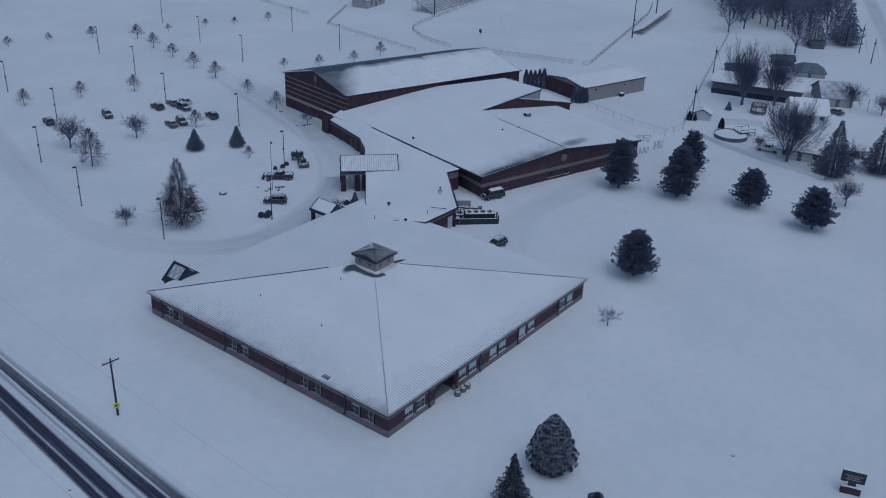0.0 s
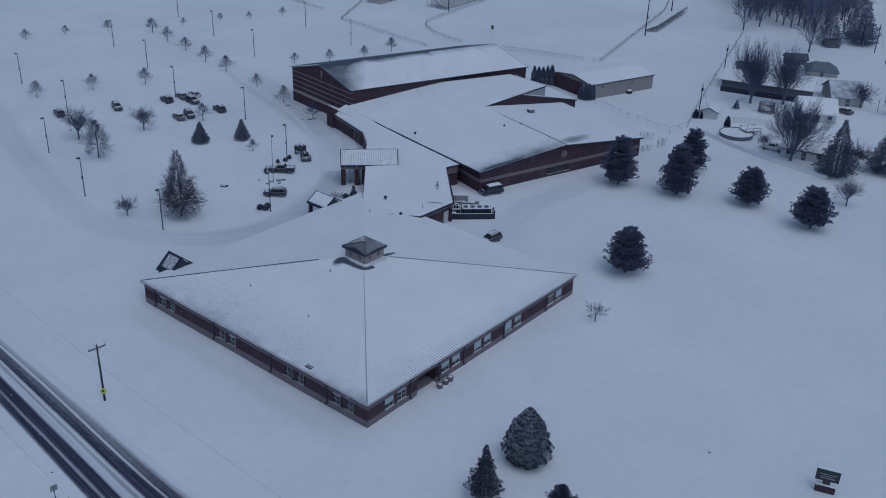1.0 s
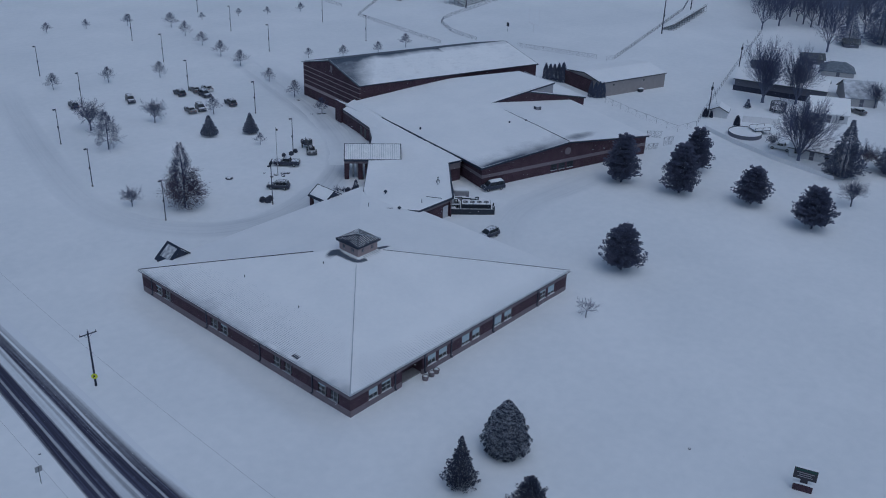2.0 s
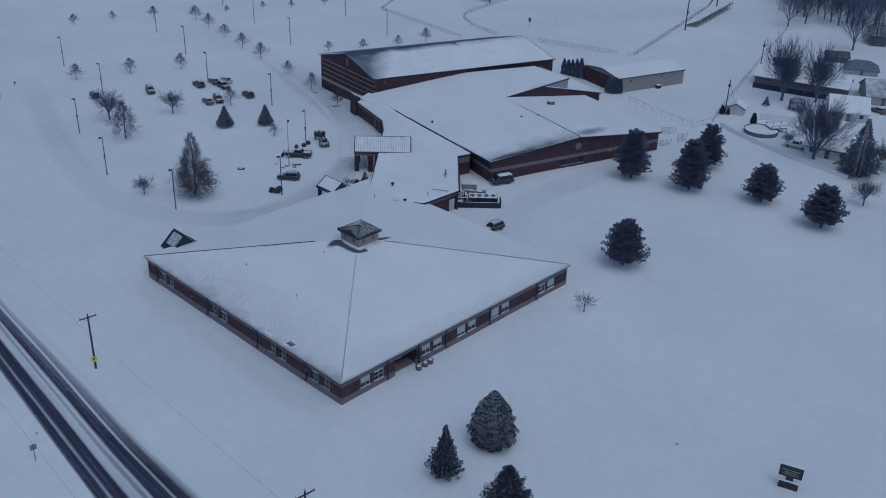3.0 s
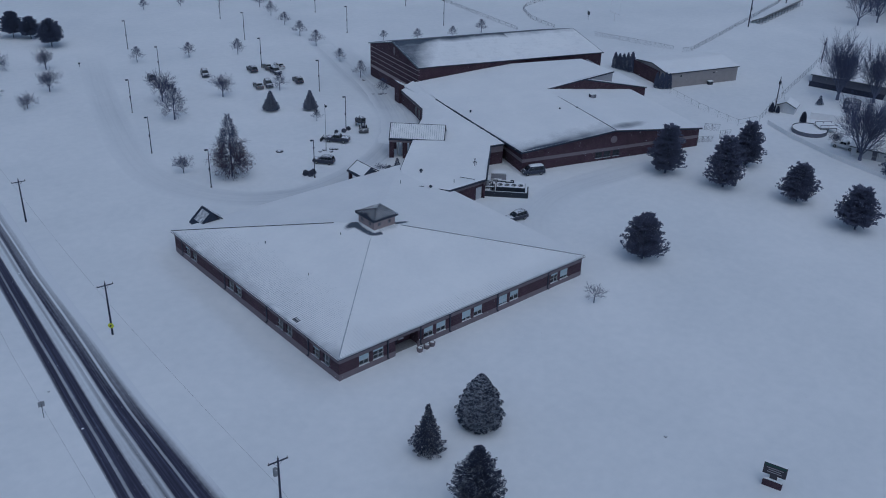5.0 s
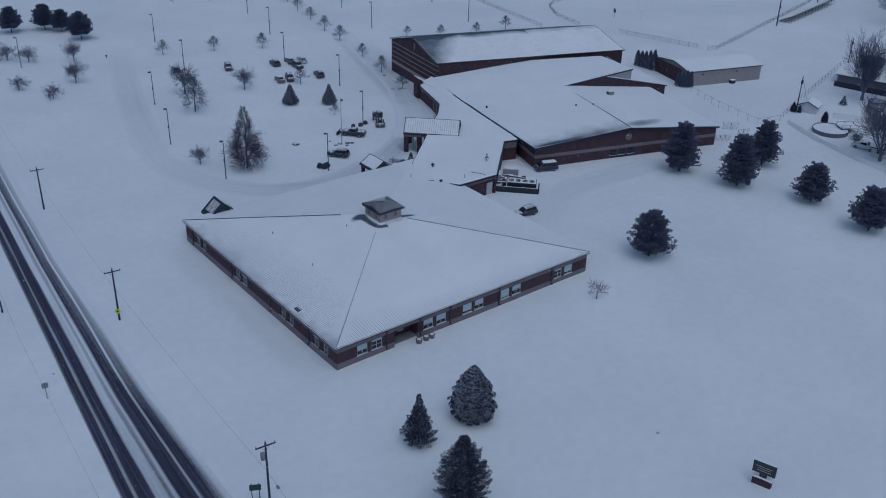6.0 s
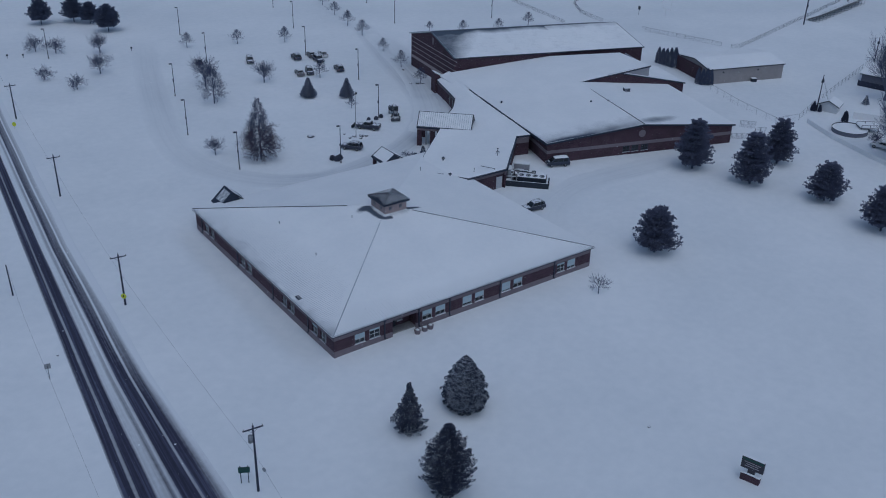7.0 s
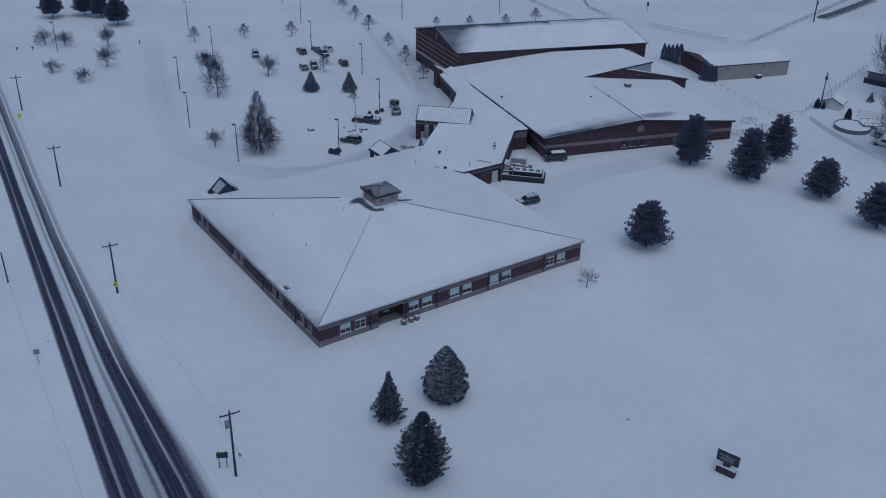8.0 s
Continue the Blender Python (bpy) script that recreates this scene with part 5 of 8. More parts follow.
def storage_building():
    """Tan metal storage building with a brick lean-to, behind the school."""
    ob = thing("storage_building", pose(150.2, 58.2, 0, 0, 0, -17.3), "long tan metal storage building with a snow-covered roof", "storage building")
    L, D, e, r = 24.0, 15.0, 4.2, 5.3
    b = Build()
    gable_front(b, [(0, -0.4), (L, -0.4), (L, e), (0, e)], 0, 0.25)
    wall = part("wall", b, TAN, ob, "tan ribbed metal siding")
    for x in np.arange(0.6, L, 0.6):
        c = Build()
        c.box(x - 0.03, x + 0.03, -0.04, 0.0, -0.3, e)
        part("rib", c, TAN, wall)
    for x in (0, L - 0.25):
        b = Build()
        b.prism([(x, 0.26, -0.4), (x, D, -0.4), (x, D, e), (x, D / 2, r), (x, 0.26, e)], [(x + 0.25, 0.26, -0.4), (x + 0.25, D, -0.4), (x + 0.25, D, e), (x + 0.25, D / 2, r), (x + 0.25, 0.26, e)])
        part("wall", b, TAN, ob)
    b = Build()
    b.box(0.25, L - 0.25, D - 0.25, D, -0.4, e)
    part("wall", b, TAN, ob)
    b = Build()
    slab(b, [(-0.3, -0.3, e + 0.15), (L + 0.3, -0.3, e + 0.15), (L + 0.3, D / 2, r + 0.2), (-0.3, D / 2, r + 0.2)], 0.2)
    slab(b, [(L + 0.3, D + 0.3, e + 0.15), (-0.3, D + 0.3, e + 0.15), (-0.3, D / 2, r + 0.2), (L + 0.3, D / 2, r + 0.2)], 0.2)
    roof = part("roof", b, METAL_DARK, ob)
    s = Build()
    f = lambda a, c: 0.16 + 0.04 * wob(a * 20, c * 8, 0.4)
    snow_patch(s, (-0.2, -0.2, e + 0.16), (L + 0.2, -0.2, e + 0.16), (L + 0.2, D / 2, r + 0.2), (-0.2, D / 2, r + 0.2), 24, 8, f)
    snow_patch(s, (L + 0.2, D + 0.2, e + 0.16), (-0.2, D + 0.2, e + 0.16), (-0.2, D / 2, r + 0.2), (L + 0.2, D / 2, r + 0.2), 24, 8, f)
    part("roof_snow", s, ROOF_SNOW, roof, "deep smooth roof snow", True)
    b = Build()
    b.box(-0.4, -0.05, 3.5, 16.0, -0.4, 4.0)
    part("brick_wall", b, BRICK, ob, "dark brick end wall")
    b = Build()
    b.box(13.6, 15.0, -1.3, -0.3, -0.2, 1.1)
    unit = part("cooling_unit", bevel_all(b, 0.05), DARK_STEEL, ob, "small dark outdoor cooling unit with snow on top")
    s = Build()
    snow_patch(s, (13.6, -1.3, 1.1), (15.0, -1.3, 1.1), (15.0, -0.3, 1.1), (13.6, -0.3, 1.1), 5, 4, lambda a, c: 0.15, 0.16)
    part("snow", s, ROOF_SNOW, unit, "", True)
    for x, w in ((4.4, 0.4), (15.5, 0.4)):
        c = Build()
        c.box(x, x + w, -0.2, -0.02, 3.1, 3.5)
        part("wall_lamp", c, DARK_STEEL, ob, "small dark wall lamp")


storage_building()


# ---- trees ----
def limb(tr, tw, p, d, length, r, order, rng, form):
    """One straight rising limb and, order by order, the finer ones that leave it at narrow angles."""
    up = Vector((0, 0, form["rise"]))
    shake = lambda k: Vector((rng.gauss(0, k), rng.gauss(0, k), rng.gauss(0, k)))
    mid = p + d * (length * 0.5)
    d2 = (d + up + shake(0.05)).normalized()
    end = mid + d2 * (length * 0.5)
    if order == 0:
        tw.tube([p, end], [form["fine"], form["fine"] * 0.4], 3, False)
        return
    r1 = max(form["fine"], r * 0.45)
    (tr if order > 1 else tw).tube([p, mid, end], [r, (r + r1) / 2, r1], 5 if order > 1 else 3, False)
    n = form["kids"]
    for k in range(n):
        s = 0.2 + 0.78 * (k + 0.8 * rng.random()) / n
        q = p.lerp(mid, 2 * s) if s < 0.5 else mid.lerp(end, 2 * s - 1)
        axis = d if s < 0.5 else d2
        side = axis.cross(Vector((math.cos(2.4 * k + r * 90), math.sin(2.4 * k + r * 90), 0.3))).normalized()
        a = math.radians(rng.uniform(*form["open"]))
        limb(tr, tw, q, (axis * math.cos(a) + side * math.sin(a) + up * 0.6).normalized(), length * rng.uniform(0.5, 0.72) * (1.1 - 0.45 * s), (r + (r1 - r) * s) * 0.55, order - 1, rng, form)
    limb(tr, tw, end, (d2 + shake(0.12)).normalized(), length * 0.5, r1, order - 1, rng, form)


def winter_tree(name, height, width, seed, form, label, twig=None, dead=0):
    """A leafless tree of straight rising limbs, forking from a short bole or leaving one leader, drawn up to its height and width."""
    rng = random.Random(seed)
    ob = thing(name, pose(0, 0, -40), label, "tree")
    tr, tw = Build(), Build()
    z0, R = height * form["bole"], form["trunk"]
    if form["leader"]:
        tr.tube([(0, 0, -0.2), (0, 0, 0.15), (0.02 * height, 0, height * 0.5), (0, 0, height * 0.9)], [R * 1.4, R * 1.1, R * 0.6, form["fine"]], 7)
        for k in range(form["limbs"]):
            f = (k + rng.random()) / form["limbs"]
            w, tilt = 2.4 * k + rng.uniform(-0.4, 0.4), math.radians(form["tilt"] * (1 - form["close"] * f) + rng.uniform(-6, 6))
            d = Vector((math.sin(tilt) * math.cos(w), math.sin(tilt) * math.sin(w), math.cos(tilt)))
            limb(tr, tw, Vector((0, 0, z0 + (height * 0.9 - z0) * f)), d, height * 0.3 * min(1.1 - form["taper"] * f, form["skirt"] + 4 * f) * rng.uniform(0.8, 1.15), R * (0.42 - 0.3 * f), form["order"], rng, form)
    else:
        tr.tube([(0, 0, -0.2), (0, 0, 0.15), (0.1 * R, 0, z0 * 0.6), (0, 0, z0)], [R * 1.4, R * 1.15, R, R * 0.95], 8)
        for k in range(form["limbs"]):
            w, tilt = 2.4 * k + rng.uniform(-0.4, 0.4), math.radians(form["tilt"] * ((k + 0.6) / form["limbs"]) ** 0.7)
            d = Vector((math.sin(tilt) * math.cos(w), math.sin(tilt) * math.sin(w), math.cos(tilt)))
            limb(tr, tw, Vector((0, 0, z0 * rng.uniform(0.75, 1.0))), d, height * 0.42 * rng.uniform(0.85, 1.1), R * 0.4, form["order"], rng, form)
    out = sorted(math.hypot(v[0], v[1]) for v in tw.v)
    sx, sz = width / 2 / out[int(len(out) * 0.97)], height / max(v[2] for v in tw.v)
    for b in (tr, tw):
        b.v = [(x * sx, y * sx, z * sz) for x, y, z in b.v]
    part("trunk", tr, BARK_HAZE if twig else BARK, ob, "bare trunk and limbs", True)
    part("crown", tw, twig or TWIG, ob, "fine leafless twigs")
    if dead:
        lf = Build()
        for _ in range(dead):
            v = Vector(tw.v[rng.randrange(len(tw.v))])
            if rng.random() < (v.z / height - 0.3) * 3.0:
                continue
            d = Vector((v.x, v.y, 0)).normalized() * 0.9 + Vector((rng.uniform(-0.6, 0.6), rng.uniform(-0.6, 0.6), rng.uniform(-0.8, 0.1)))
            lf.spike(v + Vector((rng.uniform(-0.05, 0.05), rng.uniform(-0.05, 0.05), rng.uniform(-0.08, 0.02))), d, rng.uniform(0.2, 0.42), 0.038)
        part("leaves", lf, OAK_LEAF, ob, "clinging dead brown leaves")
    return ob


LOT = dict(leader=True, skirt=1.1, taper=0.85, close=0.65, bole=0.24, trunk=0.07, limbs=26, tilt=66, order=2, kids=7, fine=0.0095, rise=0.08, open=(25, 52))
SPREAD = dict(leader=False, bole=0.22, trunk=0.12, limbs=12, tilt=50, order=3, kids=5, fine=0.0115, rise=0.03, open=(25, 52))
ELM = dict(leader=False, bole=0.07, trunk=0.36, limbs=11, tilt=33, order=3, kids=7, fine=0.0165, rise=0.1, open=(20, 42))
PIN = dict(leader=True, skirt=0.8, taper=0.98, close=0.3, bole=0.13, trunk=0.22, limbs=90, tilt=94, order=2, kids=8, fine=0.0145, rise=0.04, open=(24, 50))
FAR = dict(leader=False, bole=0.12, trunk=0.24, limbs=7, tilt=44, order=3, kids=4, fine=0.026, rise=0.06, open=(18, 38))


CONE = ((0, 0.5), (0.06, 0.82), (0.14, 1.0), (0.3, 0.84), (0.55, 0.52), (0.8, 0.24), (1, 0.03))
EGG = ((0, 0.42), (0.08, 0.7), (0.2, 0.96), (0.32, 1.0), (0.5, 0.88), (0.7, 0.62), (0.88, 0.3), (1, 0.05))


def spruce(name, height, radius, seed, material, label, droop=0.35, shape=CONE, step=0.3, per=11, ragged=0.15, dense=1.0, size=1.0, frost=0.0, scallop=0.1, narrow=1.0, lift=0.0, tiers=0.0):
    """Whorls of flat sprays round a straight trunk, each spray a fan of short needle clumps."""
    rng = random.Random(seed)
    ob = thing(name, pose(0, 0, -40), label, "tree")
    t = Build()
    t.tube([(0, 0, -0.2), (0, 0, height * 0.5), (0, 0, height * 0.97)], [height * 0.02, height * 0.012, 0.02], 7)
    part("trunk", t, BARK, ob, "dark trunk", True)
    c, fr = Build(), Build()
    z = 0.4
    while z < height * 0.985:
        f = z / height
        R = radius * float(np.interp(f, [p[0] for p in shape], [p[1] for p in shape]))
        n = max(5, int(per * (0.35 + 0.65 * R / radius) + 0.5))
        off = rng.random() * 6.3
        for k in range(n):
            w = off + 6.283 * (k + rng.uniform(-0.35, 0.35)) / n
            L = R * (1 + rng.uniform(-ragged, ragged))
            zz = z + rng.uniform(-0.12, 0.12) * step
            out = Vector((math.cos(w), math.sin(w), 0))
            side = Vector((-out.y, out.x, 0))
            half = min(0.7, 5.2 / n) * L * narrow
            sag = min(droop * L, zz - 0.15)
            m = max(8, int(34 * dense * min(1.0, 0.25 + L / radius)))
            for i in range(m):
                u_ = 1 - 0.8 * rng.random() ** 1.3
                v_ = rng.uniform(-1, 1)
                wide = half * (1.15 - u_) * 1.5 * min(1.0, u_ * 2)
                p = out * (L * u_) + side * (v_ * wide) + Vector((0, 0, zz - sag * u_ * u_ * 0.8 + 0.1 * L * u_ * (1 - u_) + lift * L * u_ ** 3 - scallop * v_ * v_ + rng.uniform(-0.04, 0.04)))
                d = out * 0.8 + side * (v_ * 0.9 * narrow + rng.uniform(-0.3, 0.3)) + Vector((0, 0, rng.uniform(-0.35, 0.1) + lift))
                if tiers and u_ > 0.8:
                    p.z -= tiers * (u_ - 0.8) / 0.2
                    d.z -= 0.2
                c.spike(p, d, size * rng.uniform(0.2, 0.36), size * rng.uniform(0.04, 0.065))
                if rng.random() < frost * (1.25 - (0.5 if tiers else 1.1) * abs(v_)) and u_ > (0.62 if tiers else 0.5) and not (tiers and u_ > 0.9):
                    fr.spike(p + Vector((0, 0, 0.05 * size)), d + Vector((0, 0, -0.1)), size * rng.uniform(0.25, 0.4), size * rng.uniform(0.022, 0.036))
        z += step * (0.85 + 0.3 * rng.random()) * (1.0 if f < 0.75 else 0.75)
    c.spike(Vector((0, 0, height - 0.5)), Vector((0, 0, 1)), 0.6, 0.06)
    part("crown", c, material, ob, "layered needle sprays")
    if frost:
        part("frost", fr, FROST, ob, "snow caught on the sprays")
    return ob


def pine(name, height, radius, seed, label, low=0.14, material=None):
    """Rounded dark pine: limbs ending in needle tufts, with gaps."""
    rng = random.Random(seed)
    ob = thing(name, pose(0, 0, -40), label, "tree")
    t, c = Build(), Build()
    t.tube([(0, 0, -0.2), (0.1, 0.05, height * 0.45), (0, 0, height * 0.93)], [height * 0.022, height * 0.015, 0.03], 8)
    z = height * low
    while z < height * 0.97:
        f = (z / height - low) / (1 - low)
        R = radius * float(np.interp(f, [0, 0.07, 0.18, 0.4, 0.65, 0.87, 1], [0.62, 0.9, 1.0, 0.86, 0.63, 0.38, 0.1]))
        n = int(6 + 6 * R / radius)
        off = rng.random() * 6.3
        for k in range(n):
            w = off + 6.283 * (k + rng.uniform(-0.35, 0.35)) / n
            L = R * rng.uniform(0.66, 1.14)
            out = Vector((math.cos(w), math.sin(w), 0))
            tip = out * L + Vector((0, 0, z + L * (rng.uniform(-0.08, 0.08) + 0.3 * f)))
            base = Vector((0, 0, z))
            t.tube([base, base.lerp(tip, 0.55) - Vector((0, 0, 0.1)), tip], [0.05, 0.035, 0.015], 3, False)
            for j in range(9):
                u_ = rng.uniform(0.15, 0.72)
                side = Vector((-out.y, out.x, 0)) * rng.uniform(-0.4, 0.4) * L * (0.85 - 0.4 * u_)
                c.spike(base.lerp(tip, u_) + side, out + Vector((rng.uniform(-0.5, 0.5), rng.uniform(-0.5, 0.5), rng.uniform(-0.1, 0.5))), min(1.0, 0.35 * L) * rng.uniform(0.8, 1.2), 0.14)
            for j in range(34 if L > 1 else 14):
                u_ = 1.02 - 0.85 * rng.random() ** 1.1
                side = Vector((-out.y, out.x, 0)) * rng.uniform(-0.5, 0.5) * L * (0.85 - 0.45 * u_)
                p = base.lerp(tip, u_) + side + Vector((0, 0, rng.uniform(-0.05, 0.16)))
                axis = out * 0.9 + Vector((rng.uniform(-0.5, 0.5), rng.uniform(-0.5, 0.5), rng.uniform(0.2, 0.8)))
                for _ in range(6):
                    d = axis + Vector((rng.gauss(0, 0.38), rng.gauss(0, 0.38), rng.gauss(0, 0.38)))
                    c.spike(p, d, rng.uniform(0.28, 0.5), 0.055)
        z += height * 0.062 * rng.uniform(0.75, 1.25)
    part("trunk", t, BARK, ob, "dark trunk and limbs", True)
    part("crown", c, material or NEEDLE_DARK, ob, "dark needle tufts with gaps")
    return ob


def arborvitae(name, height, radius, seed, label, material=None):
    rng = random.Random(seed)
    ob = thing(name, pose(0, 0, -40), label, "shrub")
    c = Build()
    for _ in range(650):
        f = rng.random()
        w = rng.random() * 6.283
        R = radius * (1 - f ** 2.4) * rng.uniform(0.55, 1.0)
        out = Vector((math.cos(w), math.sin(w), 0))
        c.spike(out * R + Vector((0, 0, f * height * 0.93 - 0.05)), out * 0.35 + Vector((0, 0, 1)) + Vector((rng.uniform(-0.3, 0.3), rng.uniform(-0.3, 0.3), 0)), rng.uniform(0.35, 0.7), 0.1)
    part("crown", c, material or NEEDLE, ob, "upright evergreen sprays")
    t = Build()
    t.tube([(0, 0, -0.2), (0, 0, height * 0.6)], [0.07, 0.03], 6)
    part("trunk", t, BARK, ob, "thin hidden trunk")
    return ob


def place(proto, spots, group, rng):
    """Sets copies of a prototype at (x, y, scale); the prototype itself takes the first spot."""
    for i, (x, y, s) in enumerate(spots):
        m = pose(x, y, ground_z(x, y), 0, 0, rng.uniform(0, 360)) @ Matrix.Diagonal((s * rng.uniform(0.92, 1.08), s * rng.uniform(0.92, 1.08), s, 1))
        if i == 0:
            proto.matrix_world = m
            tagged(proto, group=group)
        else:
            copy = copy_thing(proto, Matrix.Identity(4))
            copy.matrix_world = m
            tagged(copy, group=group)


def plant_trees():
    rng = random.Random(5)
    lot = "young trees round the car park"
    small = [winter_tree("bare_tree", 5.0, 4.6, 10 + k, LOT, "young leafless tree standing in the snowy car park") for k in range(3)]
    spots = [(73.0, 223.6, 0.72), (85.5, 220.8, 0.68), (98.2, 216.0, 0.82), (107.9, 204.7, 1.04), (104.5, 191.5, 1.04), (122.0, 206.8, 0.55), (101.5, 177.8, 0.92), (98.1, 163.3, 1.05), (95.7, 150.3, 1.05), (135.1, 203.1, 0.6), (144.4, 198.4, 0.6), (156.7, 194.3, 0.7), (44.2, 165.2, 0.96), (58.6, 161.5, 0.93), (71.7, 156.1, 1.0), (63.5, 119.2, 0.96), (58.2, 93.5, 0.62), (91.8, 131.9, 0.86), (117.1, 144.2, 0.65), (87.8, 116.0, 1.04), (83.7, 100.3, 0.95), (125.5, 137.5, 0.8), (137.0, 133.5, 0.8), (149.0, 133.0, 0.95)]
    for k in range(3):
        place(small[k], spots[k::3], lot, rng)
    wide = [winter_tree("bare_tree", 6.4, 6.2, 30 + k, SPREAD, "spreading leafless tree in the snow") for k in range(2)]
    wspots = [(48.8, 123.3, 1.02), (34.6, 129.0, 1.4), (20.9, 172.8, 1.02), (14.7, 153.2, 1.08), (17.2, 82.7, 0.7), (125.1, -22.3, 1.15), (200.0, -0.5, 1.25), (199.3, -9.4, 1.05), (147.5, 5.8, 0.62), (196, -22, 1.2)]
    for k in range(2):
        place(wide[k], wspots[k::2], "spreading bare trees", rng)
    bent = [winter_tree("bare_tree", 5.6, 6.8, 36 + k, dict(SPREAD, tilt=78, rise=0.03, kids=5), "flat-crowned leafless tree swept by the wind") for k in range(2)]
    for k in range(2):
        place(bent[k], [(5.8, 183.8, 1.05), (10.2, 179.0, 0.95), (0.7, 155.4, 0.85), (5.5, 143.2, 0.8)][k::2], "spreading bare trees", rng)
    dark = winter_tree("bare_tree", 9.4, 7.0, 44, dict(LOT, bole=0.2, trunk=0.15, limbs=40, tilt=88, kids=8, fine=0.0135), "tall dense leafless tree beside a car-park lamp")
    place(dark, [(30.9, 114.7, 1.0)], "tall bare trees", rng)
    oak = winter_tree("pin_oak", 14.2, 7.9, 52, PIN, "tall conical pin oak holding dead brown leaves below", None, 20000)
    place(oak, [(24.5, 75.0, 1.0)], "", rng)
    big = [winter_tree("bare_tree", 17.0, 14.0, 60 + k, dict(FAR, kids=5, fine=0.02, limbs=8), "large old leafless tree among the houses", TWIG_HAZE) for k in range(3)]
    bspots = [(266, 64, 1.0), (284, 53, 0.95), (300, 56, 1.0), (276, 62, 1.0), (303, 46, 1.0), (312, 60, 1.1), (322, 52, 1.0), (318, 70, 1.1), (330, 62, 1.0), (300, 74, 1.0), (252, 34, 1.15), (335, 78, 1.1), (345, 70, 1.1), (352, 86, 1.1), (340, 96, 1.1), (325, 86, 1.05), (362, 78, 1.1), (322, 42, 1.0), (338, 50, 1.0), (290, 72, 1.0), (313, 78, 1.0), (347, 60, 1.0), (356, 68, 1.1), (292, 36, 1.05), (332, 70, 1.0), (341, 62, 1.1), (308, 66, 1.0), (350, 76, 1.1), (327, 78, 1.0), (316, 54, 1.0), (334, 56, 1.0), (295, 66, 1.0), (366, 92, 1.1), (358, 98, 1.1), (346, 104, 1.0), (336, 88, 1.1), (328, 96, 1.0), (318, 92, 1.0), (372, 84, 1.1), (306, 84, 1.0), (344, 84, 1.1), (322, 62, 1.1), (310, 72, 1.0), (338, 66, 1.0)]
    for k in range(3):
        place(big[k], bspots[k::3], "old trees by the houses", rng)
    garden = [winter_tree("bare_tree", 17.0, 10.0, 80 + k, ELM, "tall old leafless tree forking low in the gardens", TWIG_HAZE) for k in range(2)]
    broad = winter_tree("bare_tree", 17.8, 14.4, 83, dict(ELM, tilt=42, fine=0.022), "broad old leafless tree forking low in the gardens", TWIG_HAZE)
    place(broad, [(143.7, -2.6, 0.98)], "old garden trees", rng)
    place(garden[0], [(181.0, 24.0, 1.2)], "old garden trees", rng)
    place(garden[1], [(187.1, 16.9, 1.04)], "old garden trees", rng)
    tiny = winter_tree("bare_tree", 3.9, 4.2, 71, dict(SPREAD, bole=0.32, trunk=0.07, limbs=8, kids=5, order=2, tilt=75, fine=0.016), "small leafless lawn tree beside the classroom wing")
    place(tiny, [(45.7, -8.2, 1.0)], "", rng)
    # evergreens
    front = spruce("spruce", 7.8, 2.15, 3, NEEDLE, "slim dark spruce lightly dusted with snow", 0.3, CONE, 0.42, 12, 0.28, 3.6, 0.6, 0.1, 0.1, 0.68, 0.3)
    place(front, [(-0.5, -20.6, 1.0)], "front lawn spruces", rng)
    plump = spruce("spruce", 8.7, 3.3, 4, NEEDLE_FROST, "broad dense spruce heavily frosted with snow", 0.06, EGG, 0.56, 14, 0.09, 8.5, 0.6, 0.9, 0.14, 1.0, 0.0, 0.14)
    place(plump, [(8.6, -20.6, 1.0)], "front lawn spruces", rng)
    twin = spruce("spruce", 10.6, 3.05, 6, NEEDLE, "tall bushy dark spruce on the front lawn", 0.02, EGG, 0.4, 15, 0.24, 4.4, 0.6, 0.07, 0.1, 0.65, 0.3)
    place(twin, [(-3.4, -33.2, 1.0)], "front lawn spruces", rng)
    yard = spruce("spruce", 5.3, 1.9, 8, NEEDLE_FAR, "small conical spruce in the school drive island", 0.15, CONE, 0.3, 12, 0.14, 3.2, 0.7, 0.5, 0.1, 0.9, 0.15)
    place(yard, [(53.1, 106.5, 1.02), (61.5, 101.4, 1.0)], "island spruces", rng)
    far = spruce("spruce", 13.6, 4.7, 9, NEEDLE_FAR, "tall snow-dusted spruce beside the houses", 0.34, CONE, 0.56, 12, 0.26, 2.6, 1.15, 0.1, 0.1, 0.8, 0.2)
    place(far, [(141.5, -14.0, 1.0), (151.8, -21.9, 0.95), (160, -27, 1.0)], "spruces by the houses", rng)
    # pale needles carry the haze of this distance in their colour
    hazy = spruce("spruce", 15.5, 5.2, 13, NEEDLE_HAZE, "tall spruce by the side street, distance haze in its colour", 0.34, CONE, 0.7, 11, 0.3, 1.6, 1.5, 0.0, 0.1, 0.8, 0.2)
    place(hazy, [(277, 24.6, 1.0), (284, 28.5, 1.1), (268, 33.0, 0.85)], "spruces by the houses", rng)
    lawn = [pine("pine", 8.8, 4.3, 20 + k, "rounded dark pine on the snowy lawn", 0.17) for k in range(2)]
    place(lawn[0], [(64.6, -3.0, 1.0), (107.7, -20.9, 1.02)], "lawn pines", rng)
    place(lawn[1], [(110.5, -6.4, 0.94)], "lawn pines", rng)
    tall = [pine("pine", 11.5, 4.1, 26 + k, "tall ragged dark pine beside the brick wing", 0.12) for k in range(2)]
    place(tall[0], [(100.4, 19.7, 1.0), (118.6, 11.4, 0.92)], "lawn pines", rng)
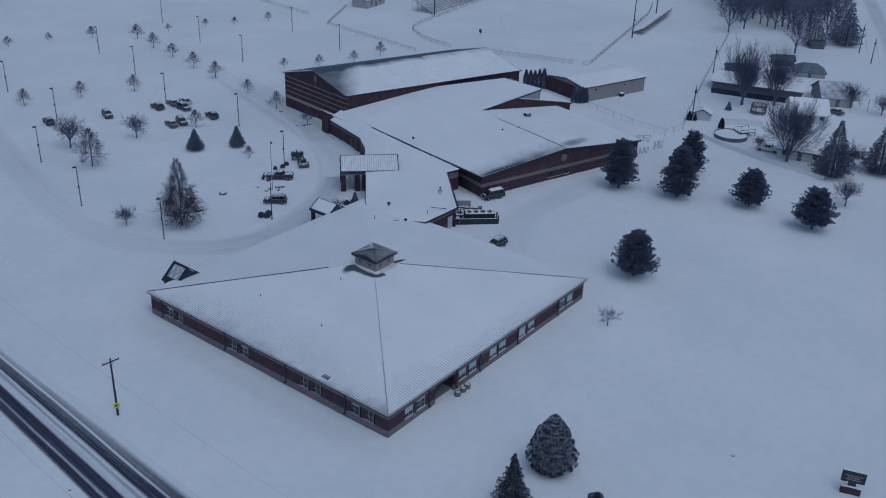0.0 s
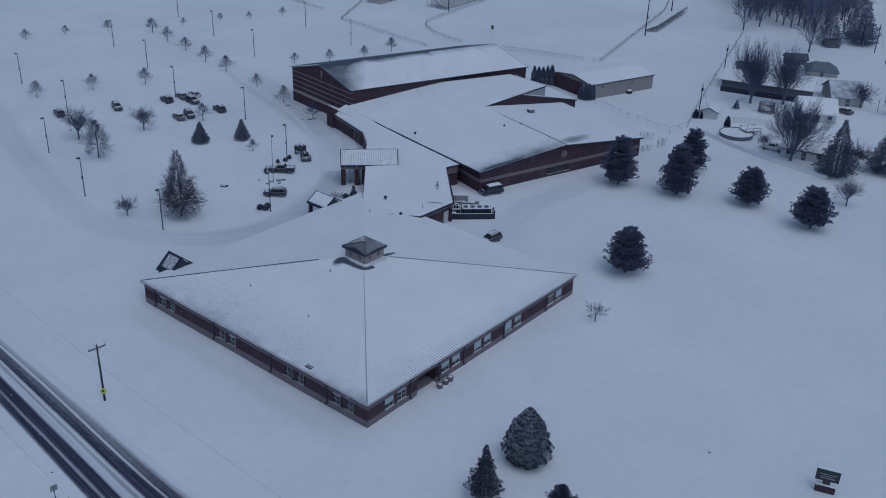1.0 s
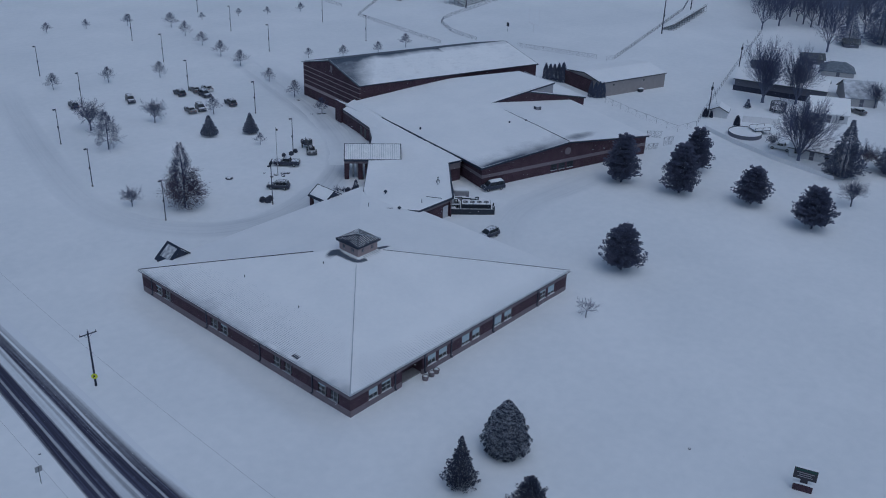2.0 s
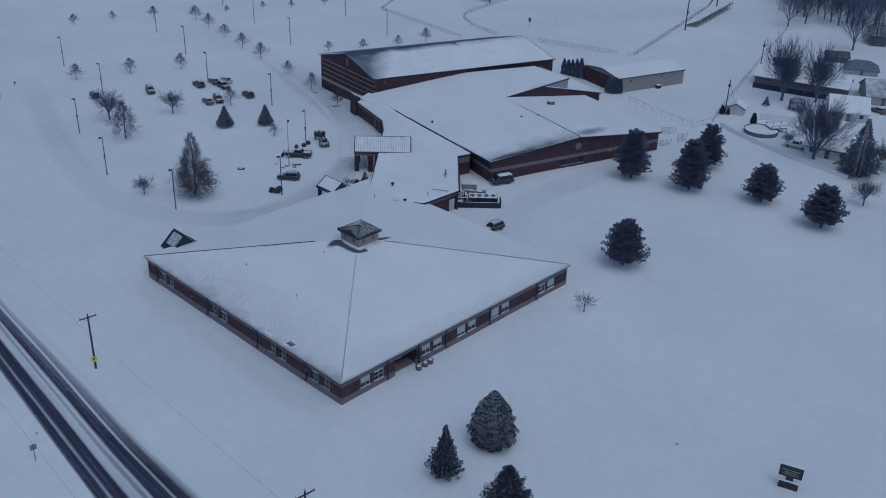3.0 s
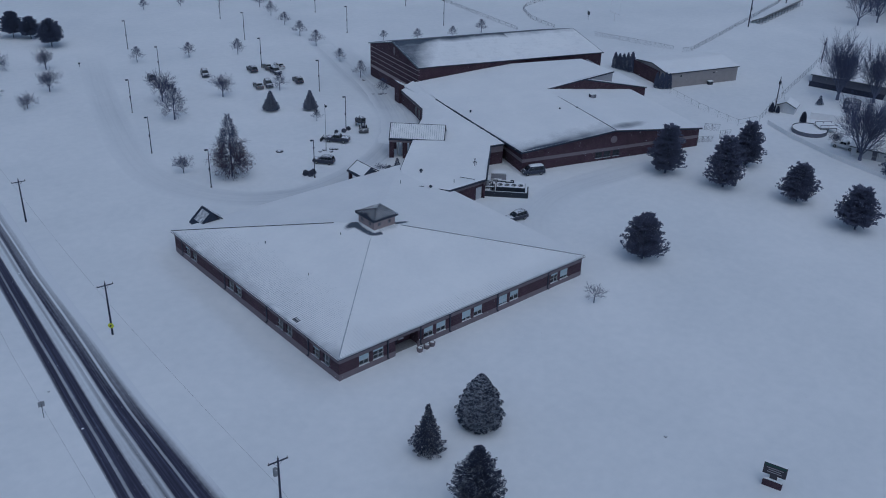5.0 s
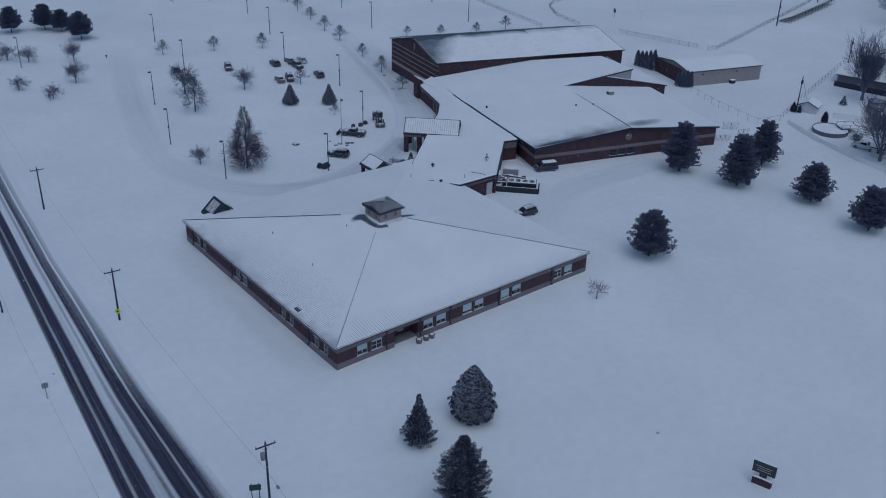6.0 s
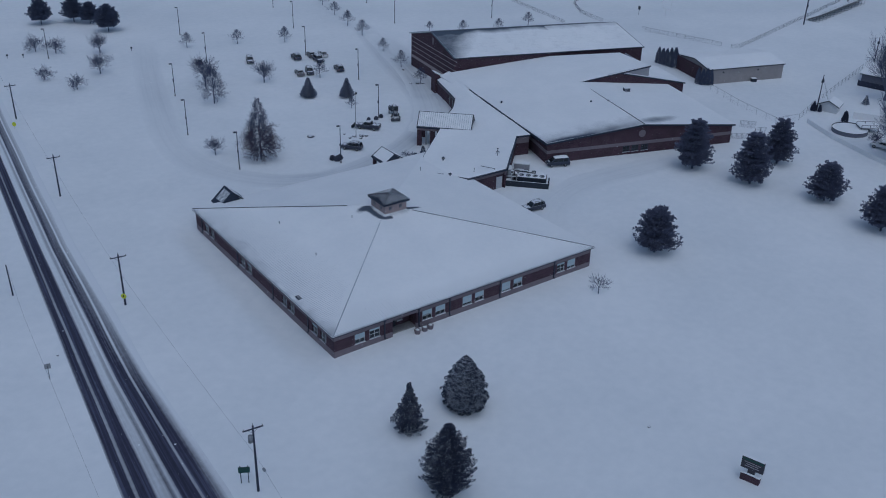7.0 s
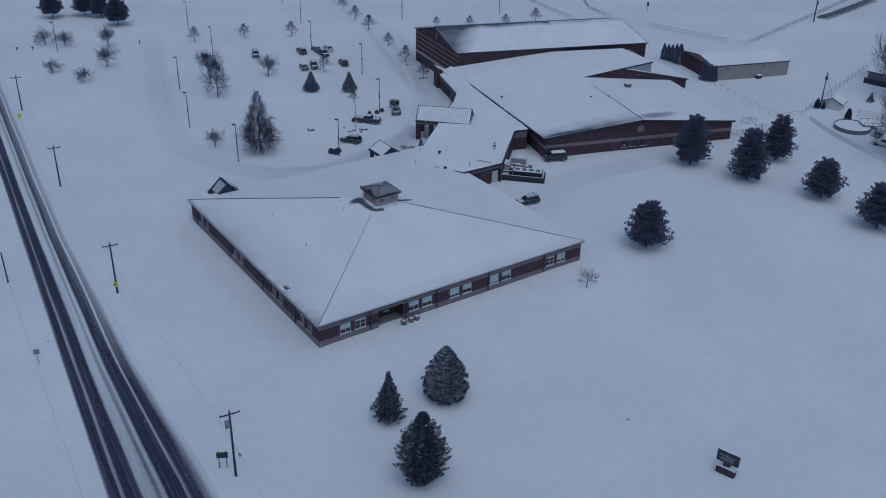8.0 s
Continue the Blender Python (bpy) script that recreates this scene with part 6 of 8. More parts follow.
    place(tall[1], [(104.3, 7.4, 1.0)], "lawn pines", rng)
    place(pine("pine", 7.5, 3.9, 33, "broad layered pine with a bare foot by the road", 0.22, NEEDLE_FAR), [(30.7, 194.9, 1.1), (15.5, 213.8, 1.05), (28.8, 207.1, 0.9), (25.1, 211.8, 1.05)], "roadside pines", rng)
    place(arborvitae("arborvitae", 3.0, 0.8, 45, "dark upright evergreen beside the pool"), [(156.3, 19.6, 0.9), (156.6, 28.9, 0.8), (157.4, 27.6, 0.6)], "garden evergreens", rng)
    place(spruce("spruce", 2.6, 0.9, 47, NEEDLE_FAR, "small frosted garden spruce", 0.2, CONE, 0.25, 9, 0.15, 0.6, 1.0, 0.6), [(173.1, 24.7, 1.0)], "", rng)
    arb = arborvitae("arborvitae", 5.2, 0.95, 41, "narrow upright arborvitae in a row behind the school", NEEDLE_FAR)
    place(arb, [(154.3, 80.2, 0.9), (154.4, 78.7, 0.9), (154.4, 77.2, 0.95), (154.5, 75.7, 1.05), (154.6, 74.2, 1.15), (149.0, 59.0, 0.85), (149.8, 58.2, 0.9), (150.7, 57.6, 0.85), (148.6, 60.3, 0.85)], "arborvitae row", rng)
    place(spruce("spruce", 2.9, 0.85, 49, NEEDLE_FAR, "small conical spruce by the entrance canopy", 0.2, CONE, 0.22, 9, 0.2, 1.2, 0.6), [(54.8, 56.9, 1.0)], "", rng)
    twiggy = winter_tree("shrub", 1.7, 2.4, 91, dict(SPREAD, bole=0.06, trunk=0.04, limbs=9, kids=3, order=2, tilt=70, fine=0.014), "leafless twiggy shrub by the entrance canopy")
    tagged(twiggy, category="shrub")
    place(twiggy, [(52.0, 59.4, 1.0), (52.8, 58.6, 0.85), (53.8, 57.4, 0.8)], "canopy shrubs", rng)
    leafy = winter_tree("oak", 7.5, 8.2, 95, SPREAD, "small oak still holding brown leaves between the spruces", None, 5200)
    place(leafy, [(150.5, -15.2, 1.0)], "", rng)
    wood = [winter_tree("bare_tree", 17.0, 15.0, 100 + k, FAR, "leafless tree in the far wood", TWIG_FAR_HAZE) for k in range(2)]
    lots = []
    while len(lots) < 64:
        x, y = rng.uniform(282, 420), rng.uniform(38, 132)
        if y > 0.38 * (x - 282) + 26 and y < 0.55 * (x - 282) + 66 and all((x - a) ** 2 + (y - c) ** 2 > 20 for a, c, _ in lots):
            lots.append((x, y, rng.uniform(0.9, 1.25)))
    for k in range(2):
        place(wood[k], lots[k::2], "far wood", rng)
    bush = arborvitae("shrub", 1.0, 0.62, 43, "round dark clipped shrub poking out of the snow", SHRUB_LEAF)
    place(bush, [(37.4, 66.4, 0.85), (38.0, 65.4, 0.9), (39.0, 66.0, 0.8), (57.1, 83.5, 0.62), (58.9, 83.0, 0.7), (60.7, 83.6, 0.68), (53.4, 57.9, 0.8)], "low shrubs", rng)


plant_trees()


# ---- poles, lamps, signs ----
def lamp_post():
    ob = thing("lamp_post", pose(0, 0, -40), "tall dark car-park lamp post with one box head", "street lamp", "car-park lamps")
    b = Build()
    b.tube([(0, 0, -0.3), (0, 0, 0.3)], [0.2, 0.19], 12)
    part("base", b, CONCRETE, ob, "snow-dusted concrete base", True)
    b = Build()
    b.tube([(0, 0, 0.28), (0, 0, 8.6)], [0.1, 0.075], 8)
    part("pole", b, BRONZE, ob, "", True)
    b = Build()
    b.box(-0.04, 0.22, -0.05, 0.05, 8.45, 8.55)
    part("arm", b, BRONZE, ob)
    b = Build()
    b.box(-0.16, 0.16, -0.2, -0.06, 3.9, 4.4)
    part("control_box", b, BRONZE, ob)
    b = Build()
    b.box(0.18, 0.75, -0.2, 0.2, 8.38, 8.62)
    head = part("head", bevel_all(b, 0.04), BRONZE, ob, "flat box lamp head")
    b = Build()
    b.box(0.24, 0.68, -0.15, 0.15, 8.36, 8.379)
    part("lens", b, GLASS, head)
    return ob


def lamps():
    proto = lamp_post()
    rng = random.Random(8)
    spots = [(47.8, 179.7), (88.3, 197.3), (81.5, 169.2), (119.6, 186.9), (112.8, 158.0), (70.5, 140.4), (43.3, 148.6), (71.6, 112.4), (24.8, 125.3), (60.0, 83.6), (16.8, 97.3), (18.1, 72.2), (38.1, 64.0), (145.0, 147.4), (151.7, 176.6), (7.0, 175.0), (128, 218)]
    for i, (x, y) in enumerate(spots):
        m = pose(x, y, ground_z(x, y), 0, 0, 180 + rng.uniform(-15, 15))
        if i == 0:
            proto.matrix_world = m
        else:
            copy_thing(proto, m)
    f = thing("flag_pole", pose(48.6, 75.2, 0), "slim flagpole with a small dark pennant on the drive island", "flagpole")
    b = Build()
    b.tube([(0, 0, -0.3), (0, 0, 11.0)], [0.09, 0.05], 8)
    part("pole", b, STEEL, f, "", True)
    b = Build()
    b.tube([(0, 0, 11.0), (0, 0, 11.12), (0, 0, 11.2)], [0.05, 0.1, 0.03], 8)
    part("finial", b, STEEL, f)
    b = Build()
    b.prism([(0.02, -0.02, 10.95), (0.55, -0.02, 10.75), (0.5, -0.02, 10.4), (0.02, -0.02, 10.35)], [(0.02, 0.02, 10.95), (0.55, 0.02, 10.75), (0.5, 0.02, 10.4), (0.02, 0.02, 10.35)])
    part("pennant", b, DARK_STEEL, f, "small dark frozen pennant")


lamps()


def utility_pole(x, y, h, turn, transformer=False, sign=False):
    ob = thing("utility_pole", pose(x, y, ground_z(x, y), 0, 0, turn), "wooden utility pole with a crossarm beside the road", "utility pole", "roadside utility poles")
    b = Build()
    b.tube([(0, 0, -0.4), (0, 0, h)], [0.17, 0.11], 9)
    part("pole", b, POLE_WOOD, ob, "", True)
    b = Build()
    b.box(-1.25, 1.25, -0.06, 0.06, h - 0.55, h - 0.42)
    part("crossarm", b, POLE_WOOD, ob)
    for sx in (-1, 1):
        b = Build()
        b.tube([(sx * 0.75, 0.08, h - 0.5), (0, 0.08, h - 1.2)], [0.025, 0.025], 5)
        part("brace", b, STEEL, ob)
        b = Build()
        b.tube([(sx * 1.15, 0, h - 0.42), (sx * 1.15, 0, h - 0.18)], [0.06, 0.045], 7)
        part("insulator", b, CONCRETE, ob)
    b = Build()
    b.tube([(0, 0, h), (0, 0, h + 0.28)], [0.06, 0.045], 7)
    part("insulator", b, CONCRETE, ob)
    if transformer:
        b = Build()
        b.tube([(-0.42, 0, h - 2.3), (-0.42, 0, h - 1.35), (-0.42, 0, h - 1.28)], [0.27, 0.27, 0.12], 14)
        part("transformer", b, STEEL, ob, "grey pole-top transformer", True)
    if sign:
        b = Build()
        b.disc((-0.1, -0.2, 1.75), 0.45, (-0.55, -0.83, 0), 0.03, 24)
        plate = part("sign_plate", b, SIGN_YELLOW, ob, "bright yellow-green round warning plate")
        b = Build()
        b.disc((-0.13, -0.235, 1.8), 0.14, (-0.55, -0.83, 0), 0.02, 12)
        b.disc((-0.22, -0.16, 1.63), 0.09, (-0.55, -0.83, 0), 0.02, 12)
        part("symbol", b, BLACK, plate, "small black shapes")
    return ob


def sagging(points, sag, r, name, label):
    b = Build()
    for p, q in zip(points, points[1:]):
        p, q = Vector(p), Vector(q)
        n = 14
        b.tube([p.lerp(q, i / n) - Vector((0, 0, sag * 4 * (i / n) * (1 - i / n))) for i in range(n + 1)], [r] * (n + 1), 4)
    lone(name, b, CHAIN, label, "cable", group="overhead wires")


def roadside():
    h = 8.7
    line = [(-28.5, -95.0), (-22.0, -20.0), (-20.5, 31.5), (-17.2, 78.8), (-13.2, 128.6), (-8.6, 178.0), (-4, 228)]
    for i, (x, y) in enumerate(line):
        utility_pole(x, y, (h, 9.9, 9.15, h)[min(i, 3)], -5.5, i == 1, i == 2)
    sagging([(x - 0.1, y, h - 2.9) for x, y in line], 0.4, 0.012, "telephone_line", "thin sagging telephone line along the road")
    b = thing("stub_pole", pose(-34.6, 44.1, 0), "short weathered pole on the far road verge", "utility pole")
    s = Build()
    s.tube([(0, 0, -0.3), (-0.1, 0, 5.6)], [0.13, 0.09], 8)
    part("pole", s, POLE_WOOD, b, "", True)
    g = thing("road_sign", pose(-15.1, 122.0, 0, 0, 0, -20), "small round yellow sign on a post by the road", "traffic sign")
    p = Build()
    p.tube([(0, 0, -0.3), (0, 0, 1.6)], [0.04, 0.04], 6)
    part("post", p, STEEL, g)
    p = Build()
    p.disc((0, -0.06, 1.2), 0.5, (-0.3, -0.9, 0), 0.03, 20)
    part("plate", p, SIGN_YELLOW, g, "yellow-green round plate")
    # green guide sign on two posts
    g = thing("guide_sign", pose(-22.7, -17.8, 0, 0, 0, -28), "green rectangular road sign on two posts", "road sign")
    for x in (-0.45, 0.45):
        p = Build()
        p.box(x - 0.05, x + 0.05, -0.05, 0.05, -0.3, 2.6)
        part("post", p, POLE_WOOD, g)
    p = Build()
    p.box(-0.7, 0.7, -0.09, -0.06, 1.6, 2.5)
    pl = part("plate", bevel_all(p, 0.01, 1), SIGN_GREEN, g, "green sign plate")
    p = Build()
    for z0, w in ((2.15, 0.5), (1.8, 0.4)):
        p.box(-w, w, -0.105, -0.091, z0, z0 + 0.22)
    part("text_bar", p, SIGN_GREEN, pl, "unreadable lines of writing")
    # small dark-backed sign across the road
    g = thing("road_sign", pose(-36.2, 17.2, 0, 0, 0, -10), "small square road sign seen from behind", "traffic sign")
    p = Build()
    p.tube([(0, 0, -0.3), (0, 0, 2.6)], [0.045, 0.045], 6)
    part("post", p, DARK_STEEL, g)
    p = Build()
    p.box(-0.42, 0.42, -0.03, 0.03, 1.75, 2.55)
    part("plate", p, STEEL, g, "dark sign back")
    s = 0.042
    c = Vector((-22.1, -20.0, 5.8)).lerp(Vector((-28.6, -95.0, 5.8)), s) - Vector((0, 0, 1.6 * s * (1 - s)))
    g = thing("splice_case", pose(c.x, c.y, c.z), "small grey cable splice case on the telephone line", "cable box")
    p = Build()
    p.tube([(0.02, 0.32, 0), (0.015, 0.2, -0.05), (-0.015, -0.2, -0.05), (-0.02, -0.32, 0)], [0.06, 0.17, 0.17, 0.06], 10)
    part("case", p, STEEL, g, "", True)
    sagging([(-34.6, 44.1, 5.4), (-36.3, 27.0, 5.2), (-39.4, -17.0, 5.2), (-46.0, -95.0, 5.4)], 0.12, 0.012, "telephone_line", "thin telephone line beyond the road")


roadside()


def monument_sign():
    g = thing("monument_sign", pose(29.2, -52.5, ground_z(29.2, -52.5), 0, 0, -72), "dark school monument sign on a snow-capped brick base", "sign")
    b = Build()
    b.box(-1.2, 1.2, -0.38, 0.38, -0.3, 1.0)
    part("base", bevel_all(b, 0.04), BRICK, g, "brick sign base")
    b = Build()
    b.box(-0.45, 0.45, -0.2, 0.2, 1.0, 1.75)
    part("neck", b, SIGN_PANEL, g)
    b = Build()
    b.box(-1.42, 1.42, -0.2, 0.2, 1.72, 3.42)
    pn = part("panel", bevel_all(b, 0.04), SIGN_PANEL, g, "dark message panel")
    b = Build()
    b.box(-1.3, 1.3, -0.225, -0.205, 3.02, 3.3)
    part("header", b, SIGN_GREEN, pn, "darker name strip")
    for z, w in ((2.72, 1.05), (2.42, 0.75), (2.12, 0.9)):
        b = Build()
        b.box(-w, w, -0.225, -0.205, z, z + 0.1)
        part("text_bar", b, BAR, pn, "unreadable line of writing")
    s = Build()
    snow_patch(s, (-1.22, -0.36, 1.0), (1.22, -0.36, 1.0), (1.22, 0.36, 1.0), (-1.22, 0.36, 1.0), 12, 5, lambda a, c: 0.2 - 0.1 * abs(2 * a - 1) ** 3, 0.16)
    part("snow", s, ROOF_SNOW, g, "snow on the base", True)
    s = Build()
    snow_patch(s, (-1.42, -0.2, 3.42), (1.42, -0.2, 3.42), (1.42, 0.2, 3.42), (-1.42, 0.2, 3.42), 12, 3, lambda a, c: 0.06, 0.05)
    part("snow", s, ROOF_SNOW, g, "thin snow on the panel", True)


monument_sign()


# ---- vehicles ----
def extrude_profile(b, pts, w0, w1, zsplit):
    """A body from a side profile (x, z); above zsplit the half-width narrows from w0 to w1."""
    top = max(z for _, z in pts)
    half = lambda z: w0 if z <= zsplit else w0 + (w1 - w0) * (z - zsplit) / max(0.01, top - zsplit)
    b.prism([(x, -half(z), z) for x, z in pts], [(x, half(z), z) for x, z in pts])


def wheel(parent, x, y, r=0.36):
    b = Build()
    s = 1 if y > 0 else -1
    b.tube([(x, y - 0.11 * s, r), (x, y + 0.08 * s, r), (x, y + 0.11 * s, r)], [r, r, r * 0.9], 16)
    w = part("wheel", b, RUBBER, parent, "black snowy tyre", True)
    b = Build()
    b.tube([(x, y + 0.1 * s, r), (x, y + 0.125 * s, r)], [r * 0.62, r * 0.55], 12)
    part("rim", b, STEEL, w)


KINDS = {
    # length, half-width, lower profile, cabin profile, wheels
    "suv": (4.8, 0.93, [(-2.4, 0.35), (2.35, 0.35), (2.4, 0.75), (2.25, 1.0), (1.1, 1.08), (-2.3, 1.1), (-2.4, 0.8)], [(1.15, 1.06), (0.35, 1.68), (-2.0, 1.74), (-2.3, 1.08)], (1.45, -1.45)),
    "sedan": (4.7, 0.9, [(-2.35, 0.3), (2.3, 0.3), (2.35, 0.65), (2.2, 0.86), (1.0, 0.95), (-1.6, 0.98), (-2.3, 0.92)], [(1.05, 0.94), (0.2, 1.42), (-1.1, 1.44), (-1.8, 0.96)], (1.4, -1.4)),
    "minivan": (5.1, 0.98, [(-2.55, 0.35), (2.5, 0.35), (2.55, 0.7), (2.35, 1.0), (1.7, 1.1), (-2.5, 1.12), (-2.55, 0.7)], [(1.85, 1.08), (0.95, 1.88), (-2.25, 1.96), (-2.5, 1.1)], (1.6, -1.5)),
    "pickup": (5.8, 0.98, [(-2.9, 0.45), (2.85, 0.45), (2.9, 0.9), (2.7, 1.12), (1.2, 1.18), (-2.9, 1.15)], [(1.25, 1.16), (0.55, 1.84), (-0.75, 1.86), (-1.0, 1.16)], (1.85, -1.75)),
}


def car(kind, paint, x, y, heading, label, group="", snow=0.16, plough=False):
    L, hw, low, cab, axles = KINDS[kind]
    name = {"suv": "suv", "sedan": "car", "minivan": "van", "pickup": "pickup_truck"}[kind]
    ob = thing(name, pose(x, y, ground_z(x, y) + 0.04, 0, 0, heading), label, "car" if kind != "pickup" else "truck", group)
    b = Build()
    extrude_profile(b, low, hw, hw, 9)
    part("body", bevel_all(b, 0.07), paint, ob, "", True)
    b = Build()
    extrude_profile(b, cab, hw - 0.06, hw - 0.24, cab[0][1])
    part("cabin", bevel_all(b, 0.05), paint, ob, "", True)
    (fx0, fz0), (fx1, fz1), (rx1, rz1), (rx0, rz0) = cab
    wa, wb = hw - 0.06, hw - 0.22

    def at(f, g):
        xa, xb = rx0 + (fx0 - rx0) * f, rx1 + (fx1 - rx1) * f
        za, zb = rz0 + (fz0 - rz0) * f, rz1 + (fz1 - rz1) * f
        return xa + (xb - xa) * g, za + (zb - za) * g, wa + (wb - wa) * g

    for s in (-1, 1):
        cuts = (0.08, 0.36, 0.62, 0.92) if kind in ("suv", "minivan") else (0.1, 0.52, 0.92)
        for f0, f1 in zip(cuts, cuts[1:]):
            q = [at(f0 + 0.02, 0.12), at(f1 - 0.02, 0.12), at(f1 - 0.02, 0.85), at(f0 + 0.02, 0.85)]
            g = Build()
            g.prism([(p[0], s * (p[2] - 0.02), p[1]) for p in q], [(p[0], s * (p[2] + 0.025), p[1]) for p in q])
            part("side_window", g, GLASS, ob)
    for nm, f, o in (("windscreen", 1.0, 0.03), ("rear_window", 0.0, -0.03)):
        q0, q1 = at(f, 0.1), at(f, 0.9)
        g = Build()
        pts = [(q0[0] + o, -q0[2] + 0.1, q0[1]), (q0[0] + o, q0[2] - 0.1, q0[1]), (q1[0] + o, q1[2] - 0.1, q1[1]), (q1[0] + o, -q1[2] + 0.1, q1[1])]
        g.prism([(p[0] - o * 1.6, p[1], p[2]) for p in pts], pts)
        part(nm, g, GLASS, ob)
    for ax in axles:
        for s in (-1, 1):
            wheel(ob, ax, s * (hw - 0.06), 0.4 if kind == "pickup" else 0.35)
    for s in (-1, 1):
        for nm, xx, z, mat in (("headlight", low[2][0] - 0.04, 0.78, WHITE_FRAME), ("tail_light", low[0][0] + 0.02, 0.85, LAMP_LENS)):
            g = Build()
            g.box(xx - 0.04, xx + 0.04, s * (hw - 0.32) - 0.17, s * (hw - 0.32) + 0.17, z - 0.08, z + 0.08)
            part(nm, g, mat, ob)
    for s in (-1, 1):
        g = Build()
        mx, mz, mw = at(0.93, 0.15)
        g.box(mx - 0.06, mx + 0.06, s * (mw + 0.07) - 0.07, s * (mw + 0.07) + 0.07, mz - 0.02, mz + 0.1)
        part("mirror", g, paint, ob)
    if kind == "suv":
        for s in (-1, 1):
            g = Build()
            g.tube([(rx1 + 0.25, s * (wb - 0.12), rz1), (rx1 + 0.35, s * (wb - 0.12), rz1 + 0.12), (fx1 - 0.3, s * (wb - 0.12), fz1 + 0.14), (fx1 - 0.15, s * (wb - 0.12), fz1)], [0.04] * 4, 6)
            part("roof_rail", g, STEEL, ob)
    if kind == "pickup":
        g = Build()
        g.box(-2.78, -1.1, -hw + 0.12, hw - 0.12, 1.152, 1.158)
        part("bed", g, BLACK, ob, "open truck bed")
        for s in (-1, 1):
            g = Build()
            g.box(-2.85, -1.02, s * (hw - 0.07) - 0.05, s * (hw - 0.07) + 0.05, 1.14, 1.34)
            part("bed_side", g, paint, ob)
        g = Build()
        g.box(-2.88, -2.78, -hw + 0.1, hw - 0.1, 1.14, 1.34)
        part("tailgate", g, paint, ob)
    if snow:
        rng = random.Random(int(x * 7 + y))
        s_ = Build()
        snow_patch(s_, (rx1 + 0.1, -wb + 0.06, rz1), (fx1 - 0.05, -wb + 0.06, fz1), (fx1 - 0.05, wb - 0.06, fz1), (rx1 + 0.1, wb - 0.06, rz1), 10, 8, lambda a, c: snow * min(1, 6 * min(a, 1 - a, c, 1 - c) + 0.25), 0.03)
        part("roof_snow", s_, ROOF_SNOW if snow >= 0.2 else CAR_SNOW, ob, "snow left on the roof", True)
        s_ = Build()
        hx0, hx1 = fx0 + 0.12, low[3][0] - 0.15
        snow_patch(s_, (hx0, -hw + 0.18, fz0 - 0.0), (hx1, -hw + 0.18, low[3][1] + 0.02), (hx1, hw - 0.18, low[3][1] + 0.02), (hx0, hw - 0.18, fz0 - 0.0), 8, 8, lambda a, c: snow * 0.7 * min(1, 6 * min(a, 1 - a, c, 1 - c) + 0.2) * (0.6 + rng.random() * 0.3), 0.04)
        part("bonnet_snow", s_, CAR_SNOW, ob, "patchy snow on the bonnet", True)
        if kind == "sedan":
            s_ = Build()
            snow_patch(s_, (-2.25, -hw + 0.16, 0.95), (-1.85, -hw + 0.16, 0.98), (-1.85, hw - 0.16, 0.98), (-2.25, hw - 0.16, 0.95), 4, 6, lambda a, c: snow * 0.6 * min(1, 6 * min(a, 1 - a, c, 1 - c) + 0.25), 0.04)
            part("boot_snow", s_, CAR_SNOW, ob, "snow on the boot lid", True)
        if kind == "pickup":
            s_ = Build()
            snow_patch(s_, (-2.75, -hw + 0.14, 1.16), (-1.1, -hw + 0.14, 1.16), (-1.1, hw - 0.14, 1.16), (-2.75, hw - 0.14, 1.16), 8, 6, lambda a, c: 0.14 + 0.05 * wob(a * 4, c * 3, 1.0), 0.05)
            part("bed_snow", s_, CAR_SNOW, ob, "snow in the truck bed", True)
    if plough:
        g = Build()
        arc = [(3.55 + 0.22 * math.cos(a), 0.5 + 0.42 * math.sin(a)) for a in np.linspace(-1.9, 1.9, 9)]
        for (x0, z0), (x1, z1) in zip(arc, arc[1:]):
            g.prism([(x0, -1.25, z0), (x0, 1.25, z0), (x1, 1.25, z1), (x1, -1.25, z1)], [(x0 + 0.06, -1.25, z0), (x0 + 0.06, 1.25, z0), (x1 + 0.06, 1.25, z1), (x1 + 0.06, -1.25, z1)])
        part("plough_blade", g, DARK_STEEL, ob, "curved snowplough blade")
        g = Build()
        for s in (-0.4, 0.4):
            g.tube([(2.8, s, 0.5), (3.5, s, 0.45)], [0.06, 0.06], 6)
        g.tube([(2.9, -0.5, 0.55), (2.95, -0.5, 1.15)], [0.05, 0.05], 6)
        g.tube([(2.9, 0.5, 0.55), (2.95, 0.5, 1.15)], [0.05, 0.05], 6)
        part("plough_frame", g, DARK_STEEL, ob, "plough mounting frame")
    return ob


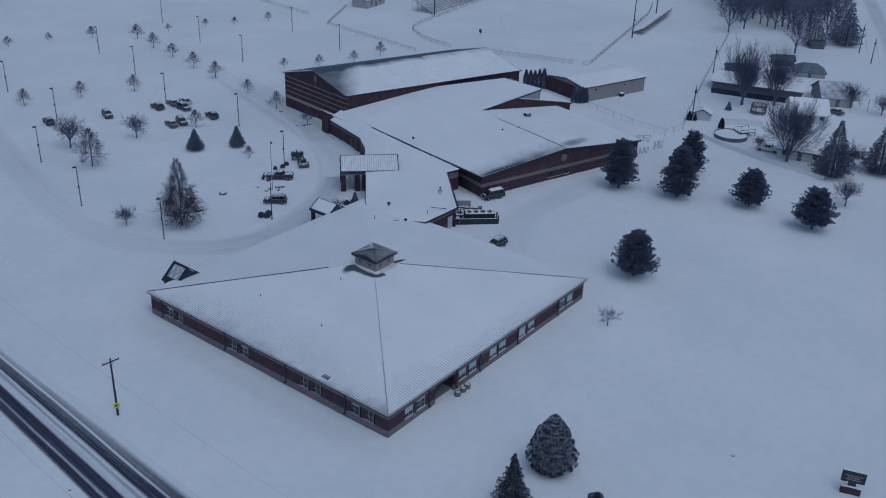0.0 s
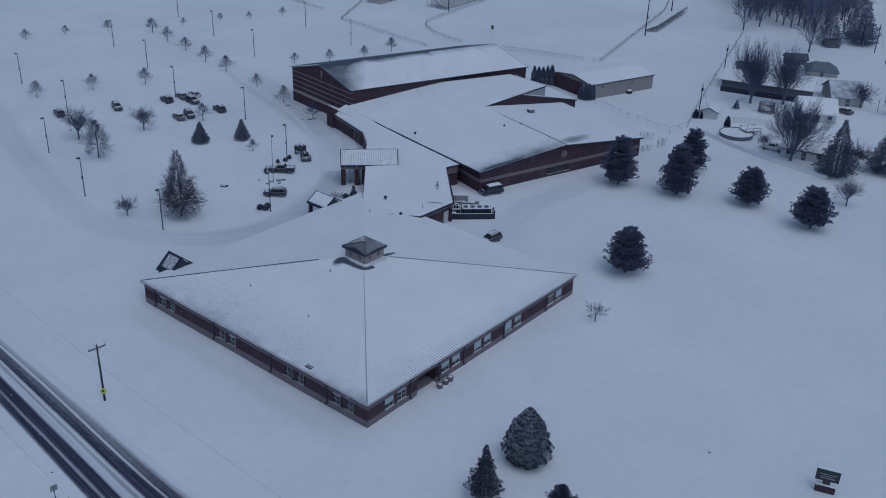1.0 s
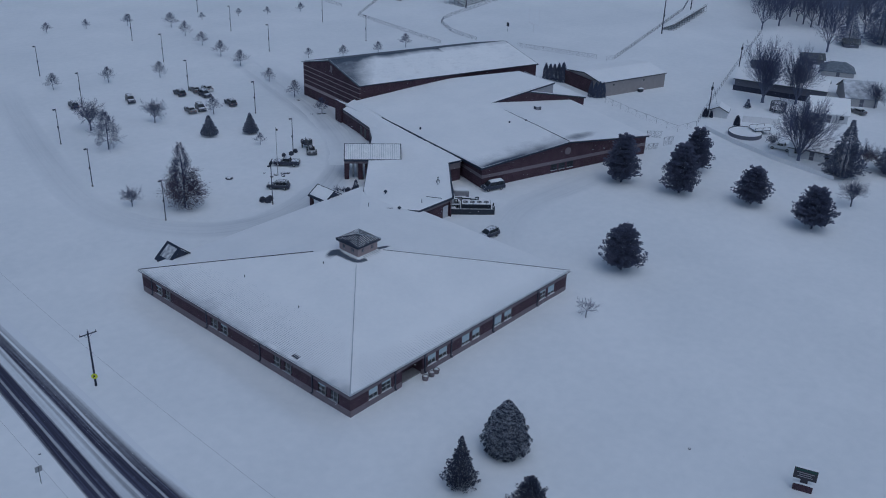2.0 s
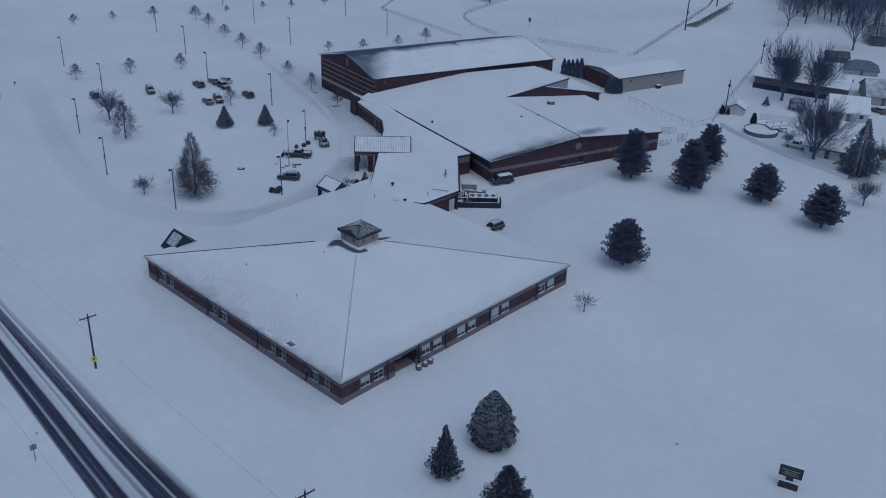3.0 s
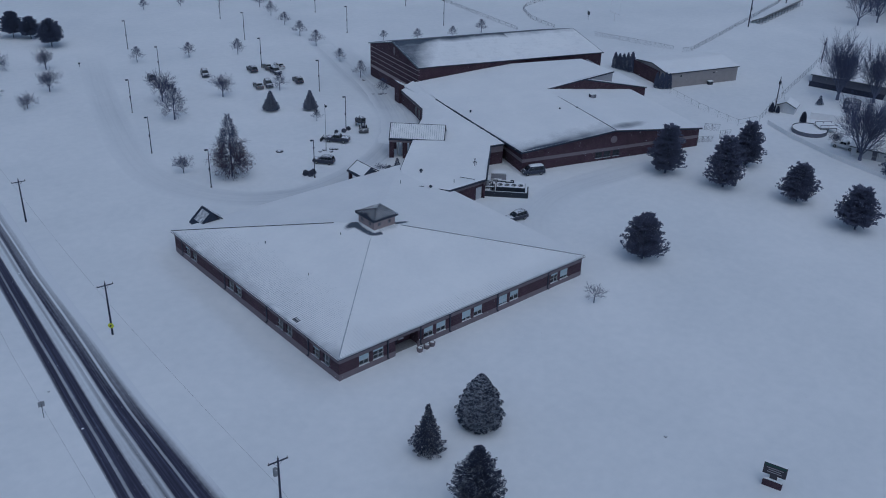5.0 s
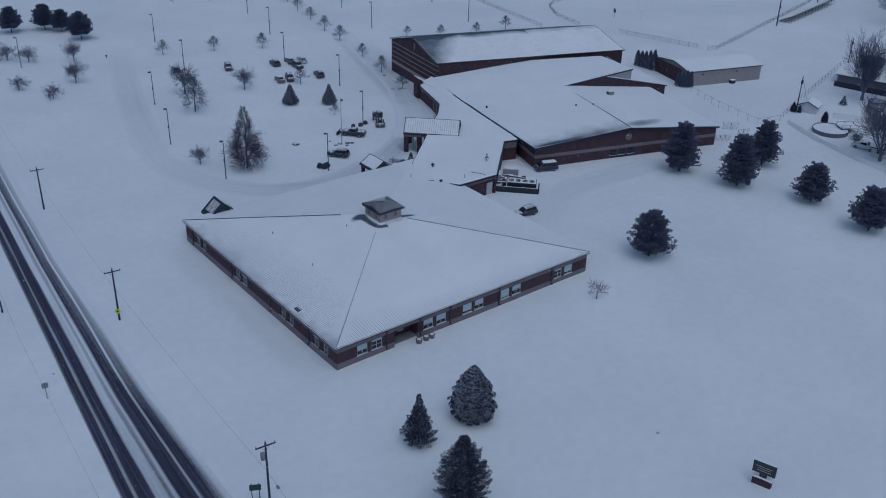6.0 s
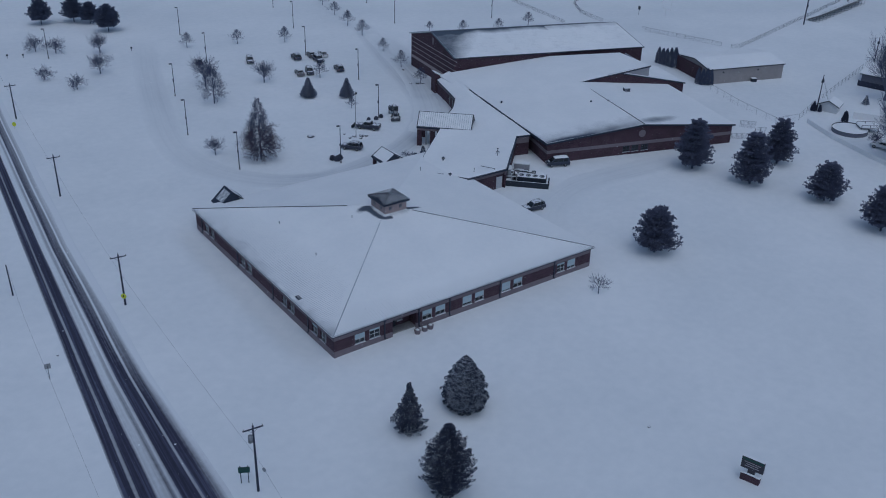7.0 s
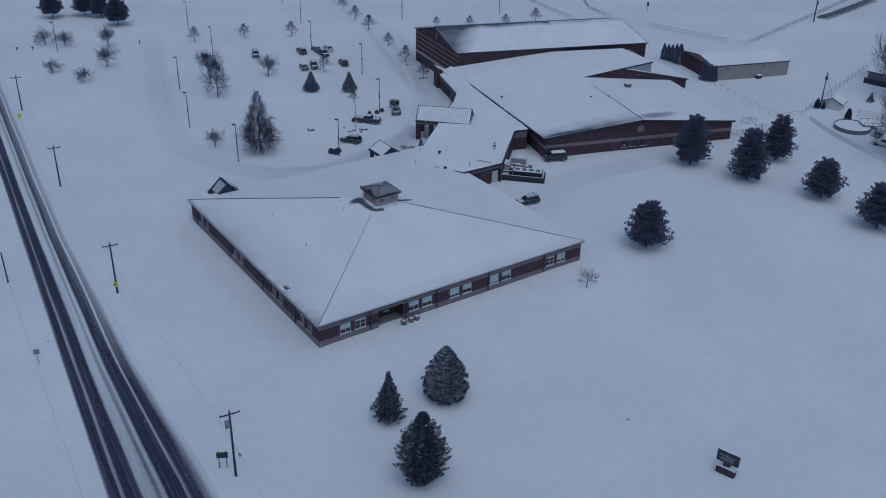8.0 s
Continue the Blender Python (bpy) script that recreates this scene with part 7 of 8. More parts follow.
def vehicles():
    lot = "cars parked in the snowy lot"
    car("pickup", PAINT_DARK, 54.0, 78.6, 128.5, "dark pickup truck with a snowplough, parked on the drive island", "", 0.1, True)
    car("suv", PAINT_DARK, 44.2, 69.6, 128.5, "dark snow-topped suv parked by the flagpole", "")
    car("minivan", PAINT_BLUE, 76.9, 37.2, 156, "dark navy van with a snow-covered roof beside the brick wing", "", 0.22)
    car("suv", PAINT_DARK, 57.8, 22.8, 175, "dark suv with snowy roof rails standing in the service yard", "", 0.03)
    far = [("suv", PAINT_DARK, 40.6, 147.9, 74), ("suv", PAINT_DARK, 53.6, 142.2, 250), ("suv", PAINT_DARK, 66.4, 138.6, 80), ("sedan", PAINT_GREY, 71.2, 138.4, 76), ("suv", PAINT_DARK, 70.7, 133.2, 264), ("sedan", PAINT_WHITE, 74.4, 137.2, 80), ("sedan", PAINT_GREY, 60.1, 124.6, 76), ("suv", PAINT_BLUE, 63.0, 124.2, 250), ("suv", PAINT_DARK, 71.3, 122.5, 76)]
    for i, (k, p, x, y, h) in enumerate(far):
        car(k, p, x, y, h, ("dark snow-dusted " + {"suv": "suv", "sedan": "car", "pickup": "pickup truck"}[k] + " parked in the white car park", "snow-covered pale car parked in the white car park")[i in (3, 5, 6)], lot, 0.3 if i in (3, 5, 6) else 0.1)
    car("pickup", PAINT_WHITE, 147.6, 3.6, 100, "white pickup truck beside a low house", "", 0.2)
    car("sedan", PAINT_GREY, 191.6, 1.0, 75, "car under a thick layer of snow by a house", "", 0.45)


vehicles()


def loader():
    """Articulated wheel loader with a snow bucket, cleaning the drive."""
    ob = thing("wheel_loader", pose(64.1, 82.4, 0.05, 0, 0, 237.8), "dark wheel loader with a broad snow bucket on the drive", "machine")
    bend = pose(-0.6, 0, 0, 0, 0, 24) @ pose(0.6, 0, 0)
    b = Build()
    b.box(-3.6, -1.5, -0.6, 0.6, 0.75, 1.6, bend)
    b.box(-3.4, -2.0, -0.5, 0.5, 1.6, 1.85, bend)
    part("engine_cover", bevel_all(b, 0.1), MACHINE, ob, "", True)
    b = Build()
    b.box(-1.5, -0.2, -0.6, 0.6, 1.2, 1.55, bend)
    b.box(-1.5, -0.2, -0.6, 0.6, 2.3, 2.45, bend)
    for x in (-1.5, -0.32):
        for y in (-0.6, 0.48):
            b.box(x, x + 0.12, y, y + 0.12, 1.55, 2.3, bend)
    cab = part("cab", b, MACHINE, ob, "dark cab frame")
    for s in (-1, 1):
        g = Build()
        g.box(-1.38, -0.32, s * 0.55 - 0.015, s * 0.55 + 0.015, 1.55, 2.3, bend)
        part("pane", g, GLASS, cab)
    for x in (-1.45, -0.26):
        g = Build()
        g.box(x - 0.015, x + 0.015, -0.48, 0.48, 1.55, 2.3, bend)
        part("pane", g, GLASS, cab)
    g = Build()
    g.tube([bend @ Vector((-2.6, 0.3, 1.8)), bend @ Vector((-2.6, 0.3, 2.4))], [0.07, 0.07], 8)
    part("exhaust", g, DARK_STEEL, ob, "upright exhaust pipe")
    b = Build()
    b.box(0.0, 2.0, -0.42, 0.42, 0.7, 1.3)
    part("front_frame", bevel_all(b, 0.08), MACHINE, ob, "", True)
    for s in (-0.4, 0.4):
        g = Build()
        g.tube([(0.6, s, 1.6), (1.9, s, 1.35), (2.9, s, 0.6)], [0.12, 0.12, 0.1], 6)
        part("lift_arm", g, DARK_STEEL, ob)
    for s in (-1, 1):
        wheel(ob, 1.0, s * 0.8, 0.62)
        q = bend @ Vector((-2.6, s * 0.8, 0))
        wheel(ob, q.x, q.y, 0.62)
    b = Build()
    arc = [(3.1 + 0.65 * math.cos(a), 0.62 + 0.55 * math.sin(a)) for a in np.linspace(1.5, 4.9, 9)]
    for (x0, z0), (x1, z1) in zip(arc, arc[1:]):
        b.prism([(x0, -1.15, z0), (x0, 1.15, z0), (x1, 1.15, z1), (x1, -1.15, z1)], [(x0 + 0.05, -1.15, z0), (x0 + 0.05, 1.15, z0), (x1 + 0.05, 1.15, z1), (x1 + 0.05, -1.15, z1)])
    for s in (-1.15, 1.11):
        b.prism([(x, s, z) for x, z in arc], [(x, s + 0.04, z) for x, z in arc])
    part("bucket", b, DARK_STEEL, ob, "wide steel snow bucket")
    s_ = Build()
    snow_patch(s_, (2.7, -1.08, 0.85), (3.8, -1.08, 0.5), (3.8, 1.08, 0.5), (2.7, 1.08, 0.85), 8, 10, lambda a, c: 0.3 * min(1, 5 * min(a, 1 - a, c, 1 - c) + 0.2), 0.4)
    part("snow_load", s_, CAR_SNOW, ob, "scooped snow in the bucket", True)
    for z0, x0, x1, w in ((1.86, -3.3, -2.1, 0.42), (2.46, -1.4, -0.3, 0.5)):
        s_ = Build()
        snow_patch(s_, *[bend @ Vector(q) for q in ((x0, -w, z0), (x1, -w, z0), (x1, w, z0), (x0, w, z0))], 6, 6, lambda a, c: 0.08, 0.06)
        part("snow_cap", s_, CAR_SNOW, ob, "thin snow cap", True)


loader()


# ---- service yard ----
def service_yard():
    m = pose(61.2, 34.4, 0.0, 0, 0, -45.5)
    ob = thing("chiller", m, "dark green cooling unit with snow-rimmed roof fans in the service yard", "cooling unit")
    L, D, H = 7.4, 3.4, 1.9
    b = Build()
    b.box(1.4, L, 0.7, D, 0.3, H)
    body = part("body", bevel_all(b, 0.04), DARK_STEEL, ob, "dark green-black casing")
    for i in range(1, 9):
        g = Build()
        x = 1.4 + i * (L - 1.4) / 9
        g.box(x - 0.03, x + 0.03, 0.64, 0.7, 0.4, H - 0.1)
        part("rib", g, DARK_STEEL, body)
    s_ = Build()
    snow_patch(s_, (1.5, 0.8, H), (L - 0.1, 0.8, H), (L - 0.1, D - 0.1, H), (1.5, D - 0.1, H), 20, 10, lambda a, c: 0.06 + 0.04 * wob(a * 9, c * 4, 1.0), 0.04)
    part("snow", s_, ROOF_SNOW, ob, "snow on the cooling unit", True)
    n = 18
    for i in range(4):
        x, y, r0 = 2.2 + i * 1.42, 1.75, 0.52
        ring = [(x + r0 * math.cos(6.283 * k / n), y + r0 * math.sin(6.283 * k / n)) for k in range(n)]
        inn = [(x + (r0 - 0.07) * math.cos(6.283 * k / n), y + (r0 - 0.07) * math.sin(6.283 * k / n)) for k in range(n)]
        g = Build()
        for k in range(n):
            q = (k + 1) % n
            g.prism([(*ring[k], H), (*ring[q], H), (*inn[q], H), (*inn[k], H)], [(*ring[k], H + 0.22), (*ring[q], H + 0.22), (*inn[q], H + 0.22), (*inn[k], H + 0.22)])
        fan = part("fan_ring", g, STEEL, ob, "round grey fan shroud")
        g = Build()
        for k in range(4):
            g.box(0.05, 0.43, -0.09, 0.09, -0.015, 0.015, pose(x, y, H + 0.14, 14, 0, 90 * k + 23))
        part("blade", g, DARK_STEEL, fan)
    # low dark screen fence round the unit
    for x0, x1, y0, y1 in ((-1.9, L + 0.6, -0.1, 0.0), (L + 0.5, L + 0.6, 0.01, D - 0.6), (-1.9, -1.8, 0.01, D)):
        g = Build()
        g.box(x0, x1, y0, y1, -0.2, 1.25)
        screen = part("screen", g, DARK_STEEL, ob, "low dark screen panel")
        g = Build()
        g.box(x0 - 0.02, x1 + 0.02, y0 - 0.02, y1 + 0.02, 1.252, 1.3)
        part("snow", g, ROOF_SNOW, screen)
    for x, y in ((L + 0.55, -0.05), (L + 0.55, 1.6)):
        g = Build()
        g.box(x - 0.12, x + 0.12, y - 0.12, y + 0.12, -0.2, 1.9)
        part("post", g, DARK_STEEL, ob)
    # pipe run behind the fans
    for k, (x0, x1, z) in enumerate(((1.6, 3.4, 2.25), (3.2, 4.9, 2.1), (4.4, 4.9, 2.5))):
        g = Build()
        g.tube([(x0, D - 0.3, 1.5), (x0, D - 0.3, z), (x1, D - 0.3, z), (x1, D - 0.3, 1.6)], [0.15] * 4, 8)
        part("pipe", g, DARK_STEEL, ob, "dark bent pipe", True)
        s_ = Build()
        s_.box(x0, x1, D - 0.42, D - 0.18, z + 0.14, z + 0.24)
        part("snow", s_, ROOF_SNOW, ob)
    # insulated pipe loop and pump boxes packed between the unit and the wall
    for x0, x1, y, z in ((-1.2, 1.0, 1.2, 1.5), (-1.4, 0.6, 2.4, 2.2), (0.2, 2.4, 4.3, 1.9)):
        g = Build()
        g.tube([(x0, y, -0.1), (x0, y, z), (x1, y + 0.3, z), (x1, y + 0.3, 0.2)], [0.13] * 4, 8)
        part("pipe", g, DARK_STEEL, ob, "dark bent pipe", True)
        g = Build()
        g.tube([(x0, y, z + 0.1), ((x0 + x1) / 2, y + 0.15, z + 0.16), (x1, y + 0.3, z + 0.1)], [0.12, 0.15, 0.12], 6)
        part("snow", g, ROOF_SNOW, ob, "snow along the pipe", True)
    for x0, x1, y0, y1, z in ((-0.9, 0.2, 0.5, 1.0, 1.1), (0.2, 1.1, 2.9, 3.8, 1.6), (5.0, 6.6, 4.0, 5.2, 1.3)):
        g = Build()
        g.box(x0, x1, y0, y1, -0.2, z)
        box = part("pump_box", bevel_all(g, 0.05), GREY_PANEL, ob, "small grey pump box")
        s_ = Build()
        snow_patch(s_, (x0, y0, z), (x1, y0, z), (x1, y1, z), (x0, y1, z), 6, 6, lambda a, c: 0.22 * min(1, 4 * min(a, 1 - a, c, 1 - c) + 0.3), 0.05)
        part("snow", s_, ROOF_SNOW, box, "", True)
    for i in range(10):
        g = Build()
        x = -1.85 + i * 0.93
        g.box(x - 0.05, x + 0.05, -0.16, -0.1, -0.2, 1.24)
        part("screen_post", g, DARK_STEEL, ob)
    # pale cabinet and round stack behind
    k = thing("electrical_cabinet", pose(67.9, 38.6, 0, 0, 0, -45.5), "pale grey snow-topped electrical cabinet in the service yard", "cabinet")
    b = Build()
    b.box(-1.6, 1.6, -0.8, 0.8, -0.2, 2.2)
    part("body", bevel_all(b, 0.05), GREY_PANEL, k)
    for x in (-0.8, 0.8):
        b = Build()
        b.box(x - 0.7, x + 0.7, -0.84, -0.81, 0.2, 2.0)
        d = part("door", b, GREY_PANEL, k)
        b = Build()
        b.box(x + 0.5, x + 0.56, -0.9, -0.84, 1.0, 1.3)
        part("handle", b, DARK_STEEL, d)
    s_ = Build()
    snow_patch(s_, (-1.6, -0.8, 2.2), (1.6, -0.8, 2.2), (1.6, 0.8, 2.2), (-1.6, 0.8, 2.2), 10, 6, lambda a, c: 0.2, 0.22)
    part("snow", s_, ROOF_SNOW, k, "thick snow cap", True)
    for x, y, h in ((62.3, 36.2, 3.0), (63.6, 37.6, 2.7)):
        v = thing("exhaust_stack", pose(x, y, 0), "grey upright exhaust stack with snow on its cap", "pipe", "exhaust stacks")
        b = Build()
        b.tube([(0, 0, -0.2), (0, 0, h)], [0.42, 0.42], 14)
        part("pipe", b, STEEL, v, "", True)
        b = Build()
        b.tube([(0, 0, h), (0, 0, h + 0.12), (0, 0, h + 0.35)], [0.62, 0.6, 0.15], 14)
        part("cap", b, ROOF_SNOW, v, "snow-covered cap", True)
        b = Build()
        b.tube([(0, 0, h * 0.5), (0.9, -0.5, h * 0.5), (1.2, -0.6, h * 0.2)], [0.14, 0.14, 0.14], 8)
        part("branch_pipe", b, DARK_STEEL, v, "", True)


service_yard()


def planters():
    for i, (x, y) in enumerate(((13.9, -1.3), (15.3, -1.25), (16.4, -1.2))):
        ob = thing("planter", pose(x, y, ground_z(x, y)), "round grey stone planter filled with snow by the entry", "planter", "entry planters")
        b = Build()
        b.tube([(0, 0, -0.2), (0, 0, 0.5), (0, 0, 0.62)], [0.4, 0.5, 0.52], 16)
        part("bowl", b, STONE, ob, "", True)
        b = Build()
        b.tube([(0.05, 0.04, 0.58), (0.08, 0.06, 0.7), (0.1, 0.06, 0.76)], [0.38, 0.27, 0.08], 12)
        part("snow", b, ROOF_SNOW, ob, "rounded snow cap", True)


planters()


def island_rocks():
    rng = random.Random(12)
    for i, (x, y, r) in enumerate(((47.4, 78.5, 0.35), (47.3, 75.7, 0.5), (50.2, 75.3, 0.7), (51.1, 74.8, 0.6), (48.5, 75.9, 0.5), (40.0, 81.2, 0.95), (49.3, 74.2, 0.5), (81.6, 102.0, 0.5), (83.2, 100.9, 0.7), (84.4, 100.2, 0.6), (87.0, 113.5, 0.7), (86.2, 114.6, 0.5), (-33.6, 22.6, 0.18), (26.5, -38.0, 0.3))):
        bm = bmesh.new()
        bmesh.ops.create_icosphere(bm, subdivisions=2, radius=r)
        for v in bm.verts:
            v.co *= 0.8 + 0.35 * wob(v.co.x * 3 + i * 9, v.co.y * 3, 1.0, v.co.z * 3)
            v.co.z = v.co.z * 0.6 + 0.1
        b = Build()
        bm.verts.index_update()
        b.v = [tuple(v.co) for v in bm.verts]
        b.f = [tuple(v.index for v in f.verts) for f in bm.faces]
        bm.free()
        lone("boulder", b, ROCK, "dark boulder capped with snow", "rock", group="landscape boulders", m=pose(x, y, ground_z(x, y), 0, 0, rng.uniform(0, 360)), smooth=True)


ROCK = snowy("boulder_rock", (0.06, 0.062, 0.085), 0.9, cover=0.55, soft=0.3, patch=3.0)
island_rocks()


# ---- houses ----
def house(x, y, turn, L, W, eave, ridge, wall, roofing, label, snow=True, windows=3, hip=0.0, chimney=False):
    """A gabled or hipped house: ridge along local x, front faces local -y."""
    ob = thing("house", pose(x, y, ground_z(x, y), 0, 0, turn), label, "house", "houses past the lawn")
    l, w = L / 2, W / 2
    for side in (-1, 1):
        b = Build()
        m = pose(-l, -w, 0) if side < 0 else pose(l, w, 0, 0, 0, 180)
        wins = [((k + 0.5) * L / windows - 0.6, (k + 0.5) * L / windows + 0.6, 1.0, 2.1) for k in range(windows)]
        holes_wall(b, L, -0.4, eave, 0.2, wins, m)
        part("wall", b, wall, ob)
        for a, c, z0, z1 in wins:
            if side < 0:
                window_unit(ob, m, a, c, z0, z1, 0.0, 2, frame=GREY_PANEL)
    for side in (-1, 1):
        b = Build()
        if hip:
            b.box(side * l - (0.2 if side > 0 else 0), side * l + (0.2 if side < 0 else 0), -w + 0.21, w - 0.21, -0.4, eave)
        else:
            x0 = side * l
            x1 = x0 - side * 0.2
            pts = [(-w + 0.21, -0.4), (w - 0.21, -0.4), (w - 0.21, eave), (0, ridge - 0.15), (-w + 0.21, eave)]
            b.prism([(min(x0, x1), p, z) for p, z in pts], [(max(x0, x1), p, z) for p, z in pts])
        part("wall", b, wall, ob)
    o, drop = 0.45, (ridge - eave) / w * 0.45
    for side in (-1, 1):
        A, B = Vector((-(l + o), side * (w + o), eave - drop + 0.1)), Vector((l + o, side * (w + o), eave - drop + 0.1))
        C, D = Vector((l + o - hip, 0, ridge + 0.1)), Vector((-(l + o) + hip, 0, ridge + 0.1))
        q = [A, B, C, D] if side < 0 else [B, A, D, C]
        b = Build()
        slab(b, q, 0.18)
        r = part("roof", b, roofing, ob, "roof slope")
        if snow:
            s_ = Build()
            snow_patch(s_, *[p + Vector((0, 0, 0.01)) for p in q], 14, 8, lambda a, c: 0.2 + 0.05 * wob(a * 8, c * 5, 1.0, x), 0.14)
            part("roof_snow", s_, ROOF_SNOW, r, "thick snow on the roof", True)
    if hip:
        for side in (-1, 1):
            A, B, C = Vector((side * (l + o), -side * (w + o) * -1, eave - drop + 0.1)), Vector((side * (l + o), -side * (w + o), eave - drop + 0.1)), Vector((side * (l + o - hip), 0, ridge + 0.1))
            b = Build()
            slab(b, [B, A, C], 0.18)
            r = part("roof", b, roofing, ob)
            if snow:
                s_ = Build()
                snow_patch(s_, B, A, C, C, 8, 6, lambda a, c: 0.18, 0.14)
                part("roof_snow", s_, ROOF_SNOW, r, "thick snow on the roof", True)
    d = Build()
    d.box(-0.5, 0.5, -w - 0.03, -w + 0.02, 0.0, 2.1)
    part("door", d, SIDING_DARK, ob, "dark front door")
    if chimney:
        c = Build()
        c.box(l * 0.4 - 0.4, l * 0.4 + 0.4, -0.4, 0.4, ridge - 0.6, ridge + 1.0)
        part("chimney", bevel_all(c, 0.03, 1), BRICK, ob)
    return ob


def houses():
    house(197.8, 26.0, -73.9, 25.5, 9.5, 2.6, 4.6, SIDING_DARK, SHINGLE, "long low dark-sided ranch house with a snowy roof", True, 0)
    house(203.7, 6.0, -58, 8.6, 12.5, 2.6, 5.8, SIDING, ROOF_THIN, "pale gabled house with a thin snow cover on its roof", False, 1)
    house(182.2, 6.1, -62, 9.5, 10.4, 2.5, 5.3, SIDING_WHITE, SIDING_WHITE, "white house under a thick rounded snow roof", True, 3)
    house(150.2, -3.6, -75, 10.5, 8.5, 2.5, 4.3, SIDING_WHITE, SHINGLE, "low pale house behind a white fence", True, 3)
    house(227.5, 21.0, -65, 9.4, 7.5, 1.8, 3.8, SIDING, SHINGLE_GREY, "house with a bare blue-grey shingled hip roof", False, 0, 3.0)
    house(214.0, 40.0, -58, 5.5, 3.6, 1.6, 2.7, SIDING_DARK, SHINGLE, "dark outbuilding with a patchy roof", False, 1)
    house(234.5, 32.0, -55, 6.6, 4.2, 1.9, 3.2, SIDING_DARK, SHINGLE, "dark garage half hidden by bare trees", False, 1)
    house(266.0, 31.3, -60, 4.8, 3.6, 1.7, 2.8, SIDING_DARK, SHINGLE, "dark shed by the side street", False, 1)
    house(160.6, 27.0, -160, 3.6, 4.6, 1.9, 3.0, SIDING_WHITE, SHINGLE, "small white garden shed under snow", True, 0)


houses()


def pool():
    ob = thing("swimming_pool", pose(151.2, 14.8, ground_z(151, 15)), "round above-ground pool covered with snow beside a deck", "pool")
    n, R, H = 28, 4.2, 0.95
    for k in range(n):
        a0, a1 = 6.2832 * k / n, 6.2832 * (k + 1) / n
        b = Build()
        ring = [(R * math.cos(a0), R * math.sin(a0)), (R * math.cos(a1), R * math.sin(a1)), ((R - 0.06) * math.cos(a1), (R - 0.06) * math.sin(a1)), ((R - 0.06) * math.cos(a0), (R - 0.06) * math.sin(a0))]
        b.prism([(*p, -0.2) for p in ring], [(*p, H) for p in ring])
        part("panel", b, SIDING_DARK, ob)
    b = Build()
    b.tube([(R * math.cos(6.2832 * k / 40), R * math.sin(6.2832 * k / 40), H) for k in range(41)], [0.055] * 41, 6)
    part("rim", b, DARK_STEEL, ob, "dark pool rim", True)
    b = Build()
    b.disc((0, 0, H - 0.25), R - 0.08, (0, 0, 1), 0.1, 36)
    part("snow", b, ROOF_SNOW, ob, "flat snow over the pool")
    d = thing("pool_deck", pose(155.4, 12.9, ground_z(155, 13), 0, 0, -35), "raised wooden pool deck with a railing", "deck")
    b = Build()
    b.box(-2.2, 2.2, -1.6, 1.6, 1.1, 1.25)
    part("platform", b, POLE_WOOD, d)
    s_ = Build()
    snow_patch(s_, (-2.2, -1.6, 1.25), (2.2, -1.6, 1.25), (2.2, 1.6, 1.25), (-2.2, 1.6, 1.25), 8, 8, lambda a, c: 0.15, 0.14)
    part("snow", s_, ROOF_SNOW, d, "snow on the deck", True)
    for x in (-2.1, 0, 2.1):
        for y in (-1.5, 1.5):
            b = Build()
            b.box(x - 0.05, x + 0.05, y - 0.05, y + 0.05, -0.2, 1.95)
            part("post", b, POLE_WOOD, d)
    for y in (-1.5, 1.5):
        b = Build()
        b.box(-2.15, 2.15, y - 0.03, y + 0.03, 1.88, 1.96)
        part("rail", b, POLE_WOOD, d)
    t = thing("trampoline", pose(176.1, 17.3, ground_z(176, 17)), "round trampoline with grey safety netting and snow on its mat", "trampoline")
    n = 18
    b = Build()
    b.tube([(2.1 * math.cos(6.2832 * k / n), 2.1 * math.sin(6.2832 * k / n), 0.9) for k in range(n + 1)], [0.07] * (n + 1), 6)
    b.tube([(2.1 * math.cos(6.2832 * k / n), 2.1 * math.sin(6.2832 * k / n), 2.6) for k in range(n + 1)], [0.06] * (n + 1), 6)
    part("frame", b, DARK_STEEL, t, "", True)
    for k in range(6):
        a = 6.2832 * k / 6
        b = Build()
        b.tube([(2.1 * math.cos(a), 2.1 * math.sin(a), -0.2), (2.1 * math.cos(a), 2.1 * math.sin(a), 2.65)], [0.05, 0.05], 6)
        part("post", b, DARK_STEEL, t)
    b = Build()
    for k in range(160):
        a = 6.2832 * k / 160
        b.tube([(2.08 * math.cos(a), 2.08 * math.sin(a), 0.3), (2.08 * math.cos(a), 2.08 * math.sin(a), 2.6)], [0.024, 0.024], 3, False)
    part("net", b, NETTING, t, "grey safety netting")
    b = Build()
    b.disc((0, 0, 0.88), 2.0, (0, 0, 1), 0.14, 24)
    part("mat", b, ROOF_SNOW, t, "snow on the mat")


pool()


# ---- fences ----
def along(points, step):
    for p, q in zip(points, points[1:]):
        p, q = Vector((*p, 0)), Vector((*q, 0))
        n = max(1, round((q - p).length / step))
        for i in range(n):
            yield p.lerp(q, i / n), p.lerp(q, (i + 1) / n)


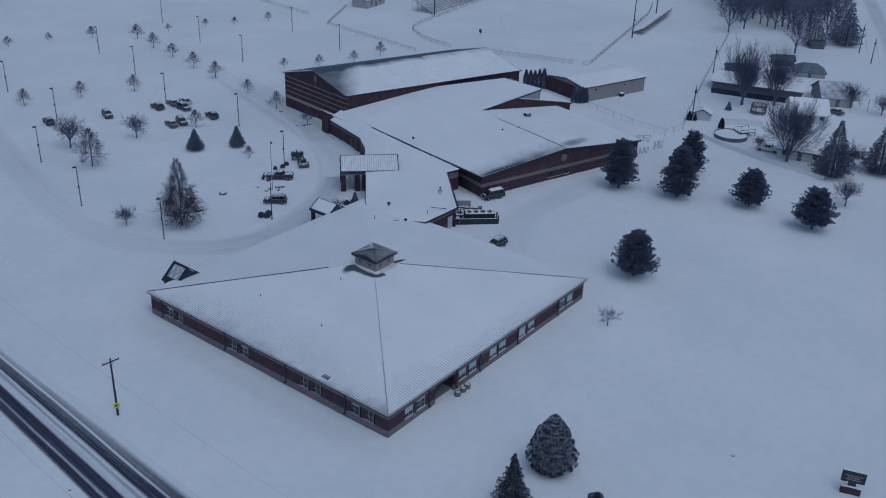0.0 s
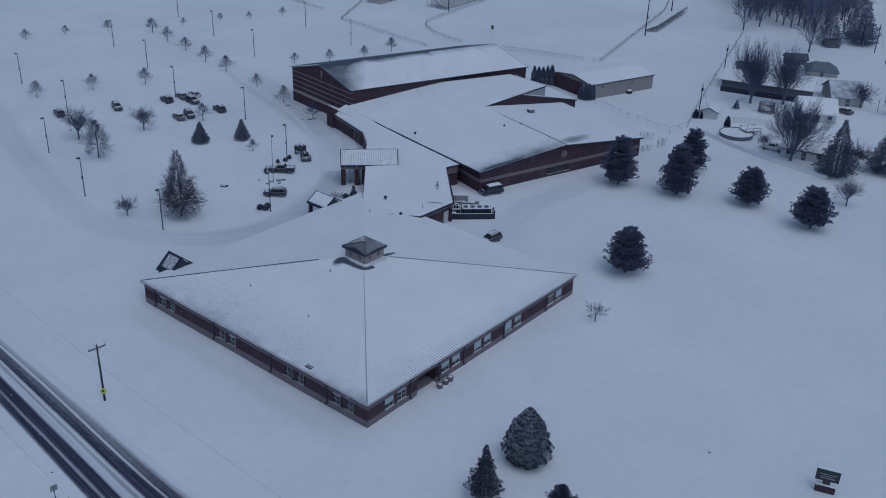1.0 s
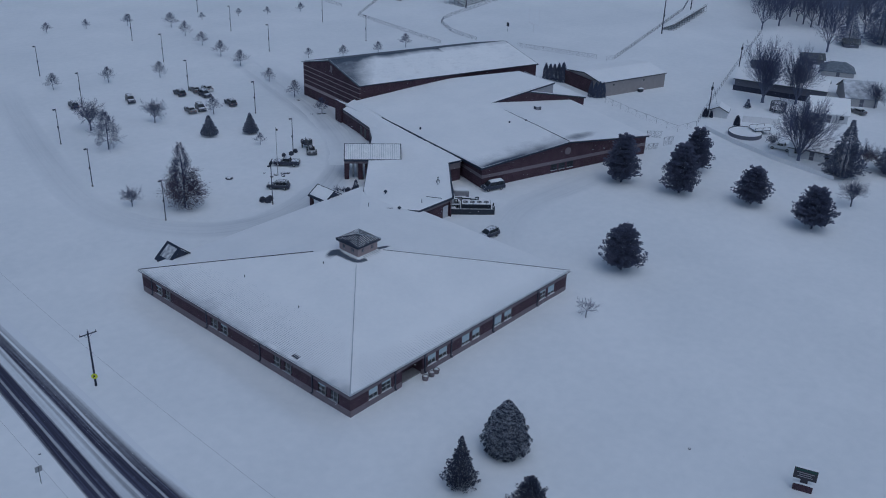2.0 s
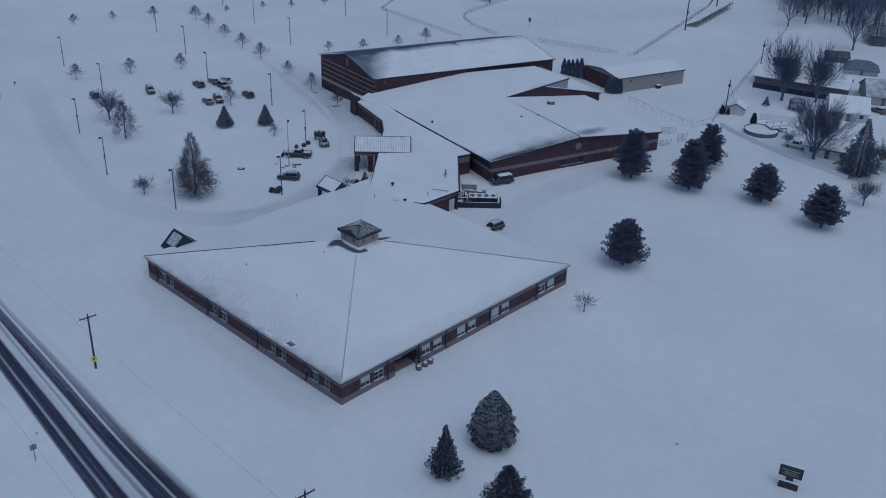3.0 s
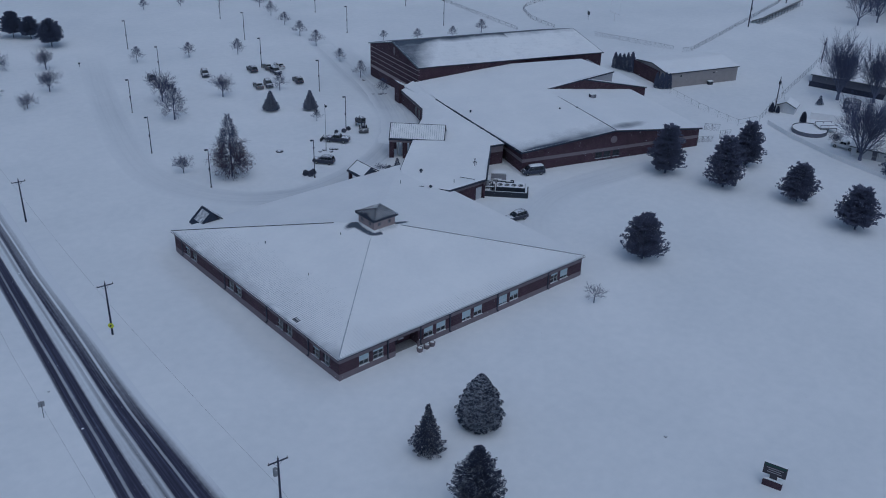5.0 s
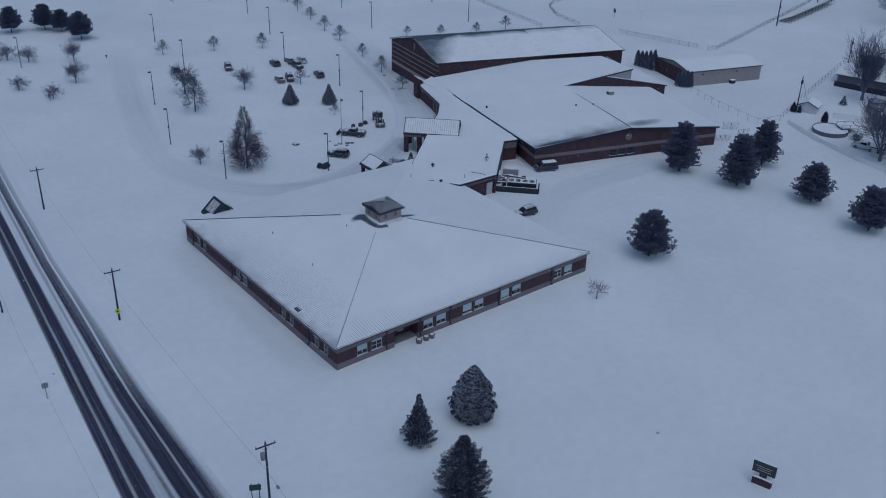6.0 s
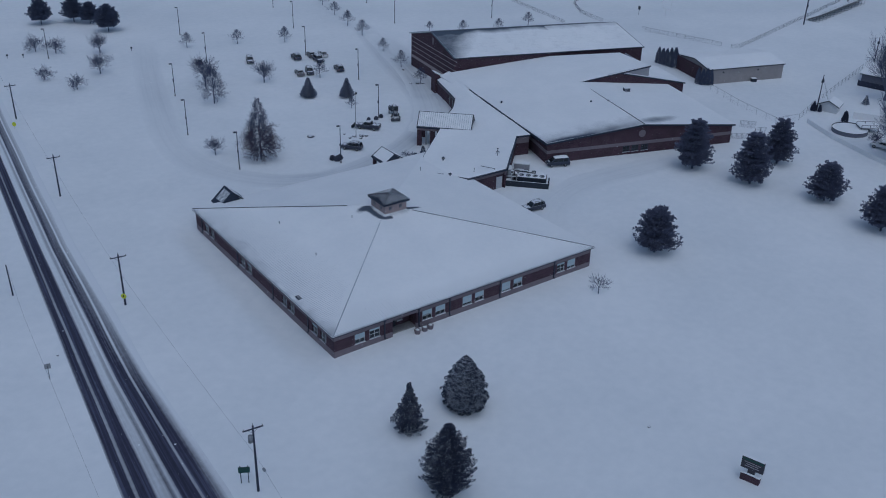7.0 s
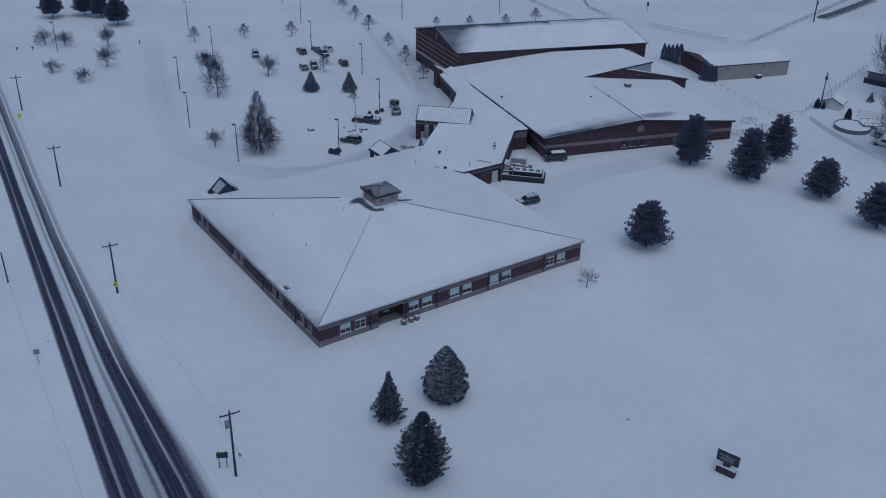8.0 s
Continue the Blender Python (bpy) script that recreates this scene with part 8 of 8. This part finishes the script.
def board_fence(points, height, material, label, group):
    ob = thing("fence", pose(0, 0, 0), label, "fence", group)
    for a, c in along(points, 2.4):
        za, zc = ground_z(a.x, a.y), ground_z(c.x, c.y)
        d = (c - a).normalized()
        n = Vector((-d.y, d.x, 0))
        b = Build()
        b.box(-0.07, 0.07, -0.07, 0.07, -0.3, height + 0.12, pose(a.x, a.y, za))
        part("post", b, material, ob)
        b = Build()
        s, e = a + d * 0.08, c - d * 0.08
        q = [s - n * 0.02, e - n * 0.02, e + n * 0.02, s + n * 0.02]
        b.prism([(p.x, p.y, min(za, zc) - 0.2) for p in q], [(p.x, p.y, (za + zc) / 2 + height) for p in q])
        part("panel", b, material, ob)
    return ob


def wire_fence(points, height, label, group, step=3.0, mesh=True, dense=0.35, gauge=0.012):
    ob = thing("fence", pose(0, 0, 0), label, "fence", group)
    w = Build()
    for a, c in along(points, step):
        za, zc = ground_z(a.x, a.y), ground_z(c.x, c.y)
        b = Build()
        b.tube([(a.x, a.y, za - 0.2), (a.x, a.y, za + height)], [0.035, 0.035], 6)
        part("post", b, CHAIN, ob)
        w.tube([(a.x, a.y, za + height - 0.04), (c.x, c.y, zc + height - 0.04)], [0.03, 0.03], 4, False)
        if mesh:
            n = int((c - a).length / dense)
            for i in range(n):
                t0 = a.lerp(c, i / n)
                t1 = a.lerp(c, min(1, (i + 3) / n))
                t2 = a.lerp(c, max(0, (i - 3) / n))
                z = za + (zc - za) * i / n
                w.tube([(t0.x, t0.y, z + 0.02), (t1.x, t1.y, z + height - 0.05)], [gauge, gauge], 3, False)
                w.tube([(t0.x, t0.y, z + 0.02), (t2.x, t2.y, z + height - 0.05)], [gauge, gauge], 3, False)
    tagged(part("wire", w, CHAIN, ob, "rail and woven wire"), kind="stuff")
    return ob


def fences():
    board_fence([(147.6, 24.2), (143.0, 14.0), (139.6, 2.0), (137.2, -13.8)], 1.1, VINYL, "long white vinyl fence along the back gardens", "garden fences")
    board_fence([(160.5, 20.0), (165.5, 12.0)], 1.7, VINYL, "short pale fence behind the pool", "garden fences")
    board_fence([(186.0, 35.5), (192.5, 12.5)], 1.5, POLE_WOOD, "weathered board fence in front of the long house", "garden fences")
    field = "school field fences"
    wire_fence([(147.2, 54.5), (143.0, 42.0), (140.2, 28.0), (147.5, 26.6), (160.0, 31.0), (207.0, 45.6), (262.0, 62.0)], 1.7, "chain-link fence with slim posts along the field", field, 3.2, True, 1.0, 0.005)
    wire_fence([(130.6, 31.2), (133.0, 28.4)], 1.8, "short chain-link panel beside the brick wing", field, 1.6, True, 0.3, 0.016)
    wire_fence([(128.2, 25.1), (131.0, 24.0)], 2.2, "chain-link gate panel beside the brick wing", field, 1.4, True, 0.3, 0.016)
    wire_fence([(122.0, 26.9), (125.4, 25.0)], 1.5, "short chain-link panel at the wing corner", field, 1.5, True, 0.3, 0.016)
    wire_fence([(184.8, 82.3), (177.3, 108.7)], 1.4, "low field fence beyond the gymnasium", field, 3.0)
    wire_fence([(185.5, 79.0), (188.0, 77.8), (230.0, 88.7), (271.4, 99.5), (290.0, 107.3)], 1.4, "low fence beside the playing field", field, 3.0)
    wire_fence([(173.4, 123.1), (174.4, 130.0), (176.1, 137.0), (183.0, 147.9), (188.0, 151.2), (194.3, 153.0), (219.7, 157.7), (242.7, 161.4), (300, 172)], 1.3, "low curved fence round the running track", field, 3.0)
    wire_fence([(161.1, 128.4), (164.5, 152.0), (168.0, 175.5), (196.0, 192.2)], 1.2, "low snow-drifted fence beyond the car park", field, 3.5)
    wire_fence([(174.0, 190.9), (176.2, 207.8), (180, 232)], 1.2, "low fence at the far end of the car park", field, 3.5)


fences()


# ---- playing field ----
def bleachers(x, y, turn, L, rows, label):
    ob = thing("bleachers", pose(x, y, ground_z(x, y), 0, 0, turn), label, "bleachers", "field bleachers")
    for r in range(rows):
        b = Build()
        b.box(0, L, r * 0.75, r * 0.75 + 0.4, 0.45 + r * 0.36, 0.52 + r * 0.36)
        seat = part("seat", b, STEEL, ob, "snowy aluminium seat plank")
        s_ = Build()
        s_.box(0, L, r * 0.75 - 0.05, r * 0.75 + 0.45, 0.521 + r * 0.36, 0.62 + r * 0.36)
        part("snow", s_, ROOF_SNOW, seat)
        b = Build()
        b.box(0, L, r * 0.75 + 0.4, r * 0.75 + 0.75, 0.2 + r * 0.36, 0.26 + r * 0.36)
        part("footboard", b, STEEL, ob)
    n = int(L / 3) + 1
    for i in range(n):
        b = Build()
        xx = 0.1 + i * (L - 0.2) / (n - 1)
        back, rise = rows * 0.75, rows * 0.36
        b.tube([(xx, 0, 0.3), (xx, back, 0.15 + rise)], [0.06, 0.06], 5)
        b.tube([(xx, 0, 0.05), (xx, back, 0.05)], [0.05, 0.05], 5)
        for q in (0.25, 0.5, 0.75, 1.0):
            b.tube([(xx, back * q, -0.2), (xx, back * q, 0.15 + rise * q)], [0.05, 0.05], 5)
        b.tube([(xx, back * 0.5, 0.1), (xx, back, rise)], [0.04, 0.04], 5)
        part("frame", b, STEEL, ob, "grey steel bleacher frame")
    b = Build()
    for z in (1.0, 0.6):
        b.tube([(0, rows * 0.75, rows * 0.36 + z), (L, rows * 0.75, rows * 0.36 + z)], [0.03, 0.03], 5)
    part("back_rail", b, STEEL, ob)


def field_things():
    bleachers(276.5, 97.0, 191.5, 40.0, 6, "low snow-covered bleachers beside the playing field")
    bleachers(209.8, 160.3, 7.0, 32.0, 12, "tall snow-covered grandstand at the far side of the track")
    house(204.0, 188.0, 10, 13.0, 7.0, 3.0, 3.6, SIDING, SHINGLE, "low pale field house under snow beyond the track", True, 2)
    for x, y, h in ((231.2, 85.6, 20.0), (275.8, 98.5, 20.0), (209.0, 158.5, 20.0)):
        ob = thing("floodlight_pole", pose(x, y, ground_z(x, y)), "tall dark playing-field floodlight pole", "floodlight", "field floodlights")
        b = Build()
        b.tube([(0, 0, -0.4), (0, 0, h)], [0.22, 0.12], 8)
        part("pole", b, POLE_WOOD, ob, "", True)
        b = Build()
        b.box(-1.6, 1.6, -0.08, 0.08, h - 0.5, h - 0.3)
        part("crossarm", b, DARK_STEEL, ob)
        for k in range(4):
            b = Build()
            b.disc((-1.3 + k * 0.87, -0.1, h - 0.1), 0.28, (0, -1, -0.4), 0.3, 12)
            part("lamp", b, DARK_STEEL, ob)
        b = Build()
        b.box(-0.2, 0.2, -0.4, -0.15, 6.0, 6.8)
        part("switch_box", b, DARK_STEEL, ob)
    g = thing("goal_post", pose(197.3, 117.2, 0, 0, 0, 75), "pale football goal post on the snowy field", "goal post")
    b = Build()
    b.tube([(0, 0, -0.3), (0, 0, 3.0)], [0.09, 0.09], 6)
    part("stem", b, VINYL, g)
    b = Build()
    b.tube([(-2.8, 0, 3.0), (2.8, 0, 3.0)], [0.07, 0.07], 6)
    part("crossbar", b, VINYL, g)
    for s in (-2.8, 2.8):
        b = Build()
        b.tube([(s, 0, 3.0), (s, 0, 8.5)], [0.05, 0.05], 5)
        part("upright", b, VINYL, g)
    c = thing("play_clock", pose(191.6, 124.2, 0, 0, 0, 60), "small dark box clock on a post behind the field", "clock")
    b = Build()
    b.tube([(0, 0, -0.3), (0, 0, 2.2)], [0.07, 0.07], 6)
    part("post", b, STEEL, c)
    b = Build()
    b.box(-0.7, 0.7, -0.2, 0.2, 1.9, 3.1)
    part("box", bevel_all(b, 0.03, 1), DARK_STEEL, c)
    for x, y, h in ((157.6, 28.6, 9.4), (207.2, 44.2, 8.6), (256.3, 9.8, 8.5), (268.6, 17.3, 10.0), (228, -3, 8.5)):
        ob = thing("utility_pole", pose(x, y, ground_z(x, y)), "weathered wooden pole with a slanting guy wire by the gardens", "utility pole", "garden utility poles")
        b = Build()
        b.tube([(0, 0, -0.4), (0.1, 0, h)], [0.16, 0.1], 8)
        part("pole", b, POLE_WOOD, ob, "", True)
        b = Build()
        b.tube([(0.1, 0, h - 0.6), (2.6, -2.2, -0.1)], [0.03, 0.03], 4)
        part("guy_wire", b, DARK_STEEL, ob)
        b = Build()
        b.box(-0.15, 0.35, -0.2, 0.2, h - 2.0, h - 1.2)
        part("box", b, DARK_STEEL, ob)
    for x, y, h in ((199.9, -5.3, 3.6),):
        ob = thing("clothes_pole", pose(x, y, ground_z(x, y), 0, 0, 20), "short pole with a crossbar in a snowy garden", "pole")
        b = Build()
        b.tube([(0, 0, -0.3), (0, 0, h)], [0.07, 0.06], 6)
        part("pole", b, POLE_WOOD, ob)
        b = Build()
        b.box(-0.6, 0.6, -0.06, 0.06, h - 0.5, h - 0.35)
        b.box(-0.4, 0.4, -0.06, 0.06, h - 0.95, h - 0.82)
        part("crossbar", b, POLE_WOOD, ob)
    for x, y in ((-2.7, 180.7), (1.2, 179.0), (29.3, 170.3)):
        ob = thing("marker_post", pose(x, y, 0), "short dark marker post in the snow", "post", "marker posts")
        b = Build()
        b.tube([(0, 0, -0.2), (0, 0, 1.1)], [0.06, 0.06], 6)
        part("post", b, DARK_STEEL, ob)
        b = Build()
        b.box(-0.25, 0.25, -0.04, 0.04, 0.75, 1.2)
        part("plate", b, DARK_STEEL, ob)


field_things()


def falling_snow():
    """Loose flakes in the air over the front lawn and the school."""
    rng = random.Random(77)
    b = Build()
    for _ in range(16000):
        c = Vector((rng.uniform(-75, 60), rng.uniform(-95, 60), rng.uniform(3, 70)))
        r = rng.uniform(0.012, 0.032)
        n = len(b.v)
        b.v += [tuple(c + Vector(d) * r) for d in ((1, 0, 0), (-1, 0, 0), (0, 1, 0), (0, -1, 0), (0, 0, 0.6), (0, 0, -0.6))]
        b.f += [(n + i, n + j, n + k) for i, j, k in ((0, 2, 4), (2, 1, 4), (1, 3, 4), (3, 0, 4), (2, 0, 5), (1, 2, 5), (3, 1, 5), (0, 3, 5))]
    lone("snowflakes", b, ROOF_SNOW, "sparse white snowflakes drifting in the air", "snow", "stuff")


falling_snow()
